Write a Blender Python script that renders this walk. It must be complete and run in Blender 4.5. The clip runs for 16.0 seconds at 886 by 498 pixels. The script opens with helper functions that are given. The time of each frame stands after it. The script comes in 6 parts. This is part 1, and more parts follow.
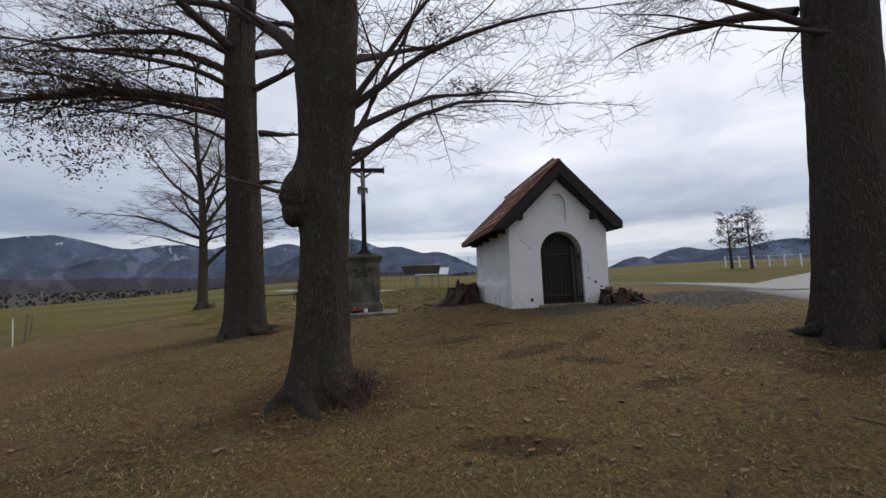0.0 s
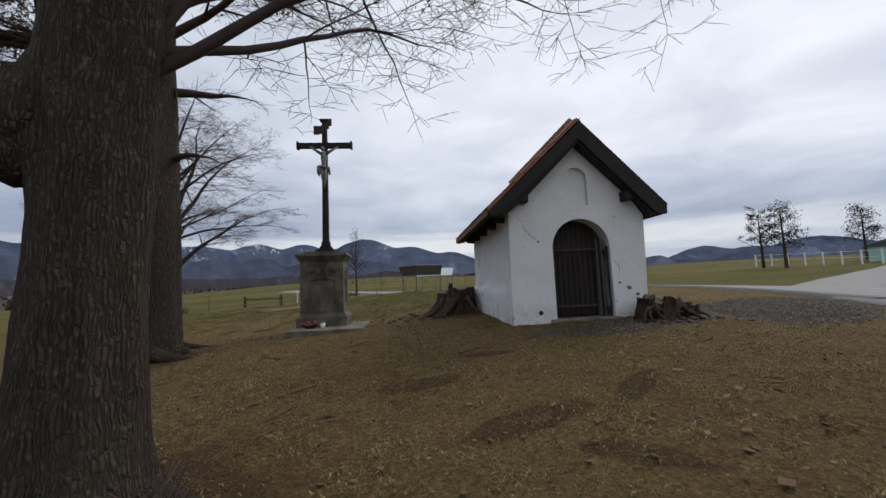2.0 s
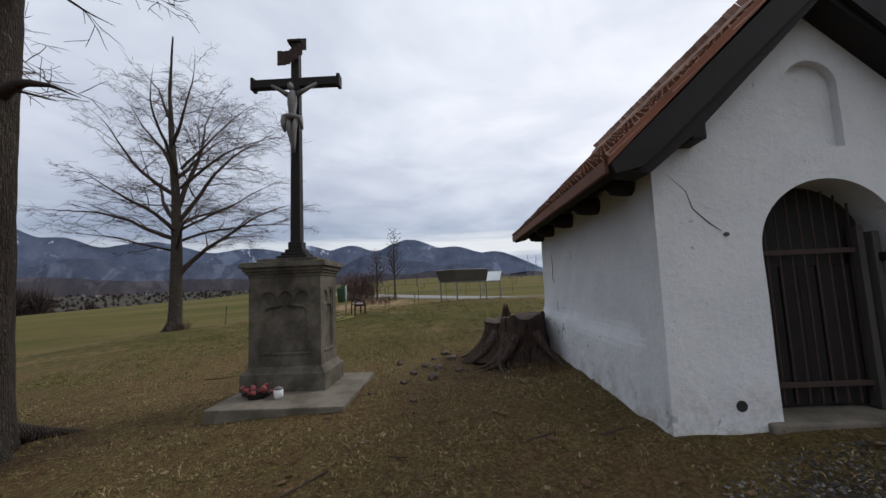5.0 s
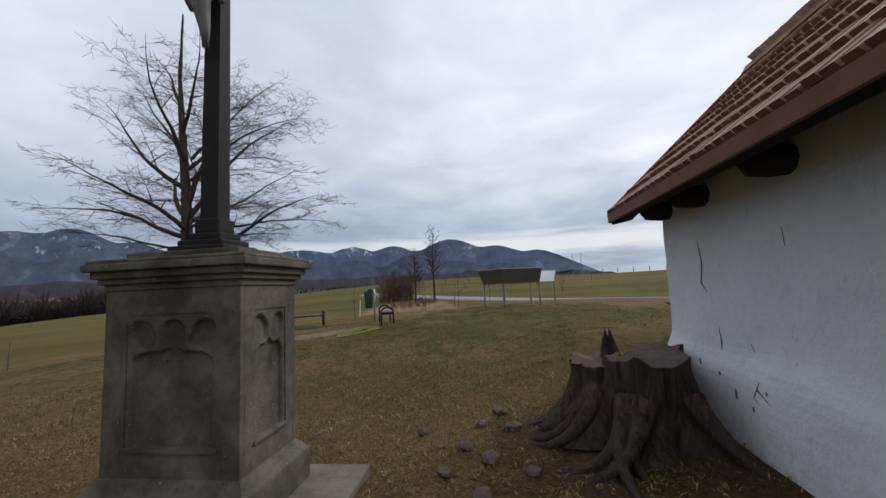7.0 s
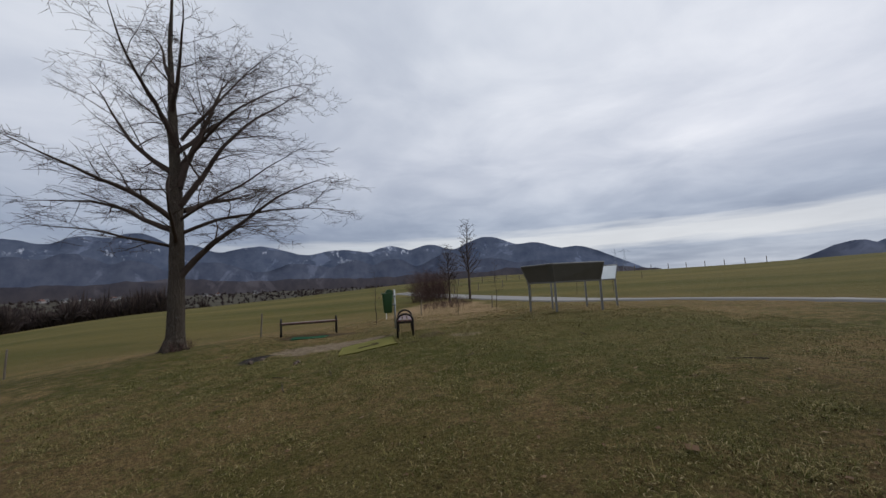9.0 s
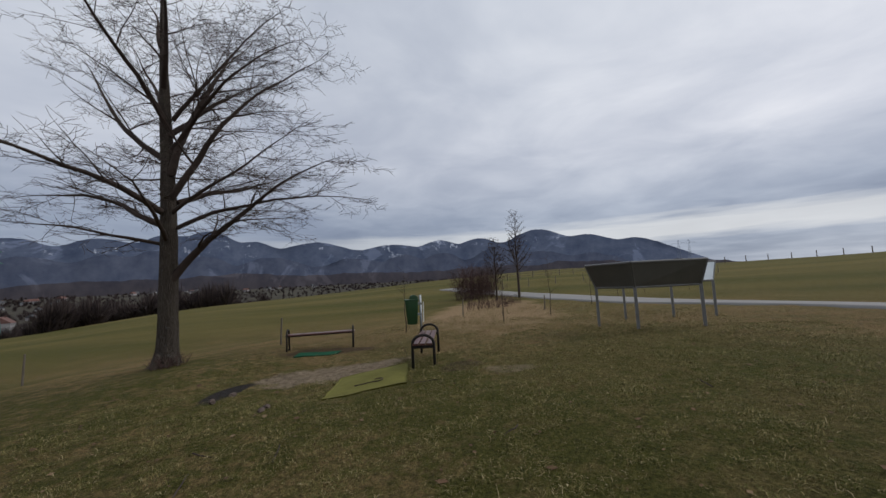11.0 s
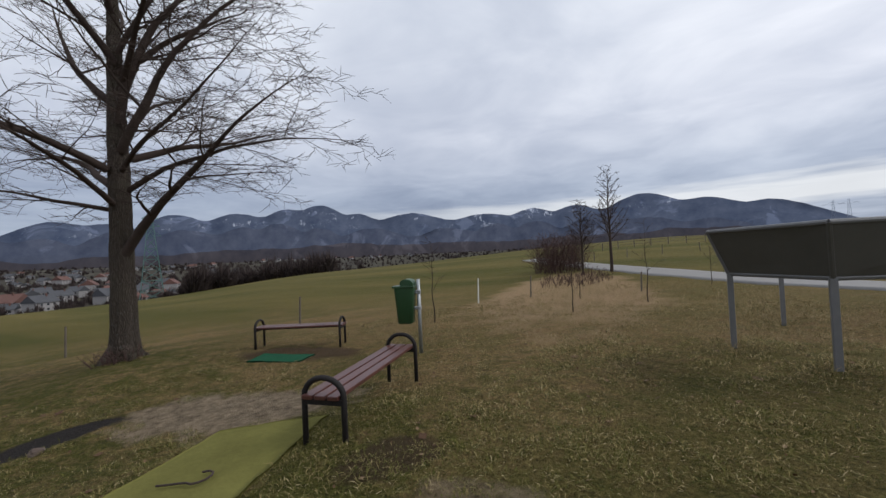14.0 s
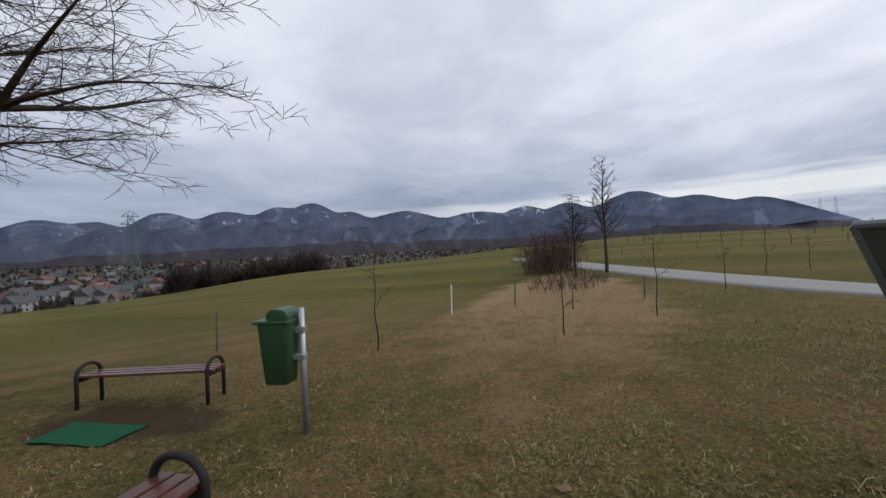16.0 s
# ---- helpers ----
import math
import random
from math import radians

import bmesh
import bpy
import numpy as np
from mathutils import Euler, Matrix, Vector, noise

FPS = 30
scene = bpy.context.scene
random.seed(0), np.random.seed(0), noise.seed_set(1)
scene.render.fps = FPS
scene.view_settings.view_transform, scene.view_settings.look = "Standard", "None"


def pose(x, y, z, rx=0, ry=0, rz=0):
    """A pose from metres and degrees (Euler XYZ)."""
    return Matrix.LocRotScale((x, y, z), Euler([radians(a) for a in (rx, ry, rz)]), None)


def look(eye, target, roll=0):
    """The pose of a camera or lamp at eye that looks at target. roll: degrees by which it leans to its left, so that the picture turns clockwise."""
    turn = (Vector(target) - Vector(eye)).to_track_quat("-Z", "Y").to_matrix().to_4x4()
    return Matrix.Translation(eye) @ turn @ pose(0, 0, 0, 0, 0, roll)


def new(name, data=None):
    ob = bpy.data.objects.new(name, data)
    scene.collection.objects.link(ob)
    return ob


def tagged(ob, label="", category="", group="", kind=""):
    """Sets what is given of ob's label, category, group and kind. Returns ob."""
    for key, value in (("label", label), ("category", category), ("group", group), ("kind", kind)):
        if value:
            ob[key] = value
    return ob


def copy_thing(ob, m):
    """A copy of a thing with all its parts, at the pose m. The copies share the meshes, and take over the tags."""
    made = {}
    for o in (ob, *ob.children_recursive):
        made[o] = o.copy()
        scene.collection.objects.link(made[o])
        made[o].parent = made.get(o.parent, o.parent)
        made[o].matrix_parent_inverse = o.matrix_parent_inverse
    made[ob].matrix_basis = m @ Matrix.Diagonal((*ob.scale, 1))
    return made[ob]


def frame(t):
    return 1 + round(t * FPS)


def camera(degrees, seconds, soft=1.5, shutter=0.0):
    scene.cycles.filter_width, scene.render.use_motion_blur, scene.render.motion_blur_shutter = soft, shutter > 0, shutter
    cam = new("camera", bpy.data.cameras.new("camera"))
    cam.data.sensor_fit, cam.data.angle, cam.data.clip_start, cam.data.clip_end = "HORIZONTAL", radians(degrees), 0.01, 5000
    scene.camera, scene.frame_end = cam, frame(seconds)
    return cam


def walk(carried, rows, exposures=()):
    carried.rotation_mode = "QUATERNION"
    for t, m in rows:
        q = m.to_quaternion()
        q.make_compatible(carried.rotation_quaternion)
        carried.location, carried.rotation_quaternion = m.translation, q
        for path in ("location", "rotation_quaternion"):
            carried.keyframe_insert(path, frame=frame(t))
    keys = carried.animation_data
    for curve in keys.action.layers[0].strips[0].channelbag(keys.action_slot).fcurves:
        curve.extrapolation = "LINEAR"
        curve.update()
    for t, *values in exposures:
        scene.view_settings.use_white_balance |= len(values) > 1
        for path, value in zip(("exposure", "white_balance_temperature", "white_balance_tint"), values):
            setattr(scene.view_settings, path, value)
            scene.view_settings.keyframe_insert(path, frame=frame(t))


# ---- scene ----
cam = camera(98.6, 16.0)
METRES, EYE, TILT, LEAN, TURN = 21.1, 1.5, 0.0, 0.0, -7.4
ROWS = [
    (0.0, 0.0, 0.0, 0.0, 0.22, 5.35, 2.3),
    (0.5, 0.0071, 0.0297, 0.0023, 0.14, 5.34, 2.34),
    (1.0, 0.0168, 0.059, 0.004, 0.34, 5.32, 2.3),
    (1.5, 0.0237, 0.0886, 0.0034, 1.15, 5.38, 2.27),
    (2.0, 0.0325, 0.1171, 0.0049, 2.4, 5.43, 2.4),
    (2.5, 0.037, 0.1474, 0.0062, 4.98, 5.5, 2.41),
    (3.0, 0.0403, 0.1763, 0.0082, 6.58, 5.61, 2.48),
    (3.5, 0.038, 0.2056, 0.0119, 7.4, 5.6, 2.45),
    (4.0, 0.034, 0.2334, 0.0158, 8.28, 5.72, 2.49),
    (4.5, 0.0277, 0.2623, 0.0203, 8.43, 5.66, 2.44),
    (7.0, -0.0032, 0.4148, 0.0303, 15.14, 5.83, 2.64),
    (7.5, -0.0087, 0.4467, 0.0314, 17.08, 5.95, 2.7),
    (8.0, -0.0159, 0.4778, 0.0326, 19.23, 6.01, 2.75),
    (8.5, -0.0246, 0.5093, 0.0327, 20.11, 5.87, 2.87),
    (11.0, -0.0645, 0.6616, 0.0462, 28.01, 5.23, 2.91),
    (11.5, -0.0678, 0.6887, 0.0499, 32.66, 4.82, 2.96),
    (12.0, -0.0717, 0.7175, 0.0491, 37.08, 3.27, 2.88),
    (12.5, -0.0724, 0.7475, 0.0503, 38.76, 2.33, 2.93),
    (13.0, -0.0771, 0.7797, 0.0506, 41.36, 2.38, 2.76),
    (13.5, -0.0825, 0.8129, 0.0511, 41.89, 1.68, 2.77),
    (14.0, -0.0911, 0.8467, 0.0505, 41.81, 1.25, 2.68),
    (14.5, -0.1019, 0.8773, 0.0509, 41.88, 1.03, 2.71),
    (15.0, -0.1129, 0.9088, 0.0529, 41.77, 0.86, 2.84),
    (15.5, -0.1273, 0.9369, 0.0533, 41.54, 0.86, 2.87),
    (16.0, -0.1406, 0.9669, 0.0555, 40.72, 0.87, 2.83),
]
walk(cam, [(t, pose(0, 0, EYE, TILT, LEAN, TURN) @ pose(METRES * x, METRES * y, METRES * z, 90 + pitch, roll, yaw)) for t, x, y, z, yaw, pitch, roll in ROWS],
     exposures=[(0.0, 0.28), (2.0, 0.22), (3.5, 0.30), (7.0, 0.25), (8.0, 0.26), (8.5, 0.14), (11.0, -0.05), (11.5, -0.03), (12.5, 0.08), (14.5, 0.26), (16.0, 0.24)])

# ---------------------------------------------------------------- world, sun
AZ_SUN, EL_SUN = 58.0, 42.0
SKY, SUN = 1.0, 1.2
world = bpy.data.worlds.new("overcast_sky")
scene.world = world
world.use_nodes = True
wn, wl = world.node_tree.nodes, world.node_tree.links
wn.clear()


def wnode(kind, **inputs):
    n = wn.new(kind)
    for k, v in inputs.items():
        s = n.inputs[int(k[1:])] if k[0] == "i" and k[1:].isdigit() else n.inputs[k]
        if isinstance(v, bpy.types.NodeSocket):
            wl.new(v, s)
        else:
            s.default_value = v
    return n


def wmath(op, a, b=0.0, c=0.0):
    n = wnode("ShaderNodeMath", i0=a, i1=b, i2=c)
    n.operation = op
    return n.outputs[0]


def wmix(f, a, b):
    n = wn.new("ShaderNodeMix")
    n.data_type = "RGBA"
    for s, v in ((0, f), (6, a), (7, b)):
        if isinstance(v, bpy.types.NodeSocket):
            wl.new(v, n.inputs[s])
        else:
            n.inputs[s].default_value = v
    return n.outputs[2]


def wramp(f, stops):
    n = wnode("ShaderNodeValToRGB", Fac=f)
    el = n.color_ramp.elements
    while len(el) < len(stops):
        el.new(0.5)
    for e, (p, c) in zip(el, stops):
        e.position, e.color = p, (*c, 1) if len(c) == 3 else c
    return n.outputs[0]


way = wnode("ShaderNodeTexCoord").outputs["Generated"]
sep = wnode("ShaderNodeSeparateXYZ", i0=way)
wx, wy, wz = sep.outputs
lift = wmath("ADD", wmath("MAXIMUM", wz, 0.0), 0.10)
flat = wnode("ShaderNodeCombineXYZ", i0=wmath("DIVIDE", wx, lift), i1=wmath("DIVIDE", wy, lift), i2=0.0).outputs[0]
big = wnode("ShaderNodeTexNoise", Vector=flat, Scale=0.42, Detail=5.0, Roughness=0.52, Distortion=0.3).outputs[0]
fine = wnode("ShaderNodeTexNoise", Vector=flat, Scale=1.5, Detail=6.0, Roughness=0.55, Distortion=0.5).outputs[0]
cloud = wmath("ADD", wmath("MULTIPLY", big, 0.68), wmath("MULTIPLY", fine, 0.32))
cloud = wramp(cloud, [(0.32, (0.41, 0.445, 0.525)), (0.45, (0.56, 0.59, 0.655)), (0.55, (0.71, 0.73, 0.775)), (0.68, (0.91, 0.91, 0.92))])
grade = wramp(wz, [(0.0, (0.50, 0.55, 0.64)), (0.16, (0.62, 0.67, 0.76)), (0.30, (0.97, 0.98, 1.02)), (0.6, (1.17, 1.17, 1.17))])
prod = wn.new("ShaderNodeMix")
prod.data_type, prod.blend_type = "RGBA", "MULTIPLY"
prod.inputs[0].default_value = 1.0
wl.new(cloud, prod.inputs[6]), wl.new(grade, prod.inputs[7])
# the clear bright strip between the cloud deck and the hills
streak = wnode("ShaderNodeTexNoise", Vector=wnode("ShaderNodeCombineXYZ", i0=wmath("MULTIPLY", wx, 3.0), i1=wmath("MULTIPLY", wy, 3.0), i2=wmath("MULTIPLY", wz, 40.0)).outputs[0], Scale=1.6, Detail=4.0).outputs[0]
strip = wmath("SUBTRACT", 1.0, wmath("ABSOLUTE", wmath("DIVIDE", wmath("SUBTRACT", wmath("ADD", wz, wmath("MULTIPLY", wmath("SUBTRACT", streak, 0.5), 0.05)), 0.100), 0.035)))
toward = wmath("SMOOTH_MIN", wmath("MAXIMUM", wmath("ADD", wmath("MULTIPLY", wy, 1.5), -0.55), 0.0), 1.0, 0.2)
strip = wmath("MULTIPLY", wmath("MINIMUM", wmath("MAXIMUM", wmath("MULTIPLY", strip, 1.6), 0.0), 1.0), toward)
skycol = wmix(wmath("MULTIPLY", strip, 0.65), prod.outputs[2], (0.86, 0.86, 0.85, 1))
air = wn.new("ShaderNodeTexSky")
air.sky_type, air.sun_disc = "NISHITA", False
air.sun_elevation, air.sun_rotation = radians(EL_SUN), radians(AZ_SUN)
lightair = wnode("ShaderNodeVectorMath", i0=air.outputs[0])
lightair.operation = "SCALE"
lightair.inputs["Scale"].default_value = 0.08
west = wramp(wmath("ADD", wmath("MULTIPLY", wx, 0.5), 0.5), [(0.05, (0.75, 0.78, 0.83)), (0.45, (0.98, 0.99, 1.0)), (0.75, (1.10, 1.09, 1.08))])
sided = wn.new("ShaderNodeMix")
sided.data_type, sided.blend_type = "RGBA", "MULTIPLY"
sided.inputs[0].default_value = 1.0
wl.new(skycol, sided.inputs[6]), wl.new(west, sided.inputs[7])
both = wmix(0.94, lightair.outputs[0], sided.outputs[2])
back = wnode("ShaderNodeBackground", Color=both, Strength=SKY)
wl.new(back.outputs[0], wnode("ShaderNodeOutputWorld").inputs[0])

sun = new("sun", bpy.data.lights.new("sun", "SUN"))
sun.data.energy, sun.data.angle, sun.data.color = SUN, radians(20), (1.0, 0.96, 0.90)
sa, se = radians(AZ_SUN), radians(EL_SUN)
sun.matrix_world = look((0, 0, 60), (-math.sin(sa) * 50, -math.cos(sa) * 50, 60 - math.tan(se) * 50))


# ---------------------------------------------------------------- materials
class Mat:
    """A small builder for node materials."""

    def __init__(self, name, rough=0.8, metal=0.0, spec=0.3):
        self.m = bpy.data.materials.new(name)
        self.m.use_nodes = True
        self.t = self.m.node_tree
        self.b = self.t.nodes["Principled BSDF"]
        self.b.inputs["Roughness"].default_value = rough
        self.b.inputs["Metallic"].default_value = metal
        self.b.inputs["Specular IOR Level"].default_value = spec
        self.pos = self.add("ShaderNodeTexCoord").outputs["Object"]
        self.geo = self.add("ShaderNodeNewGeometry")

    def put(self, s, v):
        if isinstance(v, bpy.types.NodeSocket):
            self.t.links.new(v, s)
        elif isinstance(v, tuple) and len(v) == 3 and s.type == "RGBA":
            s.default_value = (*v, 1)
        else:
            s.default_value = v

    def add(self, kind, **ins):
        n = self.t.nodes.new(kind)
        for k, v in ins.items():
            self.put(n.inputs[int(k[1:])] if k[0] == "i" and k[1:].isdigit() else n.inputs[k], v)
        return n

    def math(self, op, a, b=0.0, c=0.0):
        n = self.add("ShaderNodeMath", i0=a, i1=b, i2=c)
        n.operation = op
        return n.outputs[0]

    def scaled(self, x, y, z, src=None):
        n = self.add("ShaderNodeVectorMath", i0=src or self.pos, i1=(x, y, z))
        n.operation = "MULTIPLY"
        return n.outputs[0]

    def noise(self, scale, detail=4.0, rough=0.55, vec=None, dist=0.0):
        return self.add("ShaderNodeTexNoise", Vector=vec or self.pos, Scale=scale, Detail=detail, Roughness=rough, Distortion=dist).outputs[0]

    def cells(self, scale, vec=None, feature="F1", out=0):
        n = self.add("ShaderNodeTexVoronoi", Vector=vec or self.pos, Scale=scale)
        n.feature = feature
        return n.outputs[out]

    def ramp(self, f, *stops):
        n = self.add("ShaderNodeValToRGB", Fac=f)
        el = n.color_ramp.elements
        while len(el) < len(stops):
            el.new(0.5)
        for e, (p, c) in zip(el, stops):
            e.position = p
            e.color = (c, c, c, 1) if not isinstance(c, tuple) else (*c, 1)
        return n.outputs[0]

    def mix(self, f, a, b, mode="MIX"):
        n = self.add("ShaderNodeMix")
        n.data_type, n.blend_type = "RGBA", mode
        self.put(n.inputs[0], f), self.put(n.inputs[6], a), self.put(n.inputs[7], b)
        return n.outputs[2]

    def colour(self, c):
        self.put(self.b.inputs["Base Color"], c)
        return self

    def rough(self, f):
        self.put(self.b.inputs["Roughness"], f)
        return self

    def bump(self, h, strength=0.5, dist=0.02):
        n = self.add("ShaderNodeBump", Height=h, Strength=strength, Distance=dist)
        if self.b.inputs["Normal"].is_linked:
            self.t.links.new(self.b.inputs["Normal"].links[0].from_socket, n.inputs["Normal"])
        self.put(self.b.inputs["Normal"], n.outputs[0])
        return self

    def each(self):
        return self.add("ShaderNodeObjectInfo").outputs["Random"]

    def island(self):
        return self.geo.outputs["Random Per Island"]


def bark_mat(name, dark, light, moss, scale=1.0):
    k = Mat(name, 0.95, 0, 0.15)
    wave = k.add("ShaderNodeVectorMath", i0=k.add("ShaderNodeTexNoise", Vector=k.pos, Scale=5.0 * scale, Detail=4.0).outputs["Color"], i1=(2.2, 2.2, 2.2))
    wave.operation = "MULTIPLY"
    bent = k.add("ShaderNodeVectorMath", i0=k.scaled(30 * scale, 30 * scale, 2.4 * scale), i1=wave.outputs[0])
    bent.operation = "ADD"
    ridged = k.cells(1.0, bent.outputs[0], "DISTANCE_TO_EDGE")
    fis = k.math("MINIMUM", k.math("MULTIPLY", ridged, 2.4), 1.0)
    grain = k.noise(30 * scale, 6, 0.65, k.scaled(1, 1, 0.25))
    base = k.mix(grain, dark, light)
    base = k.mix(k.ramp(fis, (0.0, 0.62), (0.5, 0.0)), base, tuple(c * 0.45 for c in dark))
    base = k.mix(k.ramp(k.noise(1.3 * scale, 5), (0.50, 0.0), (0.70, 0.45)), base, moss)
    base = k.mix(k.ramp(k.noise(9 * scale, 3), (0.62, 0.0), (0.72, 0.35)), base, (0.2, 0.2, 0.18))
    k.colour(base)
    k.bump(k.math("ADD", k.math("MULTIPLY", fis, 0.8), k.math("MULTIPLY", grain, 0.5)), 1.0, 0.035)
    return k.m


def plain_mat(name, a, b, rough=0.6, metal=0.0, scale=8.0, bump=0.2, spec=0.4, stretch=(1, 1, 1)):
    k = Mat(name, rough, metal, spec)
    v = k.scaled(*stretch)
    n1, n2 = k.noise(scale, 5, 0.6, v), k.noise(scale * 6, 4, 0.6, v)
    k.colour(k.mix(k.math("ADD", k.math("MULTIPLY", n1, 0.7), k.math("MULTIPLY", n2, 0.3)), a, b))
    k.rough(k.math("ADD", rough - 0.1, k.math("MULTIPLY", n2, 0.2)))
    k.bump(n2, bump, 0.01)
    return k.m


def ellipse(k, cx, cy, rx, ry, turn, ragged=0.5, scale=1.2):
    """1 inside a ragged ellipse on the ground, 0 outside."""
    c, s = math.cos(radians(turn)), math.sin(radians(turn))
    p = k.add("ShaderNodeSeparateXYZ", i0=k.pos)
    dx, dy = k.math("SUBTRACT", p.outputs[0], cx), k.math("SUBTRACT", p.outputs[1], cy)
    u = k.math("DIVIDE", k.math("ADD", k.math("MULTIPLY", dx, c), k.math("MULTIPLY", dy, s)), rx)
    v = k.math("DIVIDE", k.math("SUBTRACT", k.math("MULTIPLY", dy, c), k.math("MULTIPLY", dx, s)), ry)
    r = k.math("SQRT", k.math("ADD", k.math("MULTIPLY", u, u), k.math("MULTIPLY", v, v)))
    r = k.math("ADD", r, k.math("MULTIPLY", k.math("SUBTRACT", k.noise(scale, 6, 0.65), 0.5), ragged * 2))
    return k.ramp(r, (0.75, 1.0), (1.05, 0.0))


def ground_mat():
    k = Mat("winter_grass_ground", 0.95, 0, 0.1)
    p = k.add("ShaderNodeSeparateXYZ", i0=k.pos)
    fine, mid, wide = k.ramp(k.noise(30, 9, 0.78), (0.32, 0.0), (0.66, 1.0)), k.noise(4.2, 7, 0.72), k.noise(0.35, 5, 0.6)
    straw = k.mix(fine, (0.050, 0.036, 0.016), (0.300, 0.220, 0.108))
    green = k.mix(fine, (0.018, 0.022, 0.005), (0.115, 0.118, 0.030))
    litter = k.mix(fine, (0.048, 0.030, 0.017), (0.205, 0.130, 0.068))
    # litter under the old trees, grass on the open slope
    y = k.math("ADD", p.outputs[1], k.math("MULTIPLY", k.math("SUBTRACT", k.noise(0.5, 4), 0.5), 7.0))
    far = k.ramp(k.math("DIVIDE", y, 24.0), (0.48, 0.0), (0.68, 1.0))
    beyond = k.ramp(k.math("DIVIDE", y, 40.0), (0.50, 0.0), (0.62, 1.0))
    far = k.math("MULTIPLY", far, k.math("SUBTRACT", 1.0, k.math("MULTIPLY", beyond, 0.55)))
    green_share = k.math("MULTIPLY", k.ramp(k.math("ADD", k.math("MULTIPLY", mid, 0.55), k.math("MULTIPLY", wide, 0.45)), (0.44, 0.0), (0.55, 1.0)), k.math("ADD", 0.26, k.math("MULTIPLY", far, 0.70)))
    c = k.mix(green_share, k.mix(far, k.mix(k.ramp(mid, (0.35, 0.0), (0.6, 1.0)), litter, straw), straw), green)
    c = k.mix(k.ramp(k.noise(11, 5, 0.7), (0.30, 0.65), (0.47, 0.0)), c, (0.030, 0.026, 0.013))
    # open fields further away
    dx, dy = k.math("SUBTRACT", p.outputs[0], -1.0), k.math("SUBTRACT", p.outputs[1], 14.0)
    dist = k.math("SQRT", k.math("ADD", k.math("MULTIPLY", dx, dx), k.math("MULTIPLY", dy, dy)))
    stripes = k.noise(1.0, 4, 0.6, k.scaled(0.012, 0.10, 0.0))
    field = k.mix(k.ramp(stripes, (0.38, 0.0), (0.62, 1.0)), (0.066, 0.067, 0.017), (0.128, 0.104, 0.038))
    field = k.mix(k.math("MULTIPLY", fine, 0.4), field, (0.07, 0.07, 0.02))
    c = k.mix(k.ramp(k.math("DIVIDE", k.math("ADD", dist, k.math("MULTIPLY", wide, 10.0)), 60.0), (0.38, 0.0), (0.62, 1.0)), c, field)
    # the valley floor: woods, gardens and ploughed land
    land = k.mix(k.ramp(k.noise(0.008, 6, 0.7), (0.4, 0.0), (0.6, 1.0)), (0.030, 0.026, 0.024), (0.060, 0.058, 0.045))
    c = k.mix(k.ramp(k.math("DIVIDE", dist, 1000.0), (0.22, 0.0), (0.30, 1.0)), c, land)
    # rough dry grass beyond the benches, worn earth, ash and grit
    dry = k.mix(fine, (0.14, 0.090, 0.056), (0.38, 0.28, 0.18))
    c = k.mix(k.math("MULTIPLY", ellipse(k, -5.0, 36.0, 12.0, 4.0, 105, 0.5, 0.6), 0.75), c, dry)
    c = k.mix(k.math("MULTIPLY", ellipse(k, 2.0, 19.6, 3.2, 3.8, 0, 0.5, 0.8), 0.55), c, green)
    earth = k.mix(k.ramp(k.noise(9, 8, 0.7), (0.3, 0.0), (0.7, 1.0)), (0.085, 0.066, 0.046), (0.330, 0.272, 0.205))
    c = k.mix(ellipse(k, -4.3, 20.25, 1.75, 0.72, 28, 0.75, 2.2), c, earth)
    c = k.mix(k.math("MULTIPLY", ellipse(k, -5.85, 22.3, 1.35, 0.62, 26, 0.4, 2.0), 0.85), c, (0.060, 0.040, 0.027))
    c = k.mix(k.math("MULTIPLY", ellipse(k, -0.75, 19.9, 0.5, 0.22, 20, 0.8, 3.0), 0.65), c, earth)
    c = k.mix(k.math("MULTIPLY", ellipse(k, -1.55, 20.0, 0.45, 0.3, 60, 0.4, 2.5), 0.8), c, (0.055, 0.038, 0.026))
    ash = k.mix(k.noise(30, 6, 0.7), (0.010, 0.009, 0.010), (0.055, 0.050, 0.050))
    c = k.mix(ellipse(k, -5.40, 18.95, 0.78, 0.25, 105, 0.6, 3.0), c, ash)
    grit = k.mix(k.cells(60, None, "F1", 1), (0.026, 0.024, 0.023), (0.088, 0.080, 0.074))
    c = k.mix(k.math("MULTIPLY", ellipse(k, 7.7, 8.7, 2.3, 1.3, 45, 0.7, 0.9), 0.85), c, grit)
    c = k.mix(k.math("MULTIPLY", ellipse(k, 4.4, 8.25, 1.7, 0.40, 3, 0.5, 1.6), 0.8), c, grit)
    for cx, cy, r in ((-0.87, 4.75, 1.1), (-3.5, 9.5, 1.2), (5.5, 4.1, 1.3), (2.1, 12.0, 1.3)):
        c = k.mix(k.math("MULTIPLY", ellipse(k, cx, cy, r, r, 0, 0.5, 1.8), 0.75), c, k.mix(fine, (0.035, 0.023, 0.015), (0.105, 0.066, 0.042)))
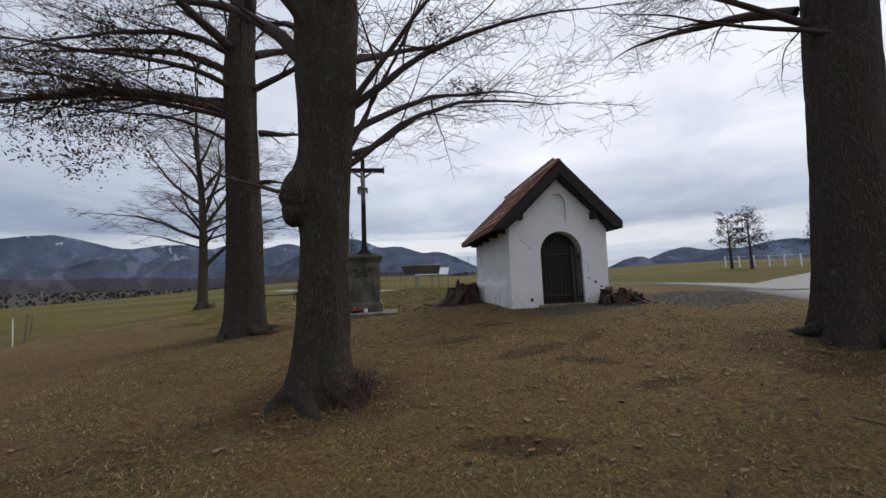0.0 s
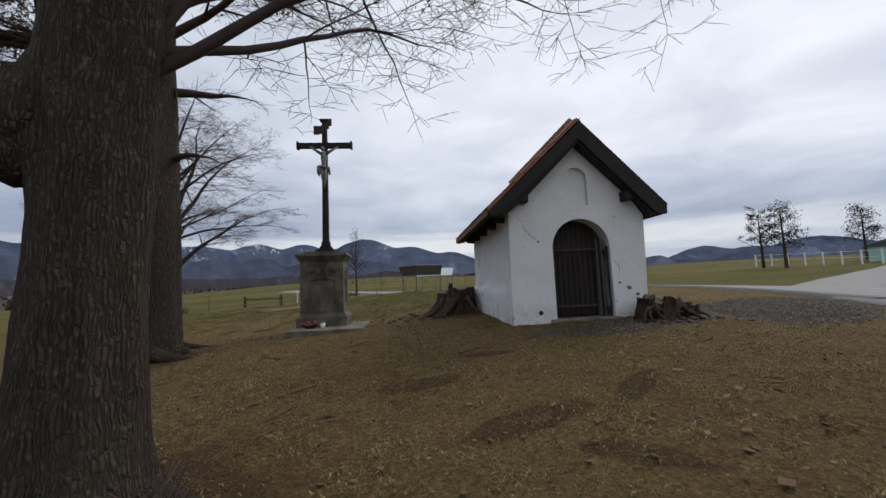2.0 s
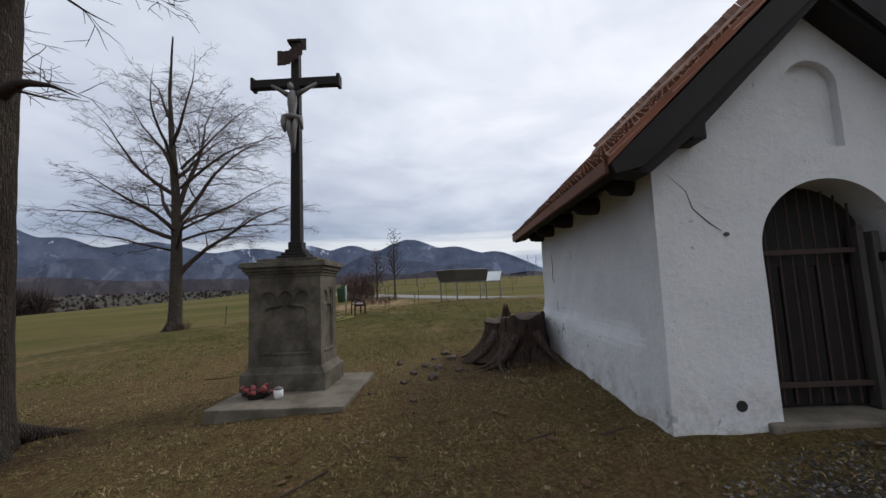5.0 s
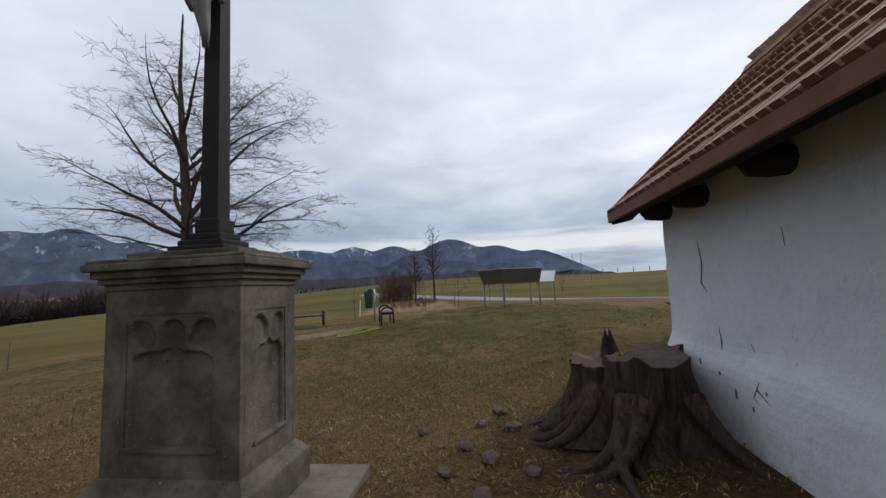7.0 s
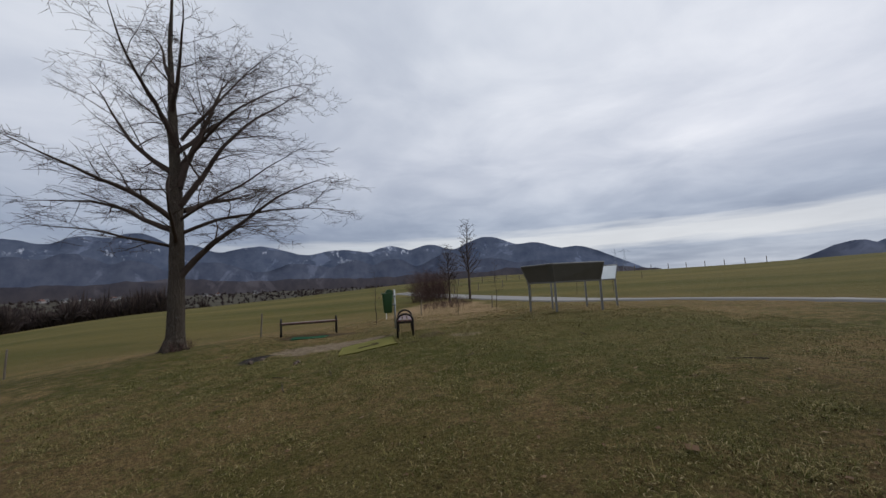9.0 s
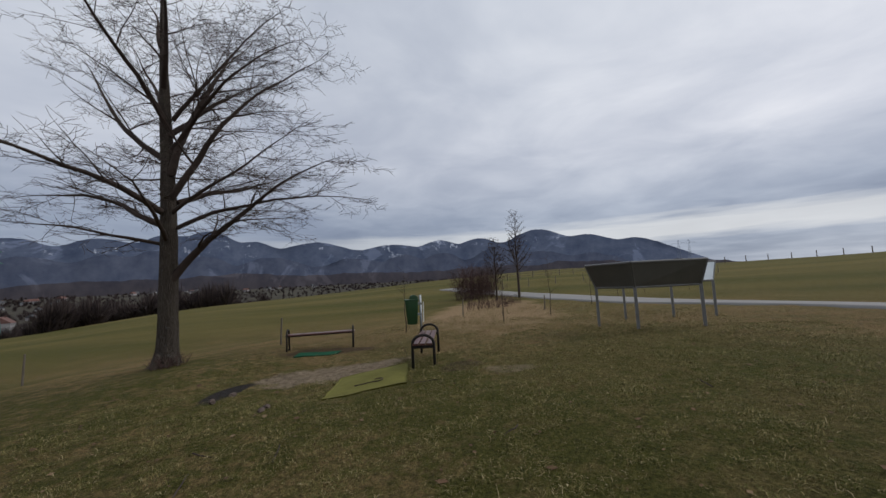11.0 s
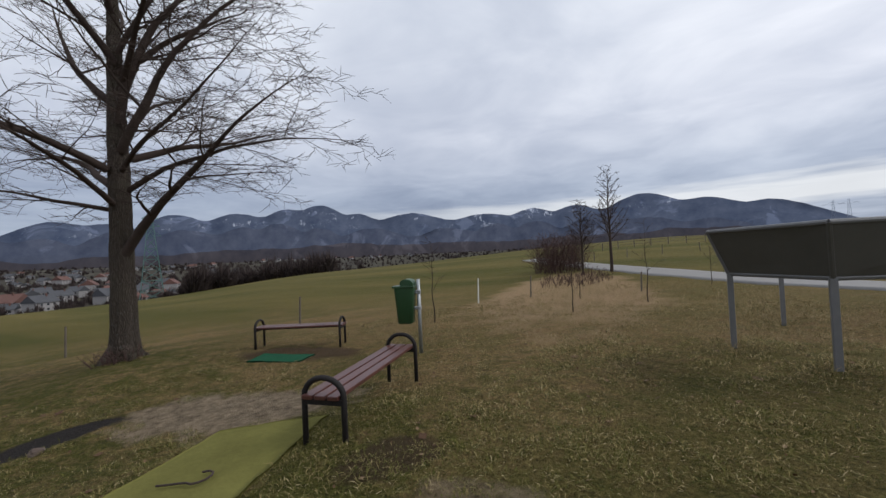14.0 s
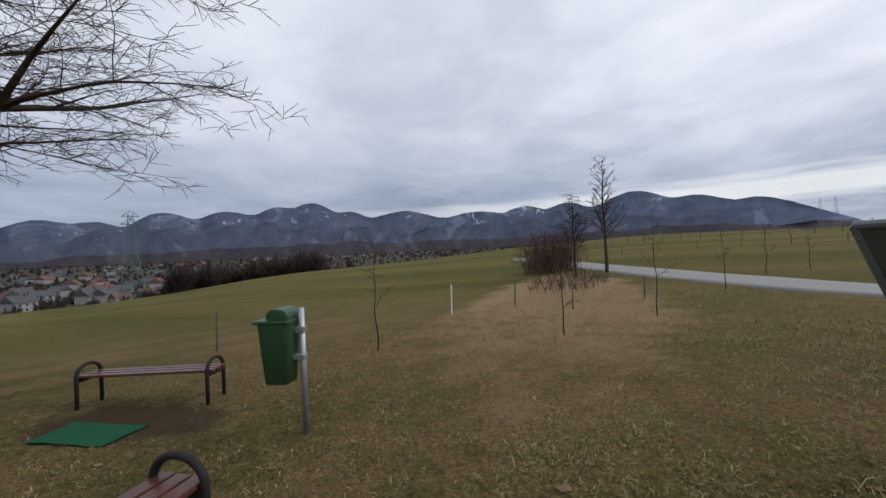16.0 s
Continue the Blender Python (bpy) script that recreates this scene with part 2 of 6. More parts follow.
    for cx, cy, rx, ry, tn in ((1.9, 5.5, 0.7, 0.2, 20), (2.5, 4.9, 0.5, 0.16, -30), (3.1, 5.9, 0.6, 0.15, 40), (1.1, 6.6, 0.5, 0.2, 5), (2.9, 3.9, 0.45, 0.18, 10), (0.9, 3.1, 0.5, 0.16, -15), (2.0, 7.4, 0.4, 0.12, 0)):
        c = k.mix(k.math("MULTIPLY", ellipse(k, cx, cy, rx, ry, tn, 0.8, 3.0), 0.7), c, k.mix(fine, (0.026, 0.017, 0.011), (0.085, 0.052, 0.032)))
    k.colour(k.mix(1.0, c, (1.03, 0.985, 0.90), "MULTIPLY"))
    k.bump(k.math("ADD", k.math("MULTIPLY", mid, 1.0), k.math("MULTIPLY", fine, 0.55)), 0.9, 0.05)
    return k.m


def plaster_mat():
    k = Mat("limewashed_plaster", 0.92, 0, 0.2)
    n1, n2, n3 = k.noise(2.2, 6, 0.6), k.noise(14, 6, 0.65), k.noise(60, 4)
    c = k.mix(n1, (0.60, 0.615, 0.63), (0.80, 0.80, 0.80))
    c = k.mix(k.ramp(n2, (0.56, 0.0), (0.72, 0.30)), c, (0.46, 0.45, 0.42))
    p = k.add("ShaderNodeSeparateXYZ", i0=k.pos)
    # splashed soil and flaked lime along the foot of the walls
    foot = k.math("SUBTRACT", k.math("ADD", 1.18, k.math("MULTIPLY", n1, 0.45)), p.outputs[2])
    c = k.mix(k.math("MULTIPLY", k.ramp(k.math("ADD", foot, k.math("MULTIPLY", n2, 0.5)), (0.42, 0.0), (0.80, 0.65)), k.ramp(k.noise(5.0, 8, 0.75), (0.42, 0.0), (0.60, 1.0))), c, (0.33, 0.30, 0.25))
    flake = k.ramp(k.math("ADD", k.noise(3.6, 7, 0.72, None, 0.6), k.ramp(foot, (0.0, 0.0), (0.5, 0.075))), (0.655, 0.0), (0.675, 1.0))
    c = k.mix(k.math("MULTIPLY", flake, 0.75), c, (0.36, 0.36, 0.36))
    k.colour(c)
    k.bump(k.math("ADD", k.math("ADD", k.math("MULTIPLY", n1, 2.0), n2), k.math("SUBTRACT", k.math("MULTIPLY", n3, 0.25), k.math("MULTIPLY", flake, 0.35))), 0.55, 0.02)
    return k.m


def stone_mat(name, a, b, dirt):
    k = Mat(name, 0.9, 0, 0.2)
    n1, n2, n3 = k.noise(3, 6, 0.6), k.noise(22, 6, 0.7), k.noise(120, 3)
    c = k.mix(n2, a, b)
    c = k.mix(k.ramp(n1, (0.42, 0.0), (0.64, 0.8)), c, dirt)
    c = k.mix(k.ramp(k.noise(46, 2), (0.70, 0.0), (0.74, 0.6)), c, (0.33, 0.32, 0.28))
    pits = k.ramp(k.cells(17), (0.06, 0.0), (0.13, 1.0))
    c = k.mix(k.math("MULTIPLY", k.math("SUBTRACT", 1.0, pits), 0.5), c, (0.03, 0.026, 0.02))
    k.colour(c)
    k.bump(k.math("ADD", k.math("ADD", n2, k.math("MULTIPLY", n3, 0.4)), k.math("MULTIPLY", pits, 0.4)), 0.5, 0.012)
    return k.m


def tile_mat():
    k = Mat("weathered_roof_tile", 0.8, 0, 0.25)
    r = k.each()
    c = k.ramp(r, (0.0, (0.260, 0.150, 0.112)), (0.35, (0.360, 0.222, 0.172)), (0.7, (0.420, 0.272, 0.216)), (1.0, (0.50, 0.345, 0.285)))
    g = k.noise(26, 5, 0.65, k.scaled(2.4, 0.25, 1.0))
    c = k.mix(k.ramp(g, (0.46, 0.0), (0.72, 0.50)), c, (0.075, 0.042, 0.031))
    c = k.mix(k.ramp(k.noise(4, 4), (0.55, 0.0), (0.72, 0.45)), c, (0.19, 0.16, 0.125))
    k.colour(c)
    k.bump(g, 0.4, 0.006)
    return k.m


def wood_mat(name, a, b, rough=0.7, along=(1, 1, 1), spec=0.3):
    k = Mat(name, rough, 0, spec)
    v = k.scaled(*along)
    g, w = k.noise(18, 7, 0.65, v, 0.5), k.noise(2.5, 4)
    c = k.mix(g, a, b)
    c = k.mix(k.ramp(w, (0.5, 0.0), (0.75, 0.5)), c, tuple(x * 0.5 for x in a))
    c = k.mix(k.math("MULTIPLY", k.each(), 0.25), c, a)
    k.colour(c)
    k.rough(k.math("ADD", rough - 0.12, k.math("MULTIPLY", g, 0.25)))
    k.bump(g, 0.5, 0.006)
    return k.m


def blade_mat():
    k = Mat("grass_blades", 0.8, 0, 0.15)
    c = k.ramp(k.island(), (0.0, (0.048, 0.050, 0.012)), (0.25, (0.098, 0.088, 0.027)), (0.55, (0.165, 0.118, 0.050)), (0.88, (0.300, 0.220, 0.102)), (1.0, (0.52, 0.42, 0.25)))
    k.colour(c)
    return k.m


def blade_green_mat():
    k = Mat("greener_grass_blades", 0.8, 0, 0.15)
    c = k.ramp(k.island(), (0.0, (0.044, 0.050, 0.009)), (0.40, (0.098, 0.098, 0.023)), (0.70, (0.160, 0.136, 0.046)), (0.92, (0.260, 0.200, 0.090)), (1.0, (0.44, 0.36, 0.21)))
    k.colour(c)
    return k.m


def random_mat(name, stops, rough=0.85):
    k = Mat(name, rough, 0, 0.2)
    k.colour(k.mix(k.math("MULTIPLY", k.noise(20, 5), 0.5), k.ramp(k.island(), *stops), tuple(c * 0.5 for c in stops[0][1])))
    k.bump(k.noise(30, 4), 0.4, 0.01)
    return k.m


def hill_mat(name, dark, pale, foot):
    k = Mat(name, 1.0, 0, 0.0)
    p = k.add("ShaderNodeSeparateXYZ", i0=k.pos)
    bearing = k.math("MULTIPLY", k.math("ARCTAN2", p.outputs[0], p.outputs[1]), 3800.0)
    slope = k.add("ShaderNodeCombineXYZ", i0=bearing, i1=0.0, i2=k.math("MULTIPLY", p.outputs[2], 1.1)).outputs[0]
    # streaks that paint the shaded valleys between spurs, blended into the woods' tone
    gully_shade = k.noise(0.0052, 5, 0.6, k.scaled(1.0, 1.0, 0.8, slope), 0.4)
    woods = k.math("ADD", k.math("MULTIPLY", k.noise(0.0085, 9, 0.72, slope), 0.72), k.math("MULTIPLY", gully_shade, 0.28))
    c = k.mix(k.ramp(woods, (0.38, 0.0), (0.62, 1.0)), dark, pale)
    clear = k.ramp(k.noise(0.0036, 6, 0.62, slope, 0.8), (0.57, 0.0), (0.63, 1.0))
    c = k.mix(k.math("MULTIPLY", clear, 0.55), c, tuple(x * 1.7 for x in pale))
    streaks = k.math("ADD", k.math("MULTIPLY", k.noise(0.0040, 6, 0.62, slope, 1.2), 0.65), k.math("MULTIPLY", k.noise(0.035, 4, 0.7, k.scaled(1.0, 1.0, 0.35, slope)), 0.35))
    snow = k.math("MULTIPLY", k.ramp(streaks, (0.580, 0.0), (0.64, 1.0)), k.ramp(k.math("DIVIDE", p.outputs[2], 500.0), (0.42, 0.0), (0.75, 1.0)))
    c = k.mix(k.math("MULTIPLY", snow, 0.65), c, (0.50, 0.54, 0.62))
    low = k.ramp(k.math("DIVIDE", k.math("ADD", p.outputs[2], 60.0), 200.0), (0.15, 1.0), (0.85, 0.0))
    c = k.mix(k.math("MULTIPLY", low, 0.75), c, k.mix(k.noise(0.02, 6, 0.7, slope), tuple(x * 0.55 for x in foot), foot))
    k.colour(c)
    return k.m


M = {}
M["ground"] = ground_mat()
M["plaster"] = plaster_mat()
M["bark"] = bark_mat("old_linden_bark", (0.036, 0.027, 0.022), (0.112, 0.089, 0.072), (0.066, 0.062, 0.042), 1.5)
M["bark3"] = bark_mat("grey_smooth_bark", (0.058, 0.047, 0.039), (0.135, 0.112, 0.092), (0.088, 0.080, 0.056), 1.3)
M["twig"] = plain_mat("twig_bark", (0.030, 0.022, 0.021), (0.085, 0.064, 0.058), 0.9, 0, 6, 0.3, 0.15)
M["twig3"] = plain_mat("young_twig_bark", (0.030, 0.022, 0.020), (0.078, 0.058, 0.048), 0.9, 0, 6, 0.3, 0.15)
M["stone"] = stone_mat("weathered_sandstone", (0.078, 0.069, 0.053), (0.205, 0.182, 0.146), (0.042, 0.036, 0.027))
M["slab"] = stone_mat("worn_stone_slab", (0.12, 0.105, 0.084), (0.235, 0.208, 0.170), (0.085, 0.074, 0.052))
M["iron"] = plain_mat("black_painted_iron", (0.009, 0.008, 0.009), (0.026, 0.022, 0.021), 0.7, 0.0, 14, 0.3, 0.25)
M["rust"] = plain_mat("rusty_iron", (0.030, 0.022, 0.020), (0.085, 0.055, 0.042), 0.75, 0.3, 14, 0.4)
M["silver"] = plain_mat("dull_silver_paint", (0.10, 0.096, 0.092), (0.25, 0.24, 0.23), 0.55, 0.3, 20, 0.4)
M["door"] = wood_mat("black_stained_planks", (0.010, 0.008, 0.009), (0.034, 0.027, 0.026), 0.75, (1, 1, 0.12))
M["beam"] = wood_mat("tarred_timber", (0.009, 0.008, 0.009), (0.030, 0.025, 0.023), 0.7, (1, 0.2, 1))
M["jamb"] = wood_mat("grey_old_timber", (0.040, 0.035, 0.034), (0.105, 0.092, 0.084), 0.8, (1, 1, 0.15))
M["tile"] = tile_mat()
k_ = Mat("rotten_stump_wood", 0.95, 0, 0.15)
g1_, g2_ = k_.noise(22, 8, 0.7, k_.scaled(1, 1, 0.10), 0.8), k_.noise(3.0, 5)
k_.colour(k_.mix(k_.ramp(g2_, (0.45, 0.0), (0.70, 0.6)), k_.mix(k_.ramp(g1_, (0.34, 0.0), (0.66, 1.0)), (0.018, 0.012, 0.010), (0.108, 0.073, 0.056)), (0.090, 0.072, 0.060)))
k_.bump(g1_, 1.0, 0.05)
M["stump"] = k_.m
M["stumptop"] = wood_mat("cut_grey_wood", (0.050, 0.034, 0.027), (0.165, 0.122, 0.096), 0.9, (1, 1, 1))
M["slat"] = wood_mat("reddish_varnished_slat", (0.062, 0.022, 0.018), (0.125, 0.048, 0.038), 0.38, (1, 0.08, 1), 0.5)
M["slatdark"] = wood_mat("dark_varnished_slat", (0.030, 0.020, 0.018), (0.075, 0.050, 0.042), 0.5, (0.08, 1, 1), 0.5)
M["asphalt"] = plain_mat("pale_worn_asphalt", (0.165, 0.160, 0.155), (0.245, 0.238, 0.230), 0.9, 0, 3, 0.6)
M["gravel"] = random_mat("grey_chippings", [(0.0, (0.035, 0.032, 0.030)), (0.7, (0.09, 0.084, 0.078)), (1.0, (0.24, 0.23, 0.22))])
M["rock"] = random_mat("brown_field_stone", [(0.0, (0.042, 0.029, 0.023)), (0.6, (0.080, 0.055, 0.043)), (1.0, (0.13, 0.10, 0.085))])
M["blade"] = blade_mat()
M["bladegreen"] = blade_green_mat()
# distance haze mixed into the hill colours: the farther layer bluer and paler
M["hillfar"] = hill_mat("far_hazed_wooded_hills", (0.044, 0.058, 0.094), (0.082, 0.098, 0.140), (0.066, 0.072, 0.094))
M["hillnear"] = hill_mat("hazed_wooded_hill_spurs", (0.040, 0.050, 0.078), (0.070, 0.080, 0.112), (0.060, 0.062, 0.076))
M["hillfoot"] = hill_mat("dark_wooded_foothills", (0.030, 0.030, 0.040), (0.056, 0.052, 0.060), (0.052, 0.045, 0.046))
M["bin"] = plain_mat("green_moulded_plastic", (0.014, 0.050, 0.020), (0.024, 0.074, 0.030), 0.45, 0, 5, 0.05, 0.5)
M["galv"] = plain_mat("galvanised_steel", (0.24, 0.26, 0.275), (0.40, 0.42, 0.44), 0.45, 0.7, 12, 0.1)
M["greymetal"] = plain_mat("grey_weathered_steel", (0.12, 0.122, 0.125), (0.21, 0.212, 0.215), 0.6, 0.4, 12, 0.1)
M["boardback"] = plain_mat("dark_board_back", (0.055, 0.053, 0.046), (0.105, 0.100, 0.088), 0.6, 0, 3, 0.1)
M["boardface"] = plain_mat("pale_printed_panel", (0.52, 0.60, 0.66), (0.74, 0.78, 0.80), 0.35, 0, 2, 0.02)
M["mat"] = plain_mat("mossy_carpet", (0.062, 0.058, 0.018), (0.200, 0.190, 0.058), 0.97, 0, 2.2, 0.8, 0.05)
M["greenmat"] = plain_mat("green_artificial_turf", (0.012, 0.042, 0.024), (0.018, 0.098, 0.052), 0.95, 0, 5, 0.9, 0.05)
M["post"] = wood_mat("grey_fence_wood", (0.085, 0.070, 0.056), (0.210, 0.180, 0.145), 0.85, (1, 1, 0.15))
M["white"] = plain_mat("white_paint", (0.62, 0.63, 0.64), (0.80, 0.80, 0.79), 0.6, 0, 4, 0.1)
M["pylon"] = plain_mat("green_pylon_paint", (0.055, 0.120, 0.112), (0.080, 0.155, 0.145), 0.7, 0, 0.5, 0.0)
M["pylongrey"] = plain_mat("far_grey_steel", (0.20, 0.23, 0.28), (0.25, 0.28, 0.33), 0.8, 0, 0.5, 0.0)
M["housewall"] = random_mat("rendered_house_walls", [(0.0, (0.12, 0.11, 0.11)), (0.7, (0.20, 0.19, 0.19)), (1.0, (0.48, 0.47, 0.47))])
M["redroof"] = plain_mat("red_tile_roof", (0.095, 0.048, 0.040), (0.150, 0.078, 0.064), 0.85, 0, 0.3, 0.0)
M["greyroof"] = plain_mat("slate_grey_roof", (0.034, 0.036, 0.042), (0.082, 0.085, 0.095), 0.7, 0, 0.3, 0.0)
M["glass"] = plain_mat("dark_window_glass", (0.02, 0.024, 0.03), (0.05, 0.06, 0.07), 0.15, 0, 1, 0.0, 0.6)
M["woods"] = random_mat("bare_winter_wood", [(0.0, (0.030, 0.024, 0.025)), (0.6, (0.060, 0.045, 0.042)), (1.0, (0.105, 0.080, 0.072))], 1.0)
M["pine"] = random_mat("dark_pine_needles", [(0.0, (0.014, 0.014, 0.013)), (1.0, (0.040, 0.036, 0.032))], 0.95)
M["mistle"] = random_mat("brown_dry_fruits", [(0.0, (0.045, 0.022, 0.020)), (0.6, (0.085, 0.048, 0.036)), (1.0, (0.105, 0.085, 0.035))], 0.9)
M["leaf"] = random_mat("dead_leaves", [(0.0, (0.085, 0.048, 0.028)), (0.7, (0.155, 0.092, 0.050)), (1.0, (0.24, 0.17, 0.10))], 0.9)
M["bush"] = random_mat("reddish_bare_scrub", [(0.0, (0.055, 0.033, 0.031)), (1.0, (0.135, 0.082, 0.070))], 0.95)
# near-black that holds the shade of interior, drain hole and cracks in its colour
M["dark"] = plain_mat("interior_shade_black", (0.02, 0.019, 0.018), (0.04, 0.038, 0.036), 0.95, 0, 3, 0.1)
M["red"] = plain_mat("faded_red_plastic", (0.19, 0.030, 0.032), (0.27, 0.070, 0.070), 0.55, 0, 20, 0.2)
M["teal"] = plain_mat("pale_teal_render", (0.30, 0.48, 0.44), (0.38, 0.56, 0.52), 0.8, 0, 1, 0.0)
M["vergewood"] = wood_mat("orange_brown_verge_wood", (0.185, 0.066, 0.036), (0.320, 0.125, 0.072), 0.7, (1, 0.3, 1))
M["tilewood"] = wood_mat("reddish_eaves_wood", (0.140, 0.060, 0.038), (0.250, 0.120, 0.080), 0.75, (1, 0.1, 1))


def tile_field_mat():
    k = Mat("weathered_roof_tiles_joined", 0.8, 0, 0.25)
    c = k.ramp(k.island(), (0.0, (0.260, 0.150, 0.112)), (0.35, (0.360, 0.222, 0.172)), (0.7, (0.420, 0.272, 0.216)), (1.0, (0.50, 0.345, 0.285)))
    c = k.mix(k.ramp(k.noise(4, 4), (0.55, 0.0), (0.72, 0.45)), c, (0.19, 0.16, 0.125))
    k.colour(c)
    return k.m


M["tilefield"] = tile_field_mat()


# ---------------------------------------------------------------- building helpers
def mesh_of(name, verts, faces, material, smooth=False):
    me = bpy.data.meshes.new(name)
    me.from_pydata([tuple(v) for v in verts], [], [tuple(f) for f in faces])
    me.materials.append(material)
    if smooth:
        me.polygons.foreach_set("use_smooth", [True] * len(me.polygons))
    me.update()
    return me


def fast_mesh(name, verts, faces, material, smooth=False):
    """A mesh from arrays whose faces all have the same number of corners."""
    verts, faces = np.asarray(verts, np.float32), np.asarray(faces, np.int32)
    me = bpy.data.meshes.new(name)
    me.vertices.add(len(verts))
    me.vertices.foreach_set("co", verts.ravel())
    n = faces.shape[1]
    me.loops.add(faces.size)
    me.loops.foreach_set("vertex_index", faces.ravel())
    me.polygons.add(len(faces))
    me.polygons.foreach_set("loop_start", np.arange(0, faces.size, n, dtype=np.int32))
    if smooth:
        me.polygons.foreach_set("use_smooth", np.ones(len(faces), dtype=bool))
    me.update(calc_edges=True)
    me.materials.append(material)
    return me


def thing(name, label, category, at=(0, 0, 0), turn=0.0, group="", kind=""):
    ob = new(name)
    ob.matrix_world = pose(*at, 0, 0, turn)
    ob.empty_display_size = 0.1
    return tagged(ob, label, category, group, kind)


def part(name, bm, material, parent=None, label="", smooth=False):
    if isinstance(bm, bpy.types.Mesh):
        me = bm
    else:
        me = bpy.data.meshes.new(name)
        bmesh.ops.recalc_face_normals(bm, faces=bm.faces)
        bm.to_mesh(me)
        bm.free()
        me.materials.append(material)
    if smooth:
        me.polygons.foreach_set("use_smooth", [True] * len(me.polygons))
    ob = new(name, me)
    ob.parent = parent
    return tagged(ob, label)


def box(bm, x0, x1, y0, y1, z0, z1, bevel=0.0, m=None):
    c = Vector(((x0 + x1) / 2, (y0 + y1) / 2, (z0 + z1) / 2))
    mat = Matrix.Translation(c) @ Matrix.Diagonal((x1 - x0, y1 - y0, z1 - z0, 1))
    geo = bmesh.ops.create_cube(bm, size=1, matrix=(m or Matrix()) @ mat)
    if bevel:
        edges = {e for v in geo["verts"] for e in v.link_edges}
        bmesh.ops.bevel(bm, geom=list(edges), offset=bevel, segments=2, affect="EDGES", profile=0.6)
    return bm


def tube(bm, points, radii, sides=8, cap=True):
    """A tube along points."""
    rings = []
    pts = [Vector(p) for p in points]
    radii = radii if hasattr(radii, "__len__") else [radii] * len(pts)
    side = None
    for i, p in enumerate(pts):
        d = (pts[min(i + 1, len(pts) - 1)] - pts[max(i - 1, 0)]).normalized()
        if side is None:
            side = d.orthogonal().normalized()
        side = (side - d * side.dot(d)).normalized()
        up = d.cross(side)
        rings.append([bm.verts.new(p + radii[i] * (math.cos(2 * math.pi * k / sides) * side + math.sin(2 * math.pi * k / sides) * up)) for k in range(sides)])
    for a, b in zip(rings, rings[1:]):
        for k in range(sides):
            bm.faces.new((a[k], a[(k + 1) % sides], b[(k + 1) % sides], b[k]))
    if cap:
        bm.faces.new(rings[0][::-1]), bm.faces.new(rings[-1])
    return bm


def prism(bm, outline, axis, a, b):
    """Extrudes a closed outline of 2D points along an axis from a to b."""
    def at(p, w):
        return {"x": (w, p[0], p[1]), "y": (p[0], w, p[1]), "z": (p[0], p[1], w)}[axis]
    lo, hi = [bm.verts.new(at(p, a)) for p in outline], [bm.verts.new(at(p, b)) for p in outline]
    n = len(outline)
    for i in range(n):
        bm.faces.new((lo[i], lo[(i + 1) % n], hi[(i + 1) % n], hi[i]))
    caps = [bm.faces.new(lo[::-1]), bm.faces.new(hi)]
    bmesh.ops.triangulate(bm, faces=caps, ngon_method="EAR_CLIP")
    return bm


def lump(bm, centre, size, rng, rough=0.3, sub=2, flat=0.7):
    """An uneven stone."""
    g = bmesh.ops.create_icosphere(bm, subdivisions=sub, radius=1.0)
    o = Vector((rng.uniform(-50, 50), rng.uniform(-50, 50), rng.uniform(-50, 50)))
    sx, sy = rng.uniform(0.75, 1.25), rng.uniform(0.75, 1.25)
    for v in g["verts"]:
        k = 1 + rough * noise.noise(v.co * 1.3 + o) + rough * 0.5 * noise.noise(v.co * 3.1 + o)
        v.co = Vector((v.co.x * sx, v.co.y * sy, v.co.z * flat)) * size * k + Vector(centre)
    return bm


# ---------------------------------------------------------------- the lie of the land
CREST = ((-180, 1.0), (-125, -2.0), (-100, -4.2), (-80, -4.1), (-68, -3.5), (-57, -1.55), (-41, -0.8), (-20, 0.75), (-3, 1.55), (10, 0.95), (25, 0.95), (45, 1.4), (60, 1.1), (90, 0.8), (180, 1.0))
HUMPS = ((-0.6, 10.5, 0.07, 1.0), (-9.2, 20.7, 0.22, 2.6), (-1.2, 13.4, -0.16, 2.0), (-4.6, 20.0, -0.14, 1.6), (-2.1, 20.6, 0.10, 1.2), (0.8, 23.4, 0.10, 1.6), (-1.2, 31.8, -0.16, 2.5), (0.3, 3.2, -0.11, 2.2), (1.3, 11.9, -0.08, 1.2), (4.6, 3.8, -0.10, 1.8))


def land(x, y, fine=True):
    """The height of the ground."""
    x, y = np.asarray(x, float), np.asarray(y, float)
    dx, dy = x - 0.0, y - 15.0
    r = np.hypot(dx, dy) + 1e-6
    k = np.minimum(1.0, 24.0 / r)
    u, v = dx * k / 10, dy * k / 10
    near = (1.0332 + 0.4485 * u + 0.3929 * v - 0.2657 * u * u - 0.0807 * u * v - 0.2636 * v * v - 0.0844 * u * u * v
            + 0.0048 * u * v * v - 0.0212 * v ** 3 - 0.0452 * u ** 3 + 0.0189 * v ** 4 + 0.0481 * u * u * v * v)
    for cx, cy, a, s in HUMPS:
        near = near + a * np.exp(-((x - cx) ** 2 + (y - cy) ** 2) / (2 * s * s))
    az = np.degrees(np.arctan2(dx, dy))
    tilt = sum(np.interp((az + o + 180) % 360 - 180, [c[0] for c in CREST], [c[1] for c in CREST]) for o in (-6, -3, 0, 3, 6)) / 5
    reach = 130.0
    top = 2.3 + reach * np.tan(np.radians(tilt))
    t = np.clip((r - 22) / (reach - 22), 0, 1)
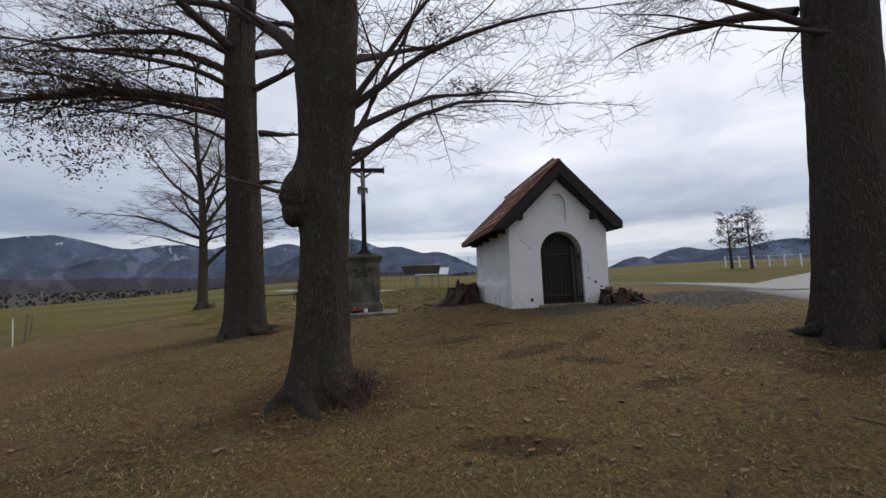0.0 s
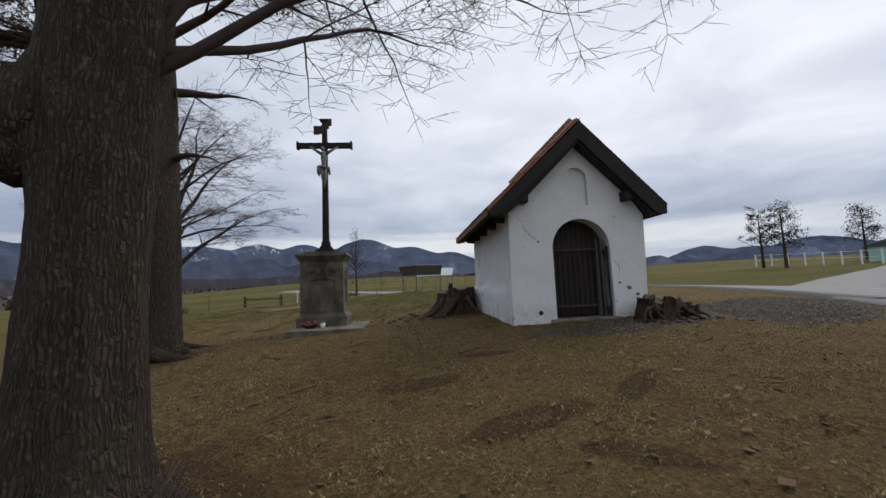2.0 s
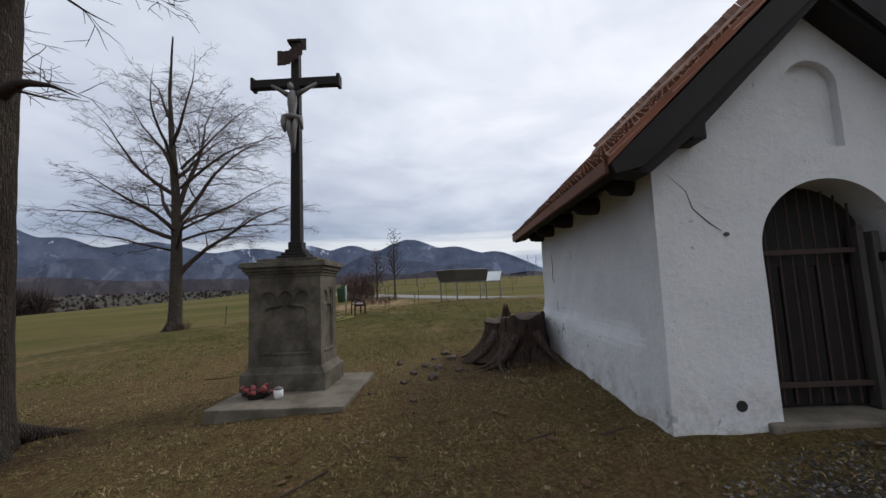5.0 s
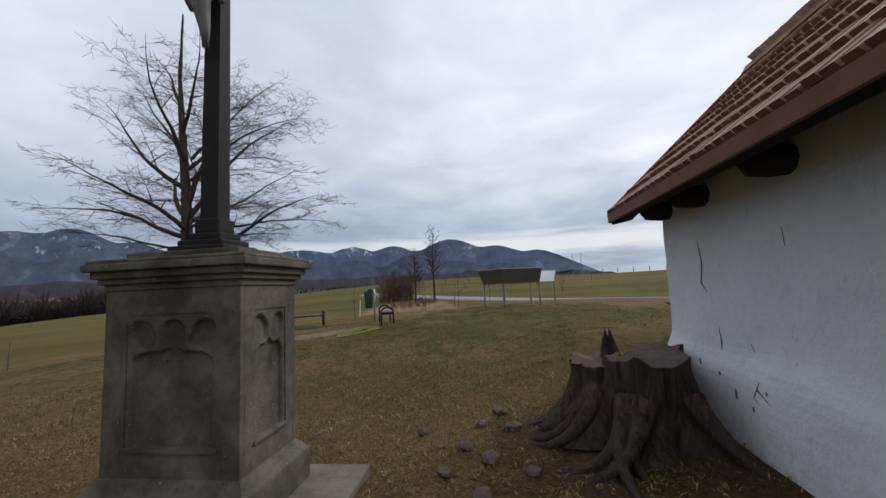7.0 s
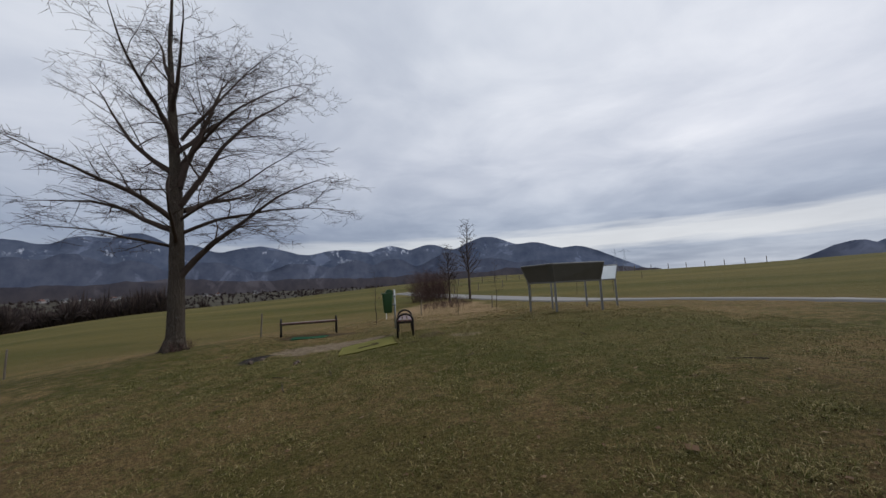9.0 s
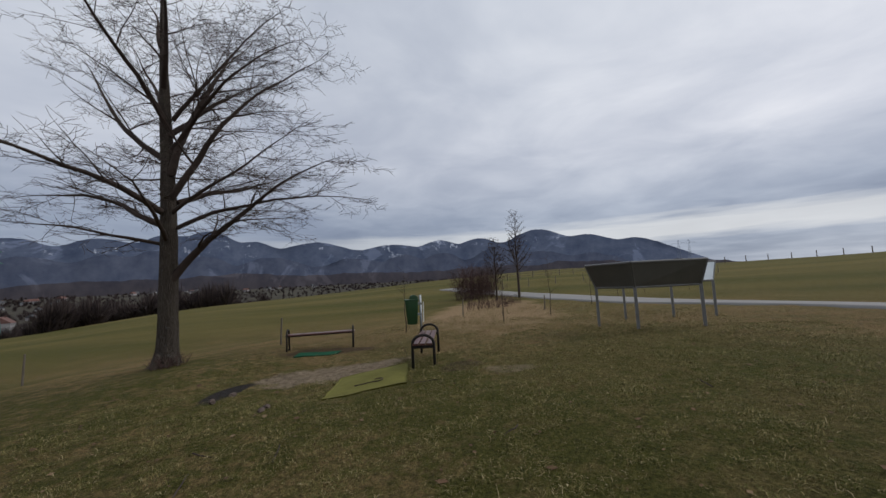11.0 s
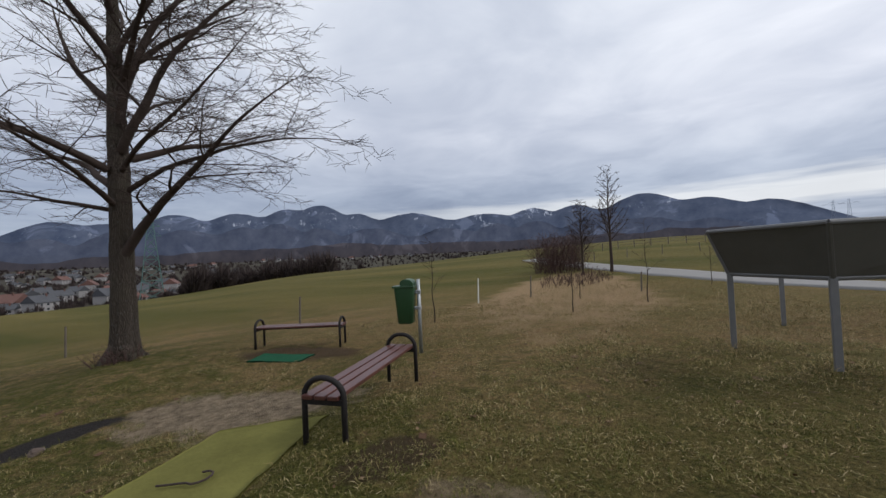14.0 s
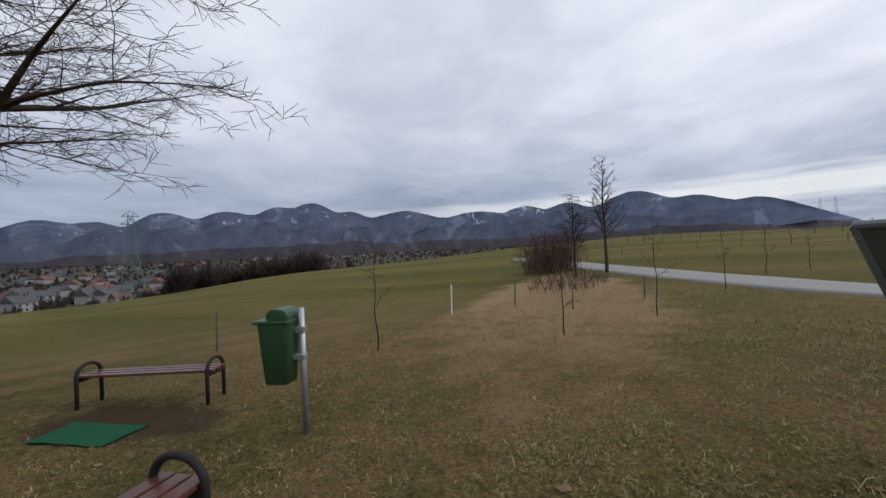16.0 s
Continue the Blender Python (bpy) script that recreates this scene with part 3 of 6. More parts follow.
    h = near + (top - near) * (t * 0.65 + 0.35 * t * t * (3 - 2 * t))
    d = np.clip((r - reach) / 190.0, 0, 1)
    fall = d * d * (3 - 2 * d)
    floor_level = -19.0 + 0.030 * np.clip(r - 430, 0, 1350)
    h = h + (floor_level - h) * fall
    if fine:
        h = h + np.where(r < 60, 0.022 * np.sin(1.7 * x + 0.6 * y) * np.sin(1.3 * y - 0.5 * x) + 0.012 * np.sin(4.1 * x - 2.0) * np.sin(3.7 * y + 1.0), 0.0)
    return h


def gz(x, y):
    return float(land(x, y))


def spread(lo, hi, step, far, grow):
    mid = list(np.arange(lo, hi + step / 2, step))
    left, right, s = [], [], step
    a, b = mid[0], mid[-1]
    while a > -far or b < far:
        s *= grow
        a, b = a - s, b + s
        left.insert(0, max(a, -far)), right.append(min(b, far))
    return np.array(sorted(set(left + mid + right)))


gx, gy = spread(-14, 12, 0.22, 4600, 1.09), spread(-3, 30, 0.22, 4600, 1.09)
GX, GY = np.meshgrid(gx, gy)
GZ = land(GX, GY)
near_patch = (np.abs(GX + 1) < 13) & (np.abs(GY - 13) < 17)
GZ = GZ + near_patch * np.random.RandomState(5).normal(0, 0.006, GX.shape)
nx, ny = len(gx), len(gy)
idx = np.arange(nx * ny).reshape(ny, nx)
ground = new("ground", fast_mesh("ground", np.stack([GX, GY, GZ], -1).reshape(-1, 3), np.stack([idx[:-1, :-1], idx[:-1, 1:], idx[1:, 1:], idx[1:, :-1]], -1).reshape(-1, 4), M["ground"], True))
tagged(ground, "brown and green winter grass sloping to far fields", "ground", kind="structure")


def bow(points, step=0.6):
    """A smooth line through a few points."""
    p = [Vector((*q, 0)) for q in points]
    p = [p[0] * 2 - p[1]] + p + [p[-1] * 2 - p[-2]]
    out = []
    for a, b, c, d in zip(p, p[1:], p[2:], p[3:]):
        n = max(2, int((c - b).length / step))
        for i in range(n):
            t = i / n
            out.append(0.5 * (2 * b + (c - a) * t + (2 * a - 5 * b + 4 * c - d) * t * t + (3 * b - 3 * c + d - a) * t ** 3))
    return out + [p[-2]]


def lane(name, points, width, lift, label):
    line = bow(points)
    verts, faces = [], []
    cross = (-0.5, -0.49, -0.3, -0.1, 0.1, 0.3, 0.49, 0.5)
    for i, p in enumerate(line):
        d = (line[min(i + 1, len(line) - 1)] - line[max(i - 1, 0)]).normalized()
        s = Vector((d.y, -d.x, 0))
        for j, c in enumerate(cross):
            wob = 0.18 * noise.noise(Vector((i * 0.23, c * 9, lift * 50))) if abs(c) > 0.45 else 0
            q = p + s * (c * width + wob)
            verts.append((q.x, q.y, float(land(q.x, q.y, False)) + (lift if abs(c) < 0.495 else -0.06)))
    m = len(cross)
    for i in range(len(line) - 1):
        for j in range(m - 1):
            faces.append((i * m + j, i * m + j + 1, (i + 1) * m + j + 1, (i + 1) * m + j))
    ob = new(name, mesh_of(name, verts, faces, M["asphalt"], True))
    return tagged(ob, label, "road", kind="structure")


lane("road", [(4, -22), (8.2, -6), (10.4, 4.2), (11.7, 7.6), (13.6, 11.2), (17, 15.6), (23, 21), (34, 28.5), (62, 42)], 5.0, 0.05, "pale worn asphalt lane climbing past the chapel")
lane("road_branch", [(11.0, 8.6), (11.9, 13.5), (12.1, 20), (10.8, 25.5), (8.2, 31.1), (3.8, 37.9), (-2.4, 45.9), (-9.6, 55.6), (-20.6, 71.6)], 2.7, 0.07, "pale worn asphalt lane bending round the field")
lane("road_apron", [(13.4, 10.0), (15.8, 15.0), (17.0, 20.5), (15.8, 26.0), (12.0, 31.0)], 7.0, 0.06, "wide pale asphalt apron at the lane's fork")


# ---------------------------------------------------------------- hills, town, woods
PEAKS = ((-155, 4, 18), (-120, 5.0, 12), (-104, 5.0, 9), (-90, 4.9, 7), (-79.9, 5.5, 4.8), (-75.3, 5.5, 3.9), (-69.2, 6.8, 4.5), (-62.4, 7.0, 5.8), (-56.3, 7.6, 4.4), (-52.0, 8.3, 4.5), (-46.8, 7.0, 4.3), (-39.0, 6.8, 7.6),
         (-28.1, 6.2, 8.1), (-20.9, 6.6, 4.4), (-15.0, 6.6, 4.9), (-6.5, 7.2, 6.3), (0.3, 5.9, 5.1), (6.2, 4.9, 5.3), (39.6, 3.5, 4.0), (44.0, 3.0, 3.1), (49.6, 3.6, 5.4), (63, 4.0, 7), (85, 3, 10), (115, 3, 14), (150, 3, 18))


def ridge_line(az, wide, share, seed):
    e = sum((h * np.exp(-((az - a) / (w * wide)) ** 2 / 2)) ** 8 for a, h, w in PEAKS) ** (1 / 8)
    rough = np.array([noise.fractal(Vector((a * 0.16, 0.0, seed)), 0.9, 2.1, 5) for a in az])
    return e * share + 0.20 * rough * (1 if share > 0.9 else 2.0)


def hills(name, rad, depth, wide, scale, seed, label, rough, material, shift=0.0):
    az = np.arange(-180, 180.01, 0.4)
    rows = np.linspace(0, 1, 16)
    verts = []
    for a, e in zip(az, ridge_line(az + shift, wide, scale, seed)):
        for s in rows:
            r = rad - depth * (1 - s) + (120 * noise.noise(Vector((a * 0.15, s * 3, seed))) if 0 < s < 1 else 0)
            x, y = r * math.sin(radians(a)), 15 + r * math.cos(radians(a))
            n = noise.fractal(Vector((x * 0.0021 + seed, y * 0.0021, seed)), 1.0, 2.0, 5)
            z = -60 + (rad * math.tan(radians(max(0.0, e))) + 62) * (s ** 1.25) * (1 + rough * n * (1.02 - s)) + 5 * noise.noise(Vector((a * 0.9, s * 4, seed))) + 2.5 * noise.noise(Vector((a * 3.1, s * 6, seed)))
            verts.append((x, y, z))
    n = len(rows)
    faces = [(i * n + j, i * n + j + 1, (i + 1) * n + j + 1, (i + 1) * n + j) for i in range(len(az) - 1) for j in range(n - 1)]
    return tagged(new(name, mesh_of(name, verts, faces, material, True)), label, "hills", kind="structure")


# each range's material carries its own share of painted haze
hills("backdrop_hills", 4100, 1500, 1.0, 1.0, 3.0, "wooded mountain range with patches of snow, blue from painted haze", 0.5, M["hillfar"])
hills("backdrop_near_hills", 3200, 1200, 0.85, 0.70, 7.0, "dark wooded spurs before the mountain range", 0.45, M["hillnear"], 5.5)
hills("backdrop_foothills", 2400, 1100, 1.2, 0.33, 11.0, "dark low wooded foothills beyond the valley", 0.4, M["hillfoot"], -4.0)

rs = random.Random(21)


def far_house(at, turn, size, roof, storeys, label):
    h = thing("house", label, "house", at, turn, "houses of the town")
    w, d, e = 5.2 * size, 4.2 * size, 2.9 * storeys
    part("wall", box(bmesh.new(), -w, w, -d, d, -3, e), M["housewall"], h)
    bm = prism(bmesh.new(), [(-d - 0.6, e - 0.1), (d + 0.6, e - 0.1), (0, e + d * 0.85)], "x", -w - 0.5, w + 0.5)
    part("roof", bm, roof, h)
    part("chimney", box(bmesh.new(), w * 0.3, w * 0.3 + 0.7, -1.4, -0.7, e + d * 0.2, e + d * 0.85 + 0.9), M["redroof"], h)
    for s in range(storeys):
        for x in (-0.55, 0.0, 0.55):
            for face in (-1, 1):
                part("window", box(bmesh.new(), x * w - 0.6, x * w + 0.6, face * d - 0.05, face * d + 0.05, s * 2.9 + 0.9, s * 2.9 + 2.2), M["glass"], h)
    return h


kinds = [far_house((0, 0, -400), 0, s, M[r], n, l) for s, r, n, l in ((1.0, "redroof", 1, "white rendered house with a red tiled roof"), (1.2, "greyroof", 2, "pale rendered house with a grey roof"), (0.85, "greyroof", 1, "small white house with a dark roof"), (1.5, "redroof", 2, "large pale house with a brown-red roof"))]
spots = []
for i in range(150):
    if i < 50:
        a, r = rs.uniform(-96, -69.5), 330 + 230 * rs.random() ** 1.3
    elif i < 122:
        a, r = rs.uniform(-96, -62), rs.uniform(560, 1350)
    else:
        a, r = rs.uniform(-60, -38), rs.uniform(1350, 1850)
    spots.append((a, r))
for i, (a, r) in enumerate(spots):
    x, y = r * math.sin(radians(a)), 15 + r * math.cos(radians(a))
    m = pose(x, y, gz(x, y), 0, 0, rs.uniform(0, 180))
    k = rs.choice((0, 1, 1, 2, 2, 2, 1, 3))
    if i < 4:
        kinds[i].matrix_world = m
    else:
        copy_thing(kinds[k], m)


def crowns(name, spots, material, label, seed, kindof="stuff", n=60, thick=0.085):
    """Many bare far crowns as sheaves of thin upright spikes."""
    r = np.random.RandomState(seed)
    V, F = [], []
    n0 = 0
    for x, y, z, hgt, wid in spots:
        th, up, rad = r.uniform(0, 6.283, n), r.uniform(0.12, 0.75, n), wid * np.sqrt(r.uniform(0, 1, n))
        base = np.stack([x + 0.35 * rad * np.cos(th), y + 0.35 * rad * np.sin(th), z + hgt * up * 0.6], -1)
        k = 1 - 0.55 * (rad / wid) ** 2
        tip = np.stack([x + rad * np.cos(th + 0.3), y + rad * np.sin(th + 0.3), z + hgt * np.minimum(1.0, k * r.uniform(0.55, 1.05, n))], -1)
        w = wid * thick
        off = r.normal(0, w, (n, 3))
        V.append(np.concatenate([base - off, base + off, tip], 0))
        i = np.arange(n)
        F.append(np.stack([n0 + i, n0 + n + i, n0 + 2 * n + i], -1))
        n0 += 3 * n
    return tagged(new(name, fast_mesh(name, np.concatenate(V), np.concatenate(F), material)), label, "woods", kind=kindof)


def wood_spots(n, a0, a1, r0, r1, h0, h1, seed):
    r, out = random.Random(seed), []
    for _ in range(n):
        a, d = r.uniform(a0, a1), r.uniform(r0, r1)
        x, y = d * math.sin(radians(a)), 15 + d * math.cos(radians(a))
        hh = r.uniform(h0, h1)
        out.append((x, y, gz(x, y) - 1, hh, hh * r.uniform(0.32, 0.5)))
    return out


crowns("far_woods", wood_spots(300, -67, -50, 150, 230, 5, 13, 1) + wood_spots(130, -70, -45, 165, 240, 3, 8, 8) + wood_spots(26, -48, -20, 165, 210, 3.0, 6.0, 9) + wood_spots(110, -62, -20, 170, 215, 2.0, 5.0, 10), M["woods"], "dark brown bare woodland below the field", 1, n=210, thick=0.03)
crowns("valley_woods", wood_spots(1300, -100, -12, 560, 1600, 5, 11, 2) + wood_spots(1000, -97, -60, 315, 760, 3.5, 11, 22), M["woods"], "dark bare trees scattered through the valley town", 2, thick=0.05)
crowns("valley_far_woods", wood_spots(1100, -105, 20, 1000, 2300, 8, 14, 3), M["woods"], "distant band of dark woodland", 3)
crowns("horizon_trees", wood_spots(60, 8, 34, 150, 190, 0.8, 1.8, 4), M["pine"], "row of dark firs along the field's skyline", 4)


# ---------------------------------------------------------------- trees
class Wood:
    """Collects tapered tubes for one tree."""

    def __init__(self, seed):
        self.r = random.Random(seed)
        self.n = np.random.RandomState(seed)
        self.v, self.f, self.count = [], [], 0
        self.tips = []

    def stem(self, pts, radii, sides):
        pts, radii = np.asarray(pts, float), np.asarray(radii, float)
        n = len(pts)
        d = np.gradient(pts, axis=0)
        d /= np.linalg.norm(d, axis=1)[:, None] + 1e-9
        ref = np.where(np.abs(d[:, 2:3]) > 0.9, np.array([[1.0, 0, 0]]), np.array([[0, 0, 1.0]]))
        a = np.cross(d, ref)
        a /= np.linalg.norm(a, axis=1)[:, None] + 1e-9
        b = np.cross(d, a)
        th = np.arange(sides) * 2 * math.pi / sides
        ring = pts[:, None] + radii[:, None, None] * (np.cos(th)[None, :, None] * a[:, None] + np.sin(th)[None, :, None] * b[:, None])
        i = self.count + np.arange((n - 1) * sides).reshape(n - 1, sides)
        j = self.count + np.roll(np.arange((n - 1) * sides).reshape(n - 1, sides), -1, axis=1)
        self.v.append(ring.reshape(-1, 3))
        self.f.append(np.stack([i, j, j + sides, i + sides], -1).reshape(-1, 4))
        self.count += n * sides

    def grow(self, p, d, length, r0, depth, droop=0.0, wild=0.16, gap=0.55, tip=0.0028, spread=(34, 68), kids=1.0):
        """A branch with side branches; droop bends it down (or up when negative)."""
        r = self.r
        p, d = Vector(p), Vector(d).normalized()
        seg = max(0.10, min(0.34, length / 9))
        n = max(3, int(length / seg))
        pts, rad = [p.copy()], [r0]
        bend = Vector((r.uniform(-1, 1), r.uniform(-1, 1), r.uniform(-0.6, 0.6))) * wild * 0.35
        dirs = [d.copy()]
        for i in range(n):
            t = (i + 1) / n
            sag = droop * max(0.0, min(1.0, (d.z + 0.22) / 0.45)) if droop > 0 else droop
            d = (d + bend * 0.55 + Vector((r.gauss(0, wild), r.gauss(0, wild), r.gauss(0, wild * 0.8))) * 0.55 + Vector((0, 0, -sag * 0.16))).normalized()
            if r.random() < 0.14:
                bend = Vector((r.uniform(-1, 1), r.uniform(-1, 1), r.uniform(-0.4, 0.8))) * wild * 0.35
            p = p + d * seg
            pts.append(p.copy()), dirs.append(d.copy())
            rad.append(max(tip, r0 * (1 - t) ** 1.25 + tip))
        self.stem(pts, rad, 7 if r0 > 0.05 else (5 if r0 > 0.015 else 3))
        if depth <= 0:
            self.tips.append((p, d))
            return pts
        m = max(2, int(length / gap * kids))
        side = r.choice((-1, 1))
        for q in range(m):
            t = 0.16 + 0.82 * (q + r.random() * 0.8) / m
            i = min(n - 1, int(t * n))
            f = dirs[i]
            ax = f.cross(Vector((r.gauss(0, 0.35), r.gauss(0, 0.35), 1))).normalized()
            side = -side
            ang = radians(r.uniform(*spread)) * side
            nd = (Matrix.Rotation(ang, 3, f.cross(ax).normalized()) @ f)
            nd = (nd + Vector((0, 0, r.uniform(-0.25, 0.30)))).normalized()
            ln = length * (1 - t * 0.62) * r.uniform(0.34, 0.60)
            if ln < 0.18:
                ln = r.uniform(0.15, 0.3)
            self.grow(pts[i], nd, ln, max(tip * 1.15, rad[i] * r.uniform(0.26, 0.44)), depth - 1, droop * 0.7, wild * 1.06, max(0.13, gap * 0.62), tip, spread, kids)
        return pts

    def mesh(self, name, material):
        return fast_mesh(name, np.concatenate(self.v), np.concatenate(self.f), material, True)


def trunk_mesh(name, line, radii, material, flare, lobes, seed, bulges=(), sides=40, step=0.09):
    """A fluted trunk along a few points, with root flare and burls."""
    rng = random.Random(seed)
    ph = [rng.uniform(0, 6.28) for _ in range(6)]
    pts = [Vector(p) for p in line]
    out = []
    for a, b, ra, rb in zip(pts, pts[1:], radii, radii[1:]):
        n = max(2, int((b - a).length / step))
        out += [(a.lerp(b, i / n), ra + (rb - ra) * i / n) for i in range(n)]
    out.append((pts[-1], radii[-1]))
    z0 = pts[0].z
    verts, faces = [], []
    for c, r in out:
        h = c.z - z0
        for k in range(sides):
            th = 2 * math.pi * k / sides
            fl = math.exp(-max(0, h) / 0.42)
            rad = r * (1 + flare * fl * (0.55 + 0.45 * math.cos(lobes * th + ph[0] + 0.6 * math.sin(2 * th + ph[1]))))
            rad *= 1 + 0.035 * math.cos(5 * th + ph[2] + h * 0.5) + 0.02 * math.cos(9 * th + ph[3] - h * 0.8)
            q = Vector((math.cos(th), math.sin(th), 0))
            p = c + q * rad
            rad += 0.022 * noise.noise(Vector((q.x * 7, q.y * 7, h * 1.1 + ph[4]))) + 0.012 * noise.noise(Vector((q.x * 16, q.y * 16, h * 3 + ph[5])))
            for (bx, by, bz, size, amp) in bulges:
                g = math.exp(-((p.x - bx) ** 2 + (p.y - by) ** 2 + (p.z - bz) ** 2) / (2 * size * size))
                rad += amp * g * (1 + 0.5 * noise.noise(p * 9))
            verts.append(c + q * rad)
    n = len(out)
    for i in range(n - 1):
        for k in range(sides):
            faces.append((i * sides + k, i * sides + (k + 1) % sides, (i + 1) * sides + (k + 1) % sides, (i + 1) * sides + k))
    faces.append(tuple((n - 1) * sides + k for k in range(sides)))
    return mesh_of(name, verts, faces, material, True)


def roots(parent, at, radius, n, length, seed, material, start=0.0):
    rng = random.Random(seed)
    for i in range(n):
        th = start + 6.283 * i / n + rng.uniform(-0.35, 0.35)
        ln = length * rng.uniform(0.6, 1.25)
        pts, rad = [], []
        for j in range(8):
            t = j / 7
            rr = radius * 0.55 + ln * t
            a = th + 0.35 * math.sin(t * 3 + i)
            x, y = at[0] + rr * math.cos(a), at[1] + rr * math.sin(a)
            pts.append((x, y, gz(x, y) + 0.26 * (1 - t) ** 2.4 - 0.035 * t))
            rad.append(0.13 * (1 - t) ** 0.8 + 0.018)
        part("root", tube(bmesh.new(), pts, rad, 7), material, parent, smooth=True)


def fruit_clump(parent, at, size, seed, material):
    """A tangle of dry fruit and short shoots."""
    r = np.random.RandomState(seed)
    n = int(170 + 1000 * size)
    hubs = np.array(at) + r.normal(0, size * 0.75, (9, 3)) * np.array([1, 1, 0.8])
    c = hubs[r.randint(0, 9, n)] + r.normal(0, size * 0.34, (n, 3))
    s = r.uniform(0.005, 0.014, (n, 1)) * (1 + size)
    a, b = r.normal(0, 1, (n, 3)) * s, r.normal(0, 1, (n, 3)) * s
    V = np.concatenate([c - a, c + b, c + a, c - b])
    i = np.arange(n)
    F = np.stack([i, i + n, i + 2 * n, i + 3 * n], -1)
    tagged(part("dry_fruit", fast_mesh("dry_fruit", V, F, material), None, parent, "brown tangled fruit and shoot cluster"), kind="stuff")


def big_tree(name, label, at, line, radii, limbs, seed, bark, twig, flare, lobes, bulges=(), depth=3, clumps=0, root_n=6, clump_at=(), root_len=0.7, gap=0.55, clump_size=(0.22, 0.42), tip=0.0028, wild=0.17):
    t = thing(name, label, "tree", (0, 0, 0), 0, "trees on the hill")
    z = gz(*at)
    pts = [(at[0] + x, at[1] + y, z + h) for x, y, h in line]
    part("trunk", trunk_mesh("trunk", pts, radii, bark, flare, lobes, seed, bulges), bark, t)
    if root_n:
        roots(t, at, radii[0], root_n, root_len, seed + 1, bark)
    paths = []
    for x, y, h, dx, dy, dz, ln, r0, droop in limbs:
        w = Wood(seed + len(paths) + 10)
        w.grow((at[0] + x, at[1] + y, z + h), (dx, dy, dz), ln, r0, depth, droop, wild, gap, tip)
        part("limb", w.mesh("limb", twig), twig, t, smooth=True)
        paths.append(w.tips)
    rng = random.Random(seed + 7)
    pool = [q for p in paths for q in p]
    for i in range(clumps):
        p, d = rng.choice(pool)
        fruit_clump(t, p, rng.uniform(*clump_size), seed + 60 + i, M["mistle"])
    for i, (x, y, zz, s) in enumerate(clump_at):
        fruit_clump(t, (x, y, zz), s, seed + 160 + i, M["mistle"])
    return t


# the old linden that the path skirts first, with a burl and low spreading limbs
first = big_tree("linden_tree", "old dark linden with burl and low bare spreading limbs", (-0.87, 4.75),
         [(0, 0, -0.15), (0, 0, 0.5), (0.03, 0, 1.6), (0.06, 0.0, 2.6), (0.09, 0, 3.6), (0.09, 0.02, 4.8), (0.12, 0.05, 6.5), (0.2, 0.1, 9)], [0.34, 0.31, 0.275, 0.29, 0.35, 0.40, 0.30, 0.12],
         [(0.27, 0.05, 2.72, 0.9, 0.25, 0.72, 5.2, 0.046, 0.34), (0.30, 0.0, 3.1, 0.75, 0.55, 0.9, 5.6, 0.050, 0.34), (0.32, 0.1, 3.5, 0.8, 0.1, 1.1, 5.4, 0.055, 0.36), (0.28, 0.1, 2.9, 0.6, 0.75, 0.62, 4.8, 0.040, 0.22),
          (0.3, -0.1, 3.4, 0.75, -0.55, 0.9, 3.6, 0.045, 0.2), (0.3, 0.2, 4.2, 0.75, 0.75, 0.85, 5.0, 0.060, 0.2), (0.28, 0.0, 2.85, 0.55, 0.2, 1.25, 4.8, 0.042, 0.3),
          (-0.33, 0.1, 2.42, -0.95, 0.35, 0.30, 2.6, 0.030, -0.05), (-0.1, 0.0, 4.0, -0.75, 0.15, 1.0, 5.0, 0.105, 0.14), (-0.1, -0.2, 4.4, -0.6, -0.5, 1.0, 4.6, 0.08, 0.1),
          (0.0, 0.2, 4.5, -0.4, 0.8, 0.7, 5.0, 0.10, 0.08), (0.1, -0.2, 4.6, 0.4, -0.8, 0.8, 4.6, 0.09, 0.08), (0.2, 0, 5.6, 0.5, 0.2, 1.0, 5.0, 0.10, 0.0), (0.1, 0.1, 6.2, -0.5, 0.2, 1.0, 4.6, 0.10, 0.0)],
         11, M["bark"], M["twig"], 0.68, 5, ((-1.24, 4.6, gz(-0.87, 4.75) + 2.45, 0.20, 0.17), (-1.18, 4.52, gz(-0.87, 4.75) + 2.2, 0.13, 0.09)), 4, 0, 7, ((1.35, 6.1, 4.75, 0.17), (0.7, 5.4, 5.2, 0.18)), 0.55, 0.52, (0.14, 0.28), 0.0021, 0.15)
for bx, by, bz, bs in ((-1.08, 4.62, 2.64, 0.22), (-1.12, 4.60, 2.42, 0.15)):
    part("burl", lump(bmesh.new(), (bx, by, bz), bs, random.Random(int(bz * 100)), 0.22, 3, 1.3), M["bark"], first, "swollen knobbly burl", smooth=True)
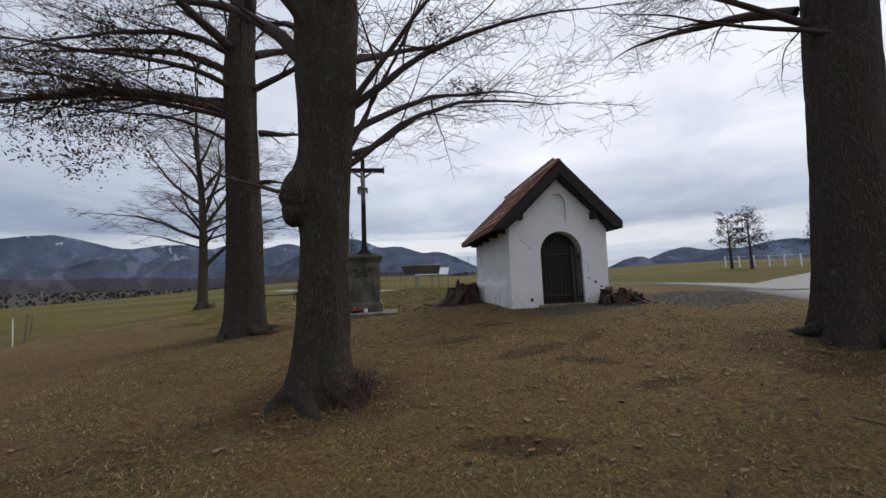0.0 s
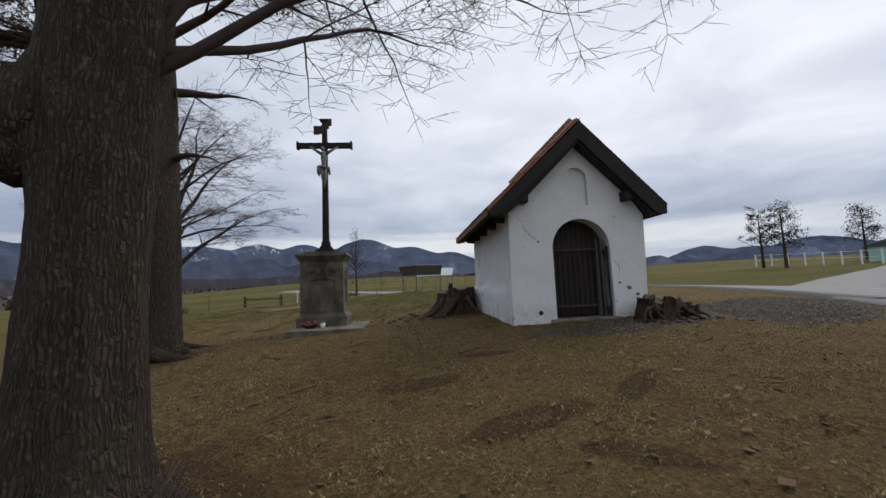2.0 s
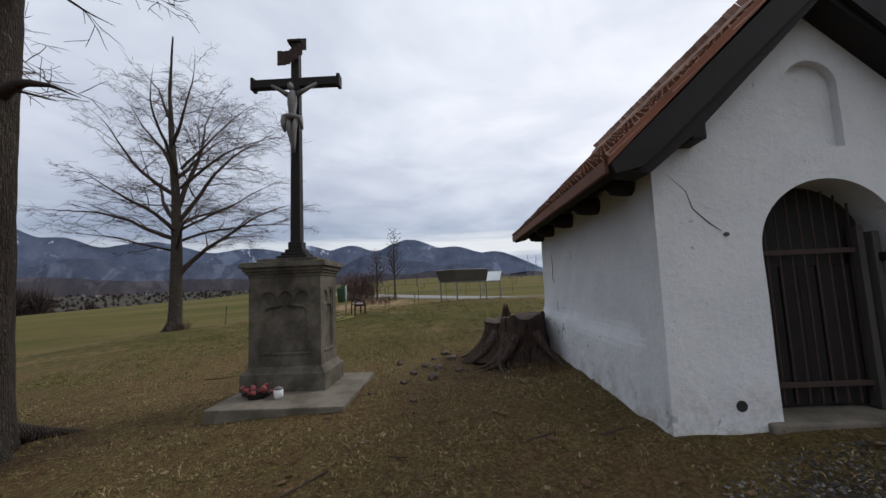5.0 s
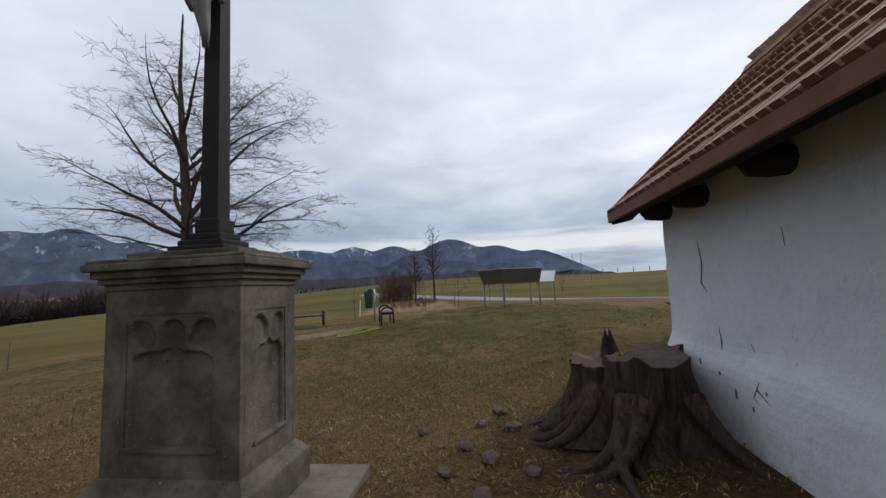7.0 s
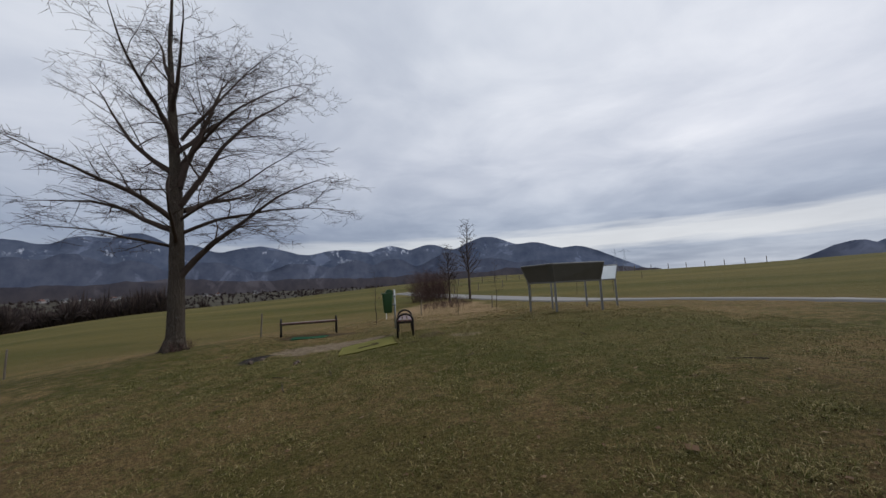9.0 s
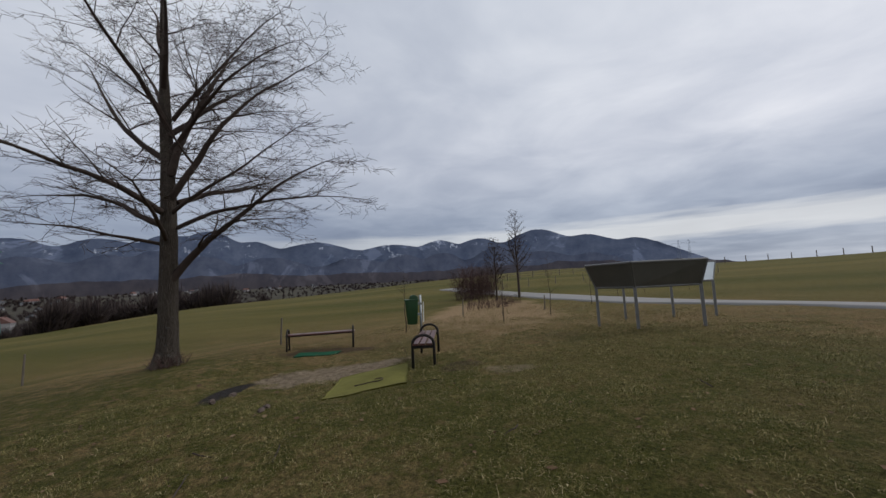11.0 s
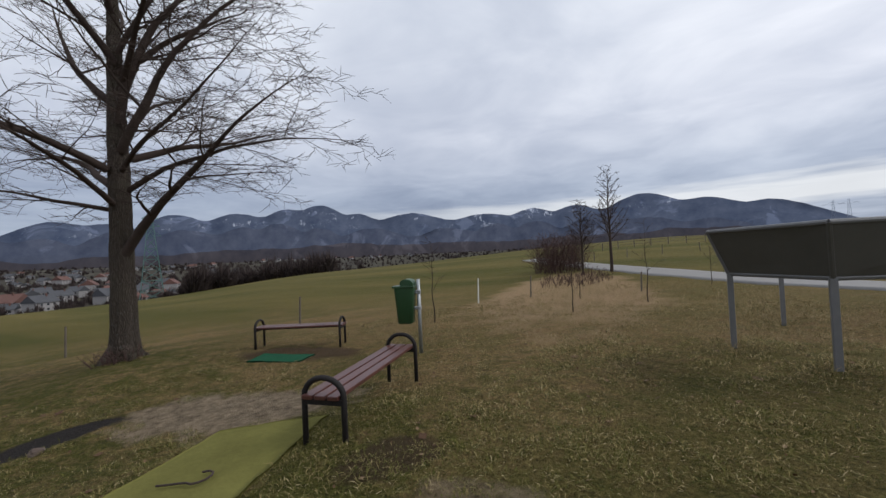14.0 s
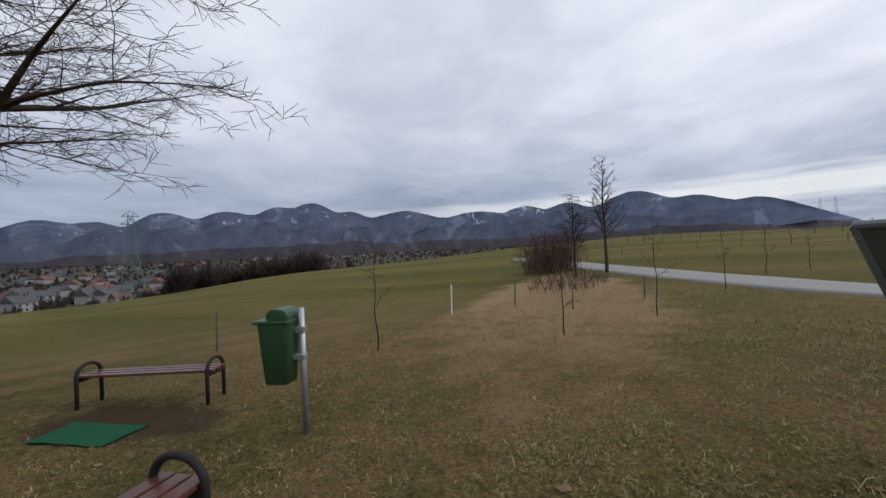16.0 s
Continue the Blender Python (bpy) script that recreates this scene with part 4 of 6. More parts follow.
# the second tree, left of the crucifix
big_tree("linden_tree", "tall grey linden with a long arching lower limb", (-3.5, 9.55),
         [(0, 0, -0.15), (0, 0, 0.6), (-0.03, 0, 2.4), (-0.12, 0.05, 4.4), (-0.2, 0.05, 6.4), (-0.1, 0.1, 9), (0.0, 0.1, 12)], [0.45, 0.42, 0.385, 0.37, 0.35, 0.26, 0.12],
         [(-0.4, 0.0, 5.4, -0.95, -0.15, 0.42, 6.2, 0.15, 0.42), (-0.35, -0.1, 5.2, -0.9, -0.45, 0.25, 5.0, 0.07, 0.32), (-0.4, 0, 6.4, -0.9, -0.3, 0.5, 5.6, 0.10, 0.25), (-0.3, -0.3, 6.9, -0.6, -0.75, 0.4, 5.2, 0.12, 0.2),
          (-0.4, -0.1, 5.3, -0.9, -0.35, 0.40, 5.4, 0.075, 0.85), (-0.4, 0.1, 5.7, -0.95, 0.2, 0.4, 5.6, 0.07, 0.7), (-0.3, -0.3, 5.9, -0.7, -0.7, 0.4, 5.2, 0.07, 0.7), (-0.35, -0.2, 4.6, -0.8, -0.5, 0.5, 4.2, 0.045, 0.7), (-0.4, 0, 6.9, -0.9, 0.0, 0.6, 5.8, 0.09, 0.6),
          (0.2, 0, 6.0, 0.9, -0.2, 0.45, 4.4, 0.085, 0.2), (0.28, 0.05, 3.6, 0.9, -0.3, 0.5, 1.0, 0.07, 0.5), (0.25, 0.1, 4.9, 0.9, 0.3, 0.35, 1.5, 0.09, 0.6), (0.1, 0.2, 7.0, 0.5, 0.8, 0.7, 5.0, 0.11, 0.1), (0.1, -0.2, 7.6, 0.5, -0.8, 0.7, 5.0, 0.11, 0.1),
          (-0.1, 0.2, 8.0, -0.6, 0.6, 0.8, 5.0, 0.11, 0.05), (0, 0, 9.0, 0.4, 0, 1, 4.5, 0.1, 0)],
         31, M["bark"], M["twig"], 0.42, 4, (), 4, 22, 6, ((-6.2, 8.4, 5.3, 0.5), (-7.0, 8.8, 6.2, 0.5), (-5.4, 8.6, 4.6, 0.42), (-6.6, 8.2, 4.4, 0.45)), 0.7, 0.47, (0.3, 0.55), 0.0028, 0.155)
# the tree beside the lane, mostly out of view
big_tree("linden_tree", "massive dark linden trunk beside the grass path", (6.16, 4.40),
         [(0, 0, -0.15), (0, 0, 0.6), (0.10, 0, 2.2), (0.26, 0.03, 3.6), (0.46, 0.05, 5.4), (0.7, 0.1, 8)], [0.48, 0.43, 0.385, 0.40, 0.40, 0.2],
         [(0.0, 0.15, 4.5, -0.85, 0.45, 0.95, 4.6, 0.055, 0.55), (0.05, 0.1, 4.9, -0.9, 0.1, 0.8, 4.8, 0.06, 0.55), (0.0, -0.1, 4.2, -0.8, 0.7, 0.7, 3.6, 0.04, 0.5), (0.3, 0, 4.4, 0.9, 0.2, 0.6, 4.0, 0.09, 0.2), (0, 0.3, 4.8, -0.2, 0.9, 0.7, 4.6, 0.09, 0.25), (0, -0.3, 4.8, 0.1, -0.9, 0.7, 4.0, 0.09, 0.2), (0.1, 0, 6, 0.2, 0, 1, 4, 0.1, 0)],
         51, M["bark"], M["twig"], 0.45, 5, (), 4, 0, 6, (), 0.7, 0.52, (0.2, 0.4), 0.0022, 0.155)
# the free-standing tree by the benches
big_tree("linden_tree", "bare grey linden with a forked crown by the benches", (-9.62, 20.75),
         [(0, 0, -0.15), (0, 0, 0.4), (0.0, 0, 2.0), (-0.03, 0, 3.6), (-0.10, 0, 5.2), (-0.35, 0.05, 7.4), (-0.55, 0.1, 9.6), (-0.5, 0.1, 12.2)], [0.27, 0.235, 0.205, 0.185, 0.155, 0.11, 0.06, 0.02],
         [(0.12, 0.0, 2.15, 0.60, 0.25, 0.90, 5.9, 0.105, 0.58), (0.08, 0, 4.3, 0.5, 0.25, 1.0, 7.0, 0.095, 0.10), (0.05, 0, 4.9, 0.28, 0.0, 1.0, 8.0, 0.10, 0.02), (0.1, 0.1, 3.5, 0.75, 0.5, 0.62, 5.6, 0.06, 0.2), (0.08, 0, 5.6, 0.7, 0.1, 0.8, 5.4, 0.07, 0.08), (0.08, 0, 6.4, 0.6, 0.3, 0.9, 5.0, 0.06, 0.04), (0.1, 0.0, 3.9, 0.9, 0.1, 0.5, 5.0, 0.055, 0.18),
          (-0.2, 0, 3.6, -0.9, -0.1, 0.42, 5.6, 0.09, 0.22), (-0.2, 0, 4.4, -0.85, 0.3, 0.6, 5.4, 0.09, 0.12), (-0.25, 0, 5.4, -0.8, -0.2, 0.75, 5.0, 0.09, 0.05), (-0.35, 0, 6.6, -0.7, 0.2, 0.9, 4.6, 0.08, 0.0),
          (0, -0.2, 3.9, 0.1, -0.9, 0.5, 4.8, 0.085, 0.2), (0.0, 0.2, 4.2, -0.1, 0.9, 0.5, 4.8, 0.085, 0.2), (-0.3, 0, 7.4, 0.5, -0.3, 0.9, 4.2, 0.075, 0), (-0.45, 0, 8.6, -0.5, 0.3, 1, 3.6, 0.06, 0),
          (0.1, -0.15, 3.2, 0.55, -0.7, 0.4, 4.2, 0.06, 0.25), (-0.15, -0.1, 3.1, -0.6, -0.6, 0.3, 3.6, 0.05, 0.25), (-0.1, 0, 6.0, 0.15, 0.7, 0.9, 5.0, 0.08, 0.0), (-0.1, 0, 6.2, 0.1, -0.7, 0.9, 5.0, 0.08, 0.0)],
         71, M["bark3"], M["twig3"], 0.30, 4, (), 4, 0, 5, (), 0.35, 0.47, (0.2, 0.4), 0.0031, 0.145)


def slim_tree(name, label, at, height, r0, n, seed, material, category="tree", spreadk=0.3, depth=2, start=0.3, tip=0.003):
    t = thing(name, label, category, (0, 0, 0), 0, "young trees")
    z = gz(*at)
    w = Wood(seed)
    rng = random.Random(seed)
    k = 10
    pts = [Vector((at[0] + 0.02 * height * noise.noise(Vector((seed, i * 0.4, 0))), at[1] + 0.02 * height * noise.noise(Vector((seed, i * 0.4, 5))), z - 0.05 + height * i / k)) for i in range(k + 1)]
    s = Wood(seed + 1)
    s.stem(pts, [max(0.004, r0 * (1 - 0.93 * i / k)) for i in range(k + 1)], 8)
    part("trunk", s.mesh("trunk", material), material, t)
    for i in range(n):
        f = start + (0.97 - start) * i / max(1, n - 1)
        p = pts[0].lerp(pts[-1], f)
        th = i * 2.4 + rng.uniform(-0.4, 0.4)
        w.grow(p, (math.cos(th), math.sin(th), rng.uniform(0.7, 1.3)), height * spreadk * (1.25 - f) * rng.uniform(0.8, 1.2), max(0.004, r0 * 0.4 * (1.1 - f)), depth, -0.1, 0.12, max(0.12, height * 0.055), tip)
    if n:
        part("crown", w.mesh("crown", material), material, t)
    return t


def polar(az, dist, eye=(0.25, 18.63)):
    return eye[0] + dist * math.sin(radians(az)), eye[1] + dist * math.cos(radians(az))


slim_tree("young_tree", "young bare tree with a narrow crown in dry grass", polar(-10.6, 29), 7.4, 0.12, 40, 81, M["twig3"], tip=0.008)
slim_tree("young_tree", "young bare reddish tree with a rounded crown", polar(-14.4, 28), 5.2, 0.09, 34, 82, M["twig3"], spreadk=0.38, tip=0.008)
for i, (x, y, hgt, n) in enumerate(((-1.16, 31.8, 2.6, 7), (-2.56, 28.3, 1.5, 5), (-5.55, 26.1, 2.2, 5), (-3.6, 33.0, 1.6, 5), (0.6, 38.0, 2.2, 7), (2.4, 43.0, 2.4, 7), (4.4, 46.0, 2.4, 7), (7.5, 47.0, 2.2, 6))):
    slim_tree("sapling", "thin planted sapling in rough grass", (x, y), hgt, 0.018, n, 90 + i, M["twig3"], "sapling", 0.28, 1, 0.4)


def scrub(name, label, centre, radius, height, count, seed, material):
    r = np.random.RandomState(seed)
    w = Wood(seed)
    for i in range(count):
        th, rr = r.uniform(0, 6.283), radius * math.sqrt(r.uniform(0, 1))
        x, y = centre[0] + rr * math.cos(th), centre[1] + rr * math.sin(th) * 1.6
        w.grow((x, y, gz(x, y) - 0.03), (r.normal(0, 0.25), r.normal(0, 0.25), 1), height * r.uniform(0.5, 1.1), min(0.014, height * 0.02), 1, -0.05, 0.12, 0.3, min(0.005, height * 0.008))
    return tagged(new(name, w.mesh(name, material)), label, "bush", kind="stuff")


scrub("scrub", "thicket of bare reddish scrub beside the young trees", polar(-17.3, 33), 2.0, 3.4, 230, 5, M["bush"])
scrub("root_shoots", "dry sucker shoots around the linden's foot", (-0.50, 4.50), 0.22, 0.34, 40, 16, M["bush"])
scrub("root_shoots", "dry weeds around the foot of the grey linden", (-9.3, 20.5), 0.3, 0.35, 30, 17, M["bush"])
scrub("scrub", "low dry weeds at the field's edge", polar(-15.5, 24), 2.2, 0.7, 160, 6, M["bush"])


def lane_tree(name, label, az, dist, height, seed, pine):
    x, y = polar(az, dist, (0.23, 0.6))
    t = thing(name, label, "tree", (0, 0, 0), 0, "trees by the far fence")
    z = gz(x, y)
    s = Wood(seed)
    s.stem([Vector((x, y, z - 0.3 + height * 0.95 * i / 8)) for i in range(9)], [0.028 * height * (1 - 0.85 * i / 8) for i in range(9)], 8)
    part("trunk", s.mesh("trunk", M["twig"]), M["twig"], t)
    r = np.random.RandomState(seed)
    w, rng = Wood(seed + 1), random.Random(seed)
    for i in range(26):
        f = 0.3 + 0.65 * i / 25
        th = i * 2.4
        w.grow((x, y, z + height * f), (math.cos(th), math.sin(th), 0.35 if pine else 0.8), height * (0.42 if not pine else 0.30) * (1.2 - f * 0.75), 0.05 * (1.2 - f), 2 if not pine else 1, 0.0, 0.15, height * 0.08, 0.012)
    part("crown", w.mesh("crown", M["twig"]), M["twig"], t)
    V, F, k = [], [], 0
    tips = w.tips if pine else rng.sample(w.tips, min(70, len(w.tips)))
    for p, d in tips:
        n = 60 if pine else 34
        c = np.array(p) + r.normal(0, height * (0.045 if pine else 0.022), (n, 3)) * np.array([1, 1, 0.6])
        a, b = r.normal(0, height * 0.0075, (n, 3)), r.normal(0, height * 0.0075, (n, 3))
        V.append(np.concatenate([c - a, c + b, c + a])), F.append(np.stack([k + np.arange(n), k + n + np.arange(n), k + 2 * n + np.arange(n)], -1))
        k += 3 * n
    part("foliage", fast_mesh("foliage", np.concatenate(V), np.concatenate(F), M["pine"] if pine else M["mistle"]), None, t)
    return t


lane_tree("broad_tree", "bare broad-crowned tree with dark clumps by the fence", 44.6, 75, 8.6, 131, False)
lane_tree("pine_tree", "dark pine with an uneven crown by the fence", 46.5, 73, 9.0, 132, True)
lane_tree("pine_tree", "dark wide pine above the teal cottage", 52.6, 92, 8.8, 133, True)


# ---------------------------------------------------------------- the chapel
XL, XR, YF, YB, CX = 2.86, 5.30, 9.0, 12.95, 4.10
Z0, ZW, APEX = 0.55, 2.84, 4.43
EAVE_L, EAVE_R, ZEL, ZER = 2.40, 5.68, 2.865, 2.82
chapel = thing("chapel", "small whitewashed chapel with a steep brown tiled roof", "chapel")


def arc(cx, cz, r, a0, a1, n):
    return [(cx + r * math.cos(radians(a0 + (a1 - a0) * i / n)), cz + r * math.sin(radians(a0 + (a1 - a0) * i / n))) for i in range(n + 1)]


DL, DR, DZ, DT = 3.59, 4.67, 0.93, 2.17
DC, DRAD = (DL + DR) / 2, (DR - DL) / 2
NL, NR, NB, NS = 3.90, 4.32, 2.96, 3.46
NC = (NL + NR) / 2


def gable_wall():
    """The front wall in narrow upright strips, open at the door and sunk at the niche."""
    bm = bmesh.new()
    xs = sorted(set([XL - 0.05 + (XR + 0.11 - XL) * i / 60 for i in range(61)] + [DL, DR, NL, NR] + [DC - DRAD * math.cos(math.pi * i / 28) for i in range(29)] + [NC - 0.21 * math.cos(math.pi * i / 16) for i in range(17)]))
    xs = [x for i, x in enumerate(xs) if i == 0 or x - xs[i - 1] > 0.0015 or x in (DL, DR, NL, NR)]

    def spans(x0, x1):
        mid = (x0 + x1) / 2
        def top(x):
            return 4.14 - 0.93 * min(1.3, abs(x - CX))
        def door(x):
            return DT + math.sqrt(max(0.0, DRAD ** 2 - (x - DC) ** 2))
        def nich(x):
            return NS + math.sqrt(max(0.0, 0.21 ** 2 - (x - NC) ** 2))
        low = (door(x0), door(x1)) if DL <= mid <= DR else (Z0, Z0)
        if NL <= mid <= NR:
            return [(low, (NB, NB)), ((nich(x0), nich(x1)), (top(x0), top(x1)))]
        return [(low, (top(x0), top(x1)))]

    def wob(x, y, z):
        lean = 0.020 * (1.0 - min(1.0, max(0.0, (z - 0.9) / 2.0)))
        s = -1 if x < CX else 1
        edge = min(1.0, max(0.0, (abs(x - CX) - 0.75) / 0.5))
        return (x + (s * edge * lean if s < 0 else -2.5 * edge * lean), y + 0.012 * noise.noise(Vector((x * 1.4, z * 1.4, 9))), z)

    for x0, x1 in zip(xs, xs[1:]):
        for (b0, b1), (t0, t1) in spans(x0, x1):
            n = max(1, int((min(t0, t1) - max(b0, b1)) / 0.25))
            for j in range(n):
                f0, f1 = j / n, (j + 1) / n
                z = [b0 + (t0 - b0) * f0, b1 + (t1 - b1) * f0, b1 + (t1 - b1) * f1, b0 + (t0 - b0) * f1]
                for y in (YF, YF + 0.42):
                    bm.faces.new([bm.verts.new(wob(x, y, zz) if y == YF else (x, y, zz)) for x, zz in zip((x0, x1, x1, x0), z)])
            for (za, zb) in ((b0, b1), (t0, t1)):
                bm.faces.new([bm.verts.new(q) for q in (wob(x0, YF, za), wob(x1, YF, zb), (x1, YF + 0.42, zb), (x0, YF + 0.42, za))])
    for x, za, zb in ((DL, Z0, DT), (DR, Z0, DT), (NL, NB, NS), (NR, NB, NS), (xs[0], Z0, 2.94), (xs[-1], Z0, 2.94)):
        bm.faces.new([bm.verts.new(q) for q in (wob(x, YF, za), wob(x, YF, zb), (x, YF + 0.42, zb), (x, YF + 0.42, za))])
    bmesh.ops.remove_doubles(bm, verts=bm.verts, dist=0.0005)
    return bm


part("front_wall", gable_wall(), M["plaster"], chapel)
bm = box(bmesh.new(), NL - 0.03, NR + 0.03, YF + 0.07, YF + 0.2, NB - 0.03, NS + 0.24)
part("niche_back", bm, M["plaster"], chapel)


def side_wall(name, x, out, y0, y1, thick, swell=1.0):
    """A side wall whose face swells towards its foot."""
    ny_, nz_ = 60, 44
    verts, faces = [], []
    for i in range(ny_ + 1):
        for j in range(nz_ + 1):
            y, z = y0 + (y1 - y0) * i / ny_, Z0 + (ZW + 0.27 - Z0) * j / nz_
            foot = 1.48 + 0.10 * noise.noise(Vector((y * 1.1, 2, 0)))
            step = 1 / (1 + math.exp((z - foot) / 0.045))
            pier = 1 / (1 + math.exp((y - 9.36) / 0.03))
            d = 0.02 * noise.noise(Vector((y * 0.9, z * 0.9, 3))) + 0.010 * noise.noise(Vector((y * 3, z * 3, 7))) + 0.012 * (2.8 - z)
            d += 0.085 * step * (1 - pier) + 0.05 * pier + 0.06 * max(0.0, 1.2 - z) * (1 - pier)
            d = d * swell - (1 - swell) * 0.025 * max(0.0, 2.9 - z)
            if i == 0:
                d = 0.045 * swell - (1 - swell) * 0.028 * max(0.0, 2.9 - z)
            verts.append((x + out * d, y, z))
    m = nz_ + 1
    for i in range(ny_):
        for j in range(nz_):
            faces.append((i * m + j, (i + 1) * m + j, (i + 1) * m + j + 1, i * m + j + 1))
    k = len(verts)
    for i, j in ((0, 0), (ny_, 0), (ny_, nz_), (0, nz_)):
        v = verts[i * m + j]
        verts.append((x - out * thick, v[1], v[2]))
    faces.append((k, k + 1, k + 2, k + 3))
    faces.append(tuple([0 * m + j for j in range(m)]) + (k + 3, k))
    faces.append(tuple([ny_ * m + j for j in range(m)][::-1]) + (k + 1, k + 2))
    faces.append(tuple([i * m + nz_ for i in range(ny_ + 1)]) + (k + 2, k + 3))
    return part(name, mesh_of(name, verts, faces, M["plaster"], False), None, chapel)


side_wall("side_wall", XL, -1, YF + 0.004, YB, 0.4)
side_wall("side_wall", XR - 0.02, 1, YF + 0.004, YB, 0.4, 0.1)
bm = prism(bmesh.new(), [(XL - 0.02, Z0), (XR + 0.02, Z0), (XR - 0.06, ZW + 0.1), (NC, 4.16), (XL + 0.05, ZW + 0.1)], "y", YB - 0.38, YB + 0.003)
part("back_wall", bm, M["plaster"], chapel)
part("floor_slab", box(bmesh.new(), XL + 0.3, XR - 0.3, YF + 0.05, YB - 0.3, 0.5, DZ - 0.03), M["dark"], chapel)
part("threshold", box(bmesh.new(), DL - 0.12, DR + 0.12, YF - 0.05, YF + 0.4, 0.72, DZ - 0.01, 0.02), M["slab"], chapel, "worn stone doorstep")
# a near-black disc on the wall gives the hole's inner shade
part("drain_hole", tube(bmesh.new(), [(3.30, YF - 0.004, 1.04), (3.30, YF + 0.02, 1.04)], 0.042, 14), M["dark"], chapel, "dark round drain hole")

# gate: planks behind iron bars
# flat backing sheet, the unlit interior painted as near-black
gate = part("door", prism(bmesh.new(), [(DL, DZ), (DL, DT)] + arc(DC, DT, DRAD, 180, 0, 20)[1:-1] + [(DR, DT), (DR, DZ)], "y", YF + 0.30, YF + 0.33), M["dark"], chapel, "dark plank door behind iron bars, backed with painted shade")
for i in range(7):
    x = DL + 0.02 + i * (DR - DL - 0.04) / 7
    w = (DR - DL - 0.04) / 7 - 0.008
    part("plank", box(bmesh.new(), x, x + w, YF + 0.255 + 0.006 * (i % 2), YF + 0.29, DZ + 0.03, 2.05, 0.004), M["door"], gate)
for i in range(9):
    x = DL + 0.10 + i * 0.098
    if x > DR - 0.18:
        continue
    top = DT + math.sqrt(max(0.0, (DRAD - 0.03) ** 2 - (x - DC) ** 2))
    part("bar", tube(bmesh.new(), [(x, YF + 0.215, DZ + 0.04), (x, YF + 0.215, top)], 0.009, 6), M["rust"], gate)
for z in (1.10, 2.14):
    part("crossbar", box(bmesh.new(), DL + 0.01, DR - 0.10, YF + 0.19, YF + 0.208, z, z + 0.042, 0.004), M["rust"], gate)
part("gate_post", box(bmesh.new(), DR - 0.20, DR - 0.145, YF + 0.16, YF + 0.25, DZ, 2.36, 0.008), M["jamb"], gate)
part("gate_post", box(bmesh.new(), DR - 0.125, DR - 0.07, YF + 0.12, YF + 0.25, DZ, 2.30, 0.008), M["jamb"], gate)
part("hinge", box(bmesh.new(), DR - 0.10, DR - 0.005, YF + 0.06, YF + 0.13, 2.06, 2.13, 0.012), M["iron"], gate)
part("hinge", box(bmesh.new(), DR - 0.10, DR - 0.005, YF + 0.06, YF + 0.13, 1.02, 1.09, 0.012), M["iron"], gate)
part("hinge_rod", tube(bmesh.new(), [(DR - 0.03, YF + 0.07, DZ), (DR - 0.03, YF + 0.07, 2.2)], 0.016, 8), M["iron"], gate)

# cracks and flakes in the plaster
for line in ([(2.93, 2.80), (3.06, 2.66), (3.10, 2.52), (3.22, 2.40), (3.30, 2.34)], [(4.72, 1.95), (4.82, 1.80), (4.80, 1.66)]):
    part("crack", tube(bmesh.new(), [(x, YF - 0.001, z) for x, z in line], [0.0015] + [0.004] * (len(line) - 2) + [0.002], 5), M["dark"], chapel, "thin dark crack in the plaster")
part("flake", lump(bmesh.new(), (3.33, YF, 2.31), 0.025, random.Random(3), 0.5, 1, 0.8), M["gravel"], chapel)
for line in ([(12.30, 2.45), (12.26, 2.25), (12.30, 2.08), (12.22, 2.0)], [(11.72, 1.64), (11.62, 1.50), (11.58, 1.36), (11.44, 1.28)], [(12.1, 1.72), (12.08, 1.6), (12.1, 1.47)], [(11.55, 1.42), (11.62, 1.30), (11.5, 1.22)], [(11.3, 2.42), (11.29, 2.3)]):
    part("crack", tube(bmesh.new(), [(XL - 0.012 * (2.8 - z) - (0.085 if z < 1.46 else 0.008), y, z) for y, z in line], [0.002] + [0.005] * (len(line) - 2) + [0.002], 5), M["gravel"], chapel, "grey crack in the plaster")

for y, z, size, tall in ((11.10, 1.49, 0.020, 1.5), (11.81, 1.27, 0.022, 2.2), (11.63, 1.22, 0.020, 1.4), (11.59, 1.55, 0.014, 4.0), (12.27, 1.42, 0.022, 1.6), (11.48, 1.36, 0.018, 1.2), (12.0, 1.38, 0.02, 1.0), (10.6, 1.25, 0.014, 1.3), (10.2, 1.40, 0.012, 1.0)):
    bm = lump(bmesh.new(), (0, 0, 0), size, random.Random(int(y * 100)), 0.55, 2, tall)
    for v in bm.verts:
        v.co = Vector((XL - 0.012 * (2.8 - z) - (0.090 if z < 1.47 else 0.006) + v.co.x * 0.12, y + v.co.y * 0.8, z + v.co.z * 0.7))
    part("flake", bm, M["slab"], chapel, "grey patch where limewash has flaked")
for x, z, size in ((4.98, 1.42, 0.05), (5.12, 1.30, 0.04), (4.86, 1.20, 0.03), (5.18, 1.12, 0.05), (4.80, 1.52, 0.028)):
    bm = lump(bmesh.new(), (0, 0, 0), size, random.Random(int(x * 100)), 0.6, 2, 0.7)
    for v in bm.verts:
        v.co = Vector((x + v.co.x, YF + v.co.y * 0.14, z + v.co.z))
    part("flake", bm, M["slab"], chapel, "stained patch of bare plaster")

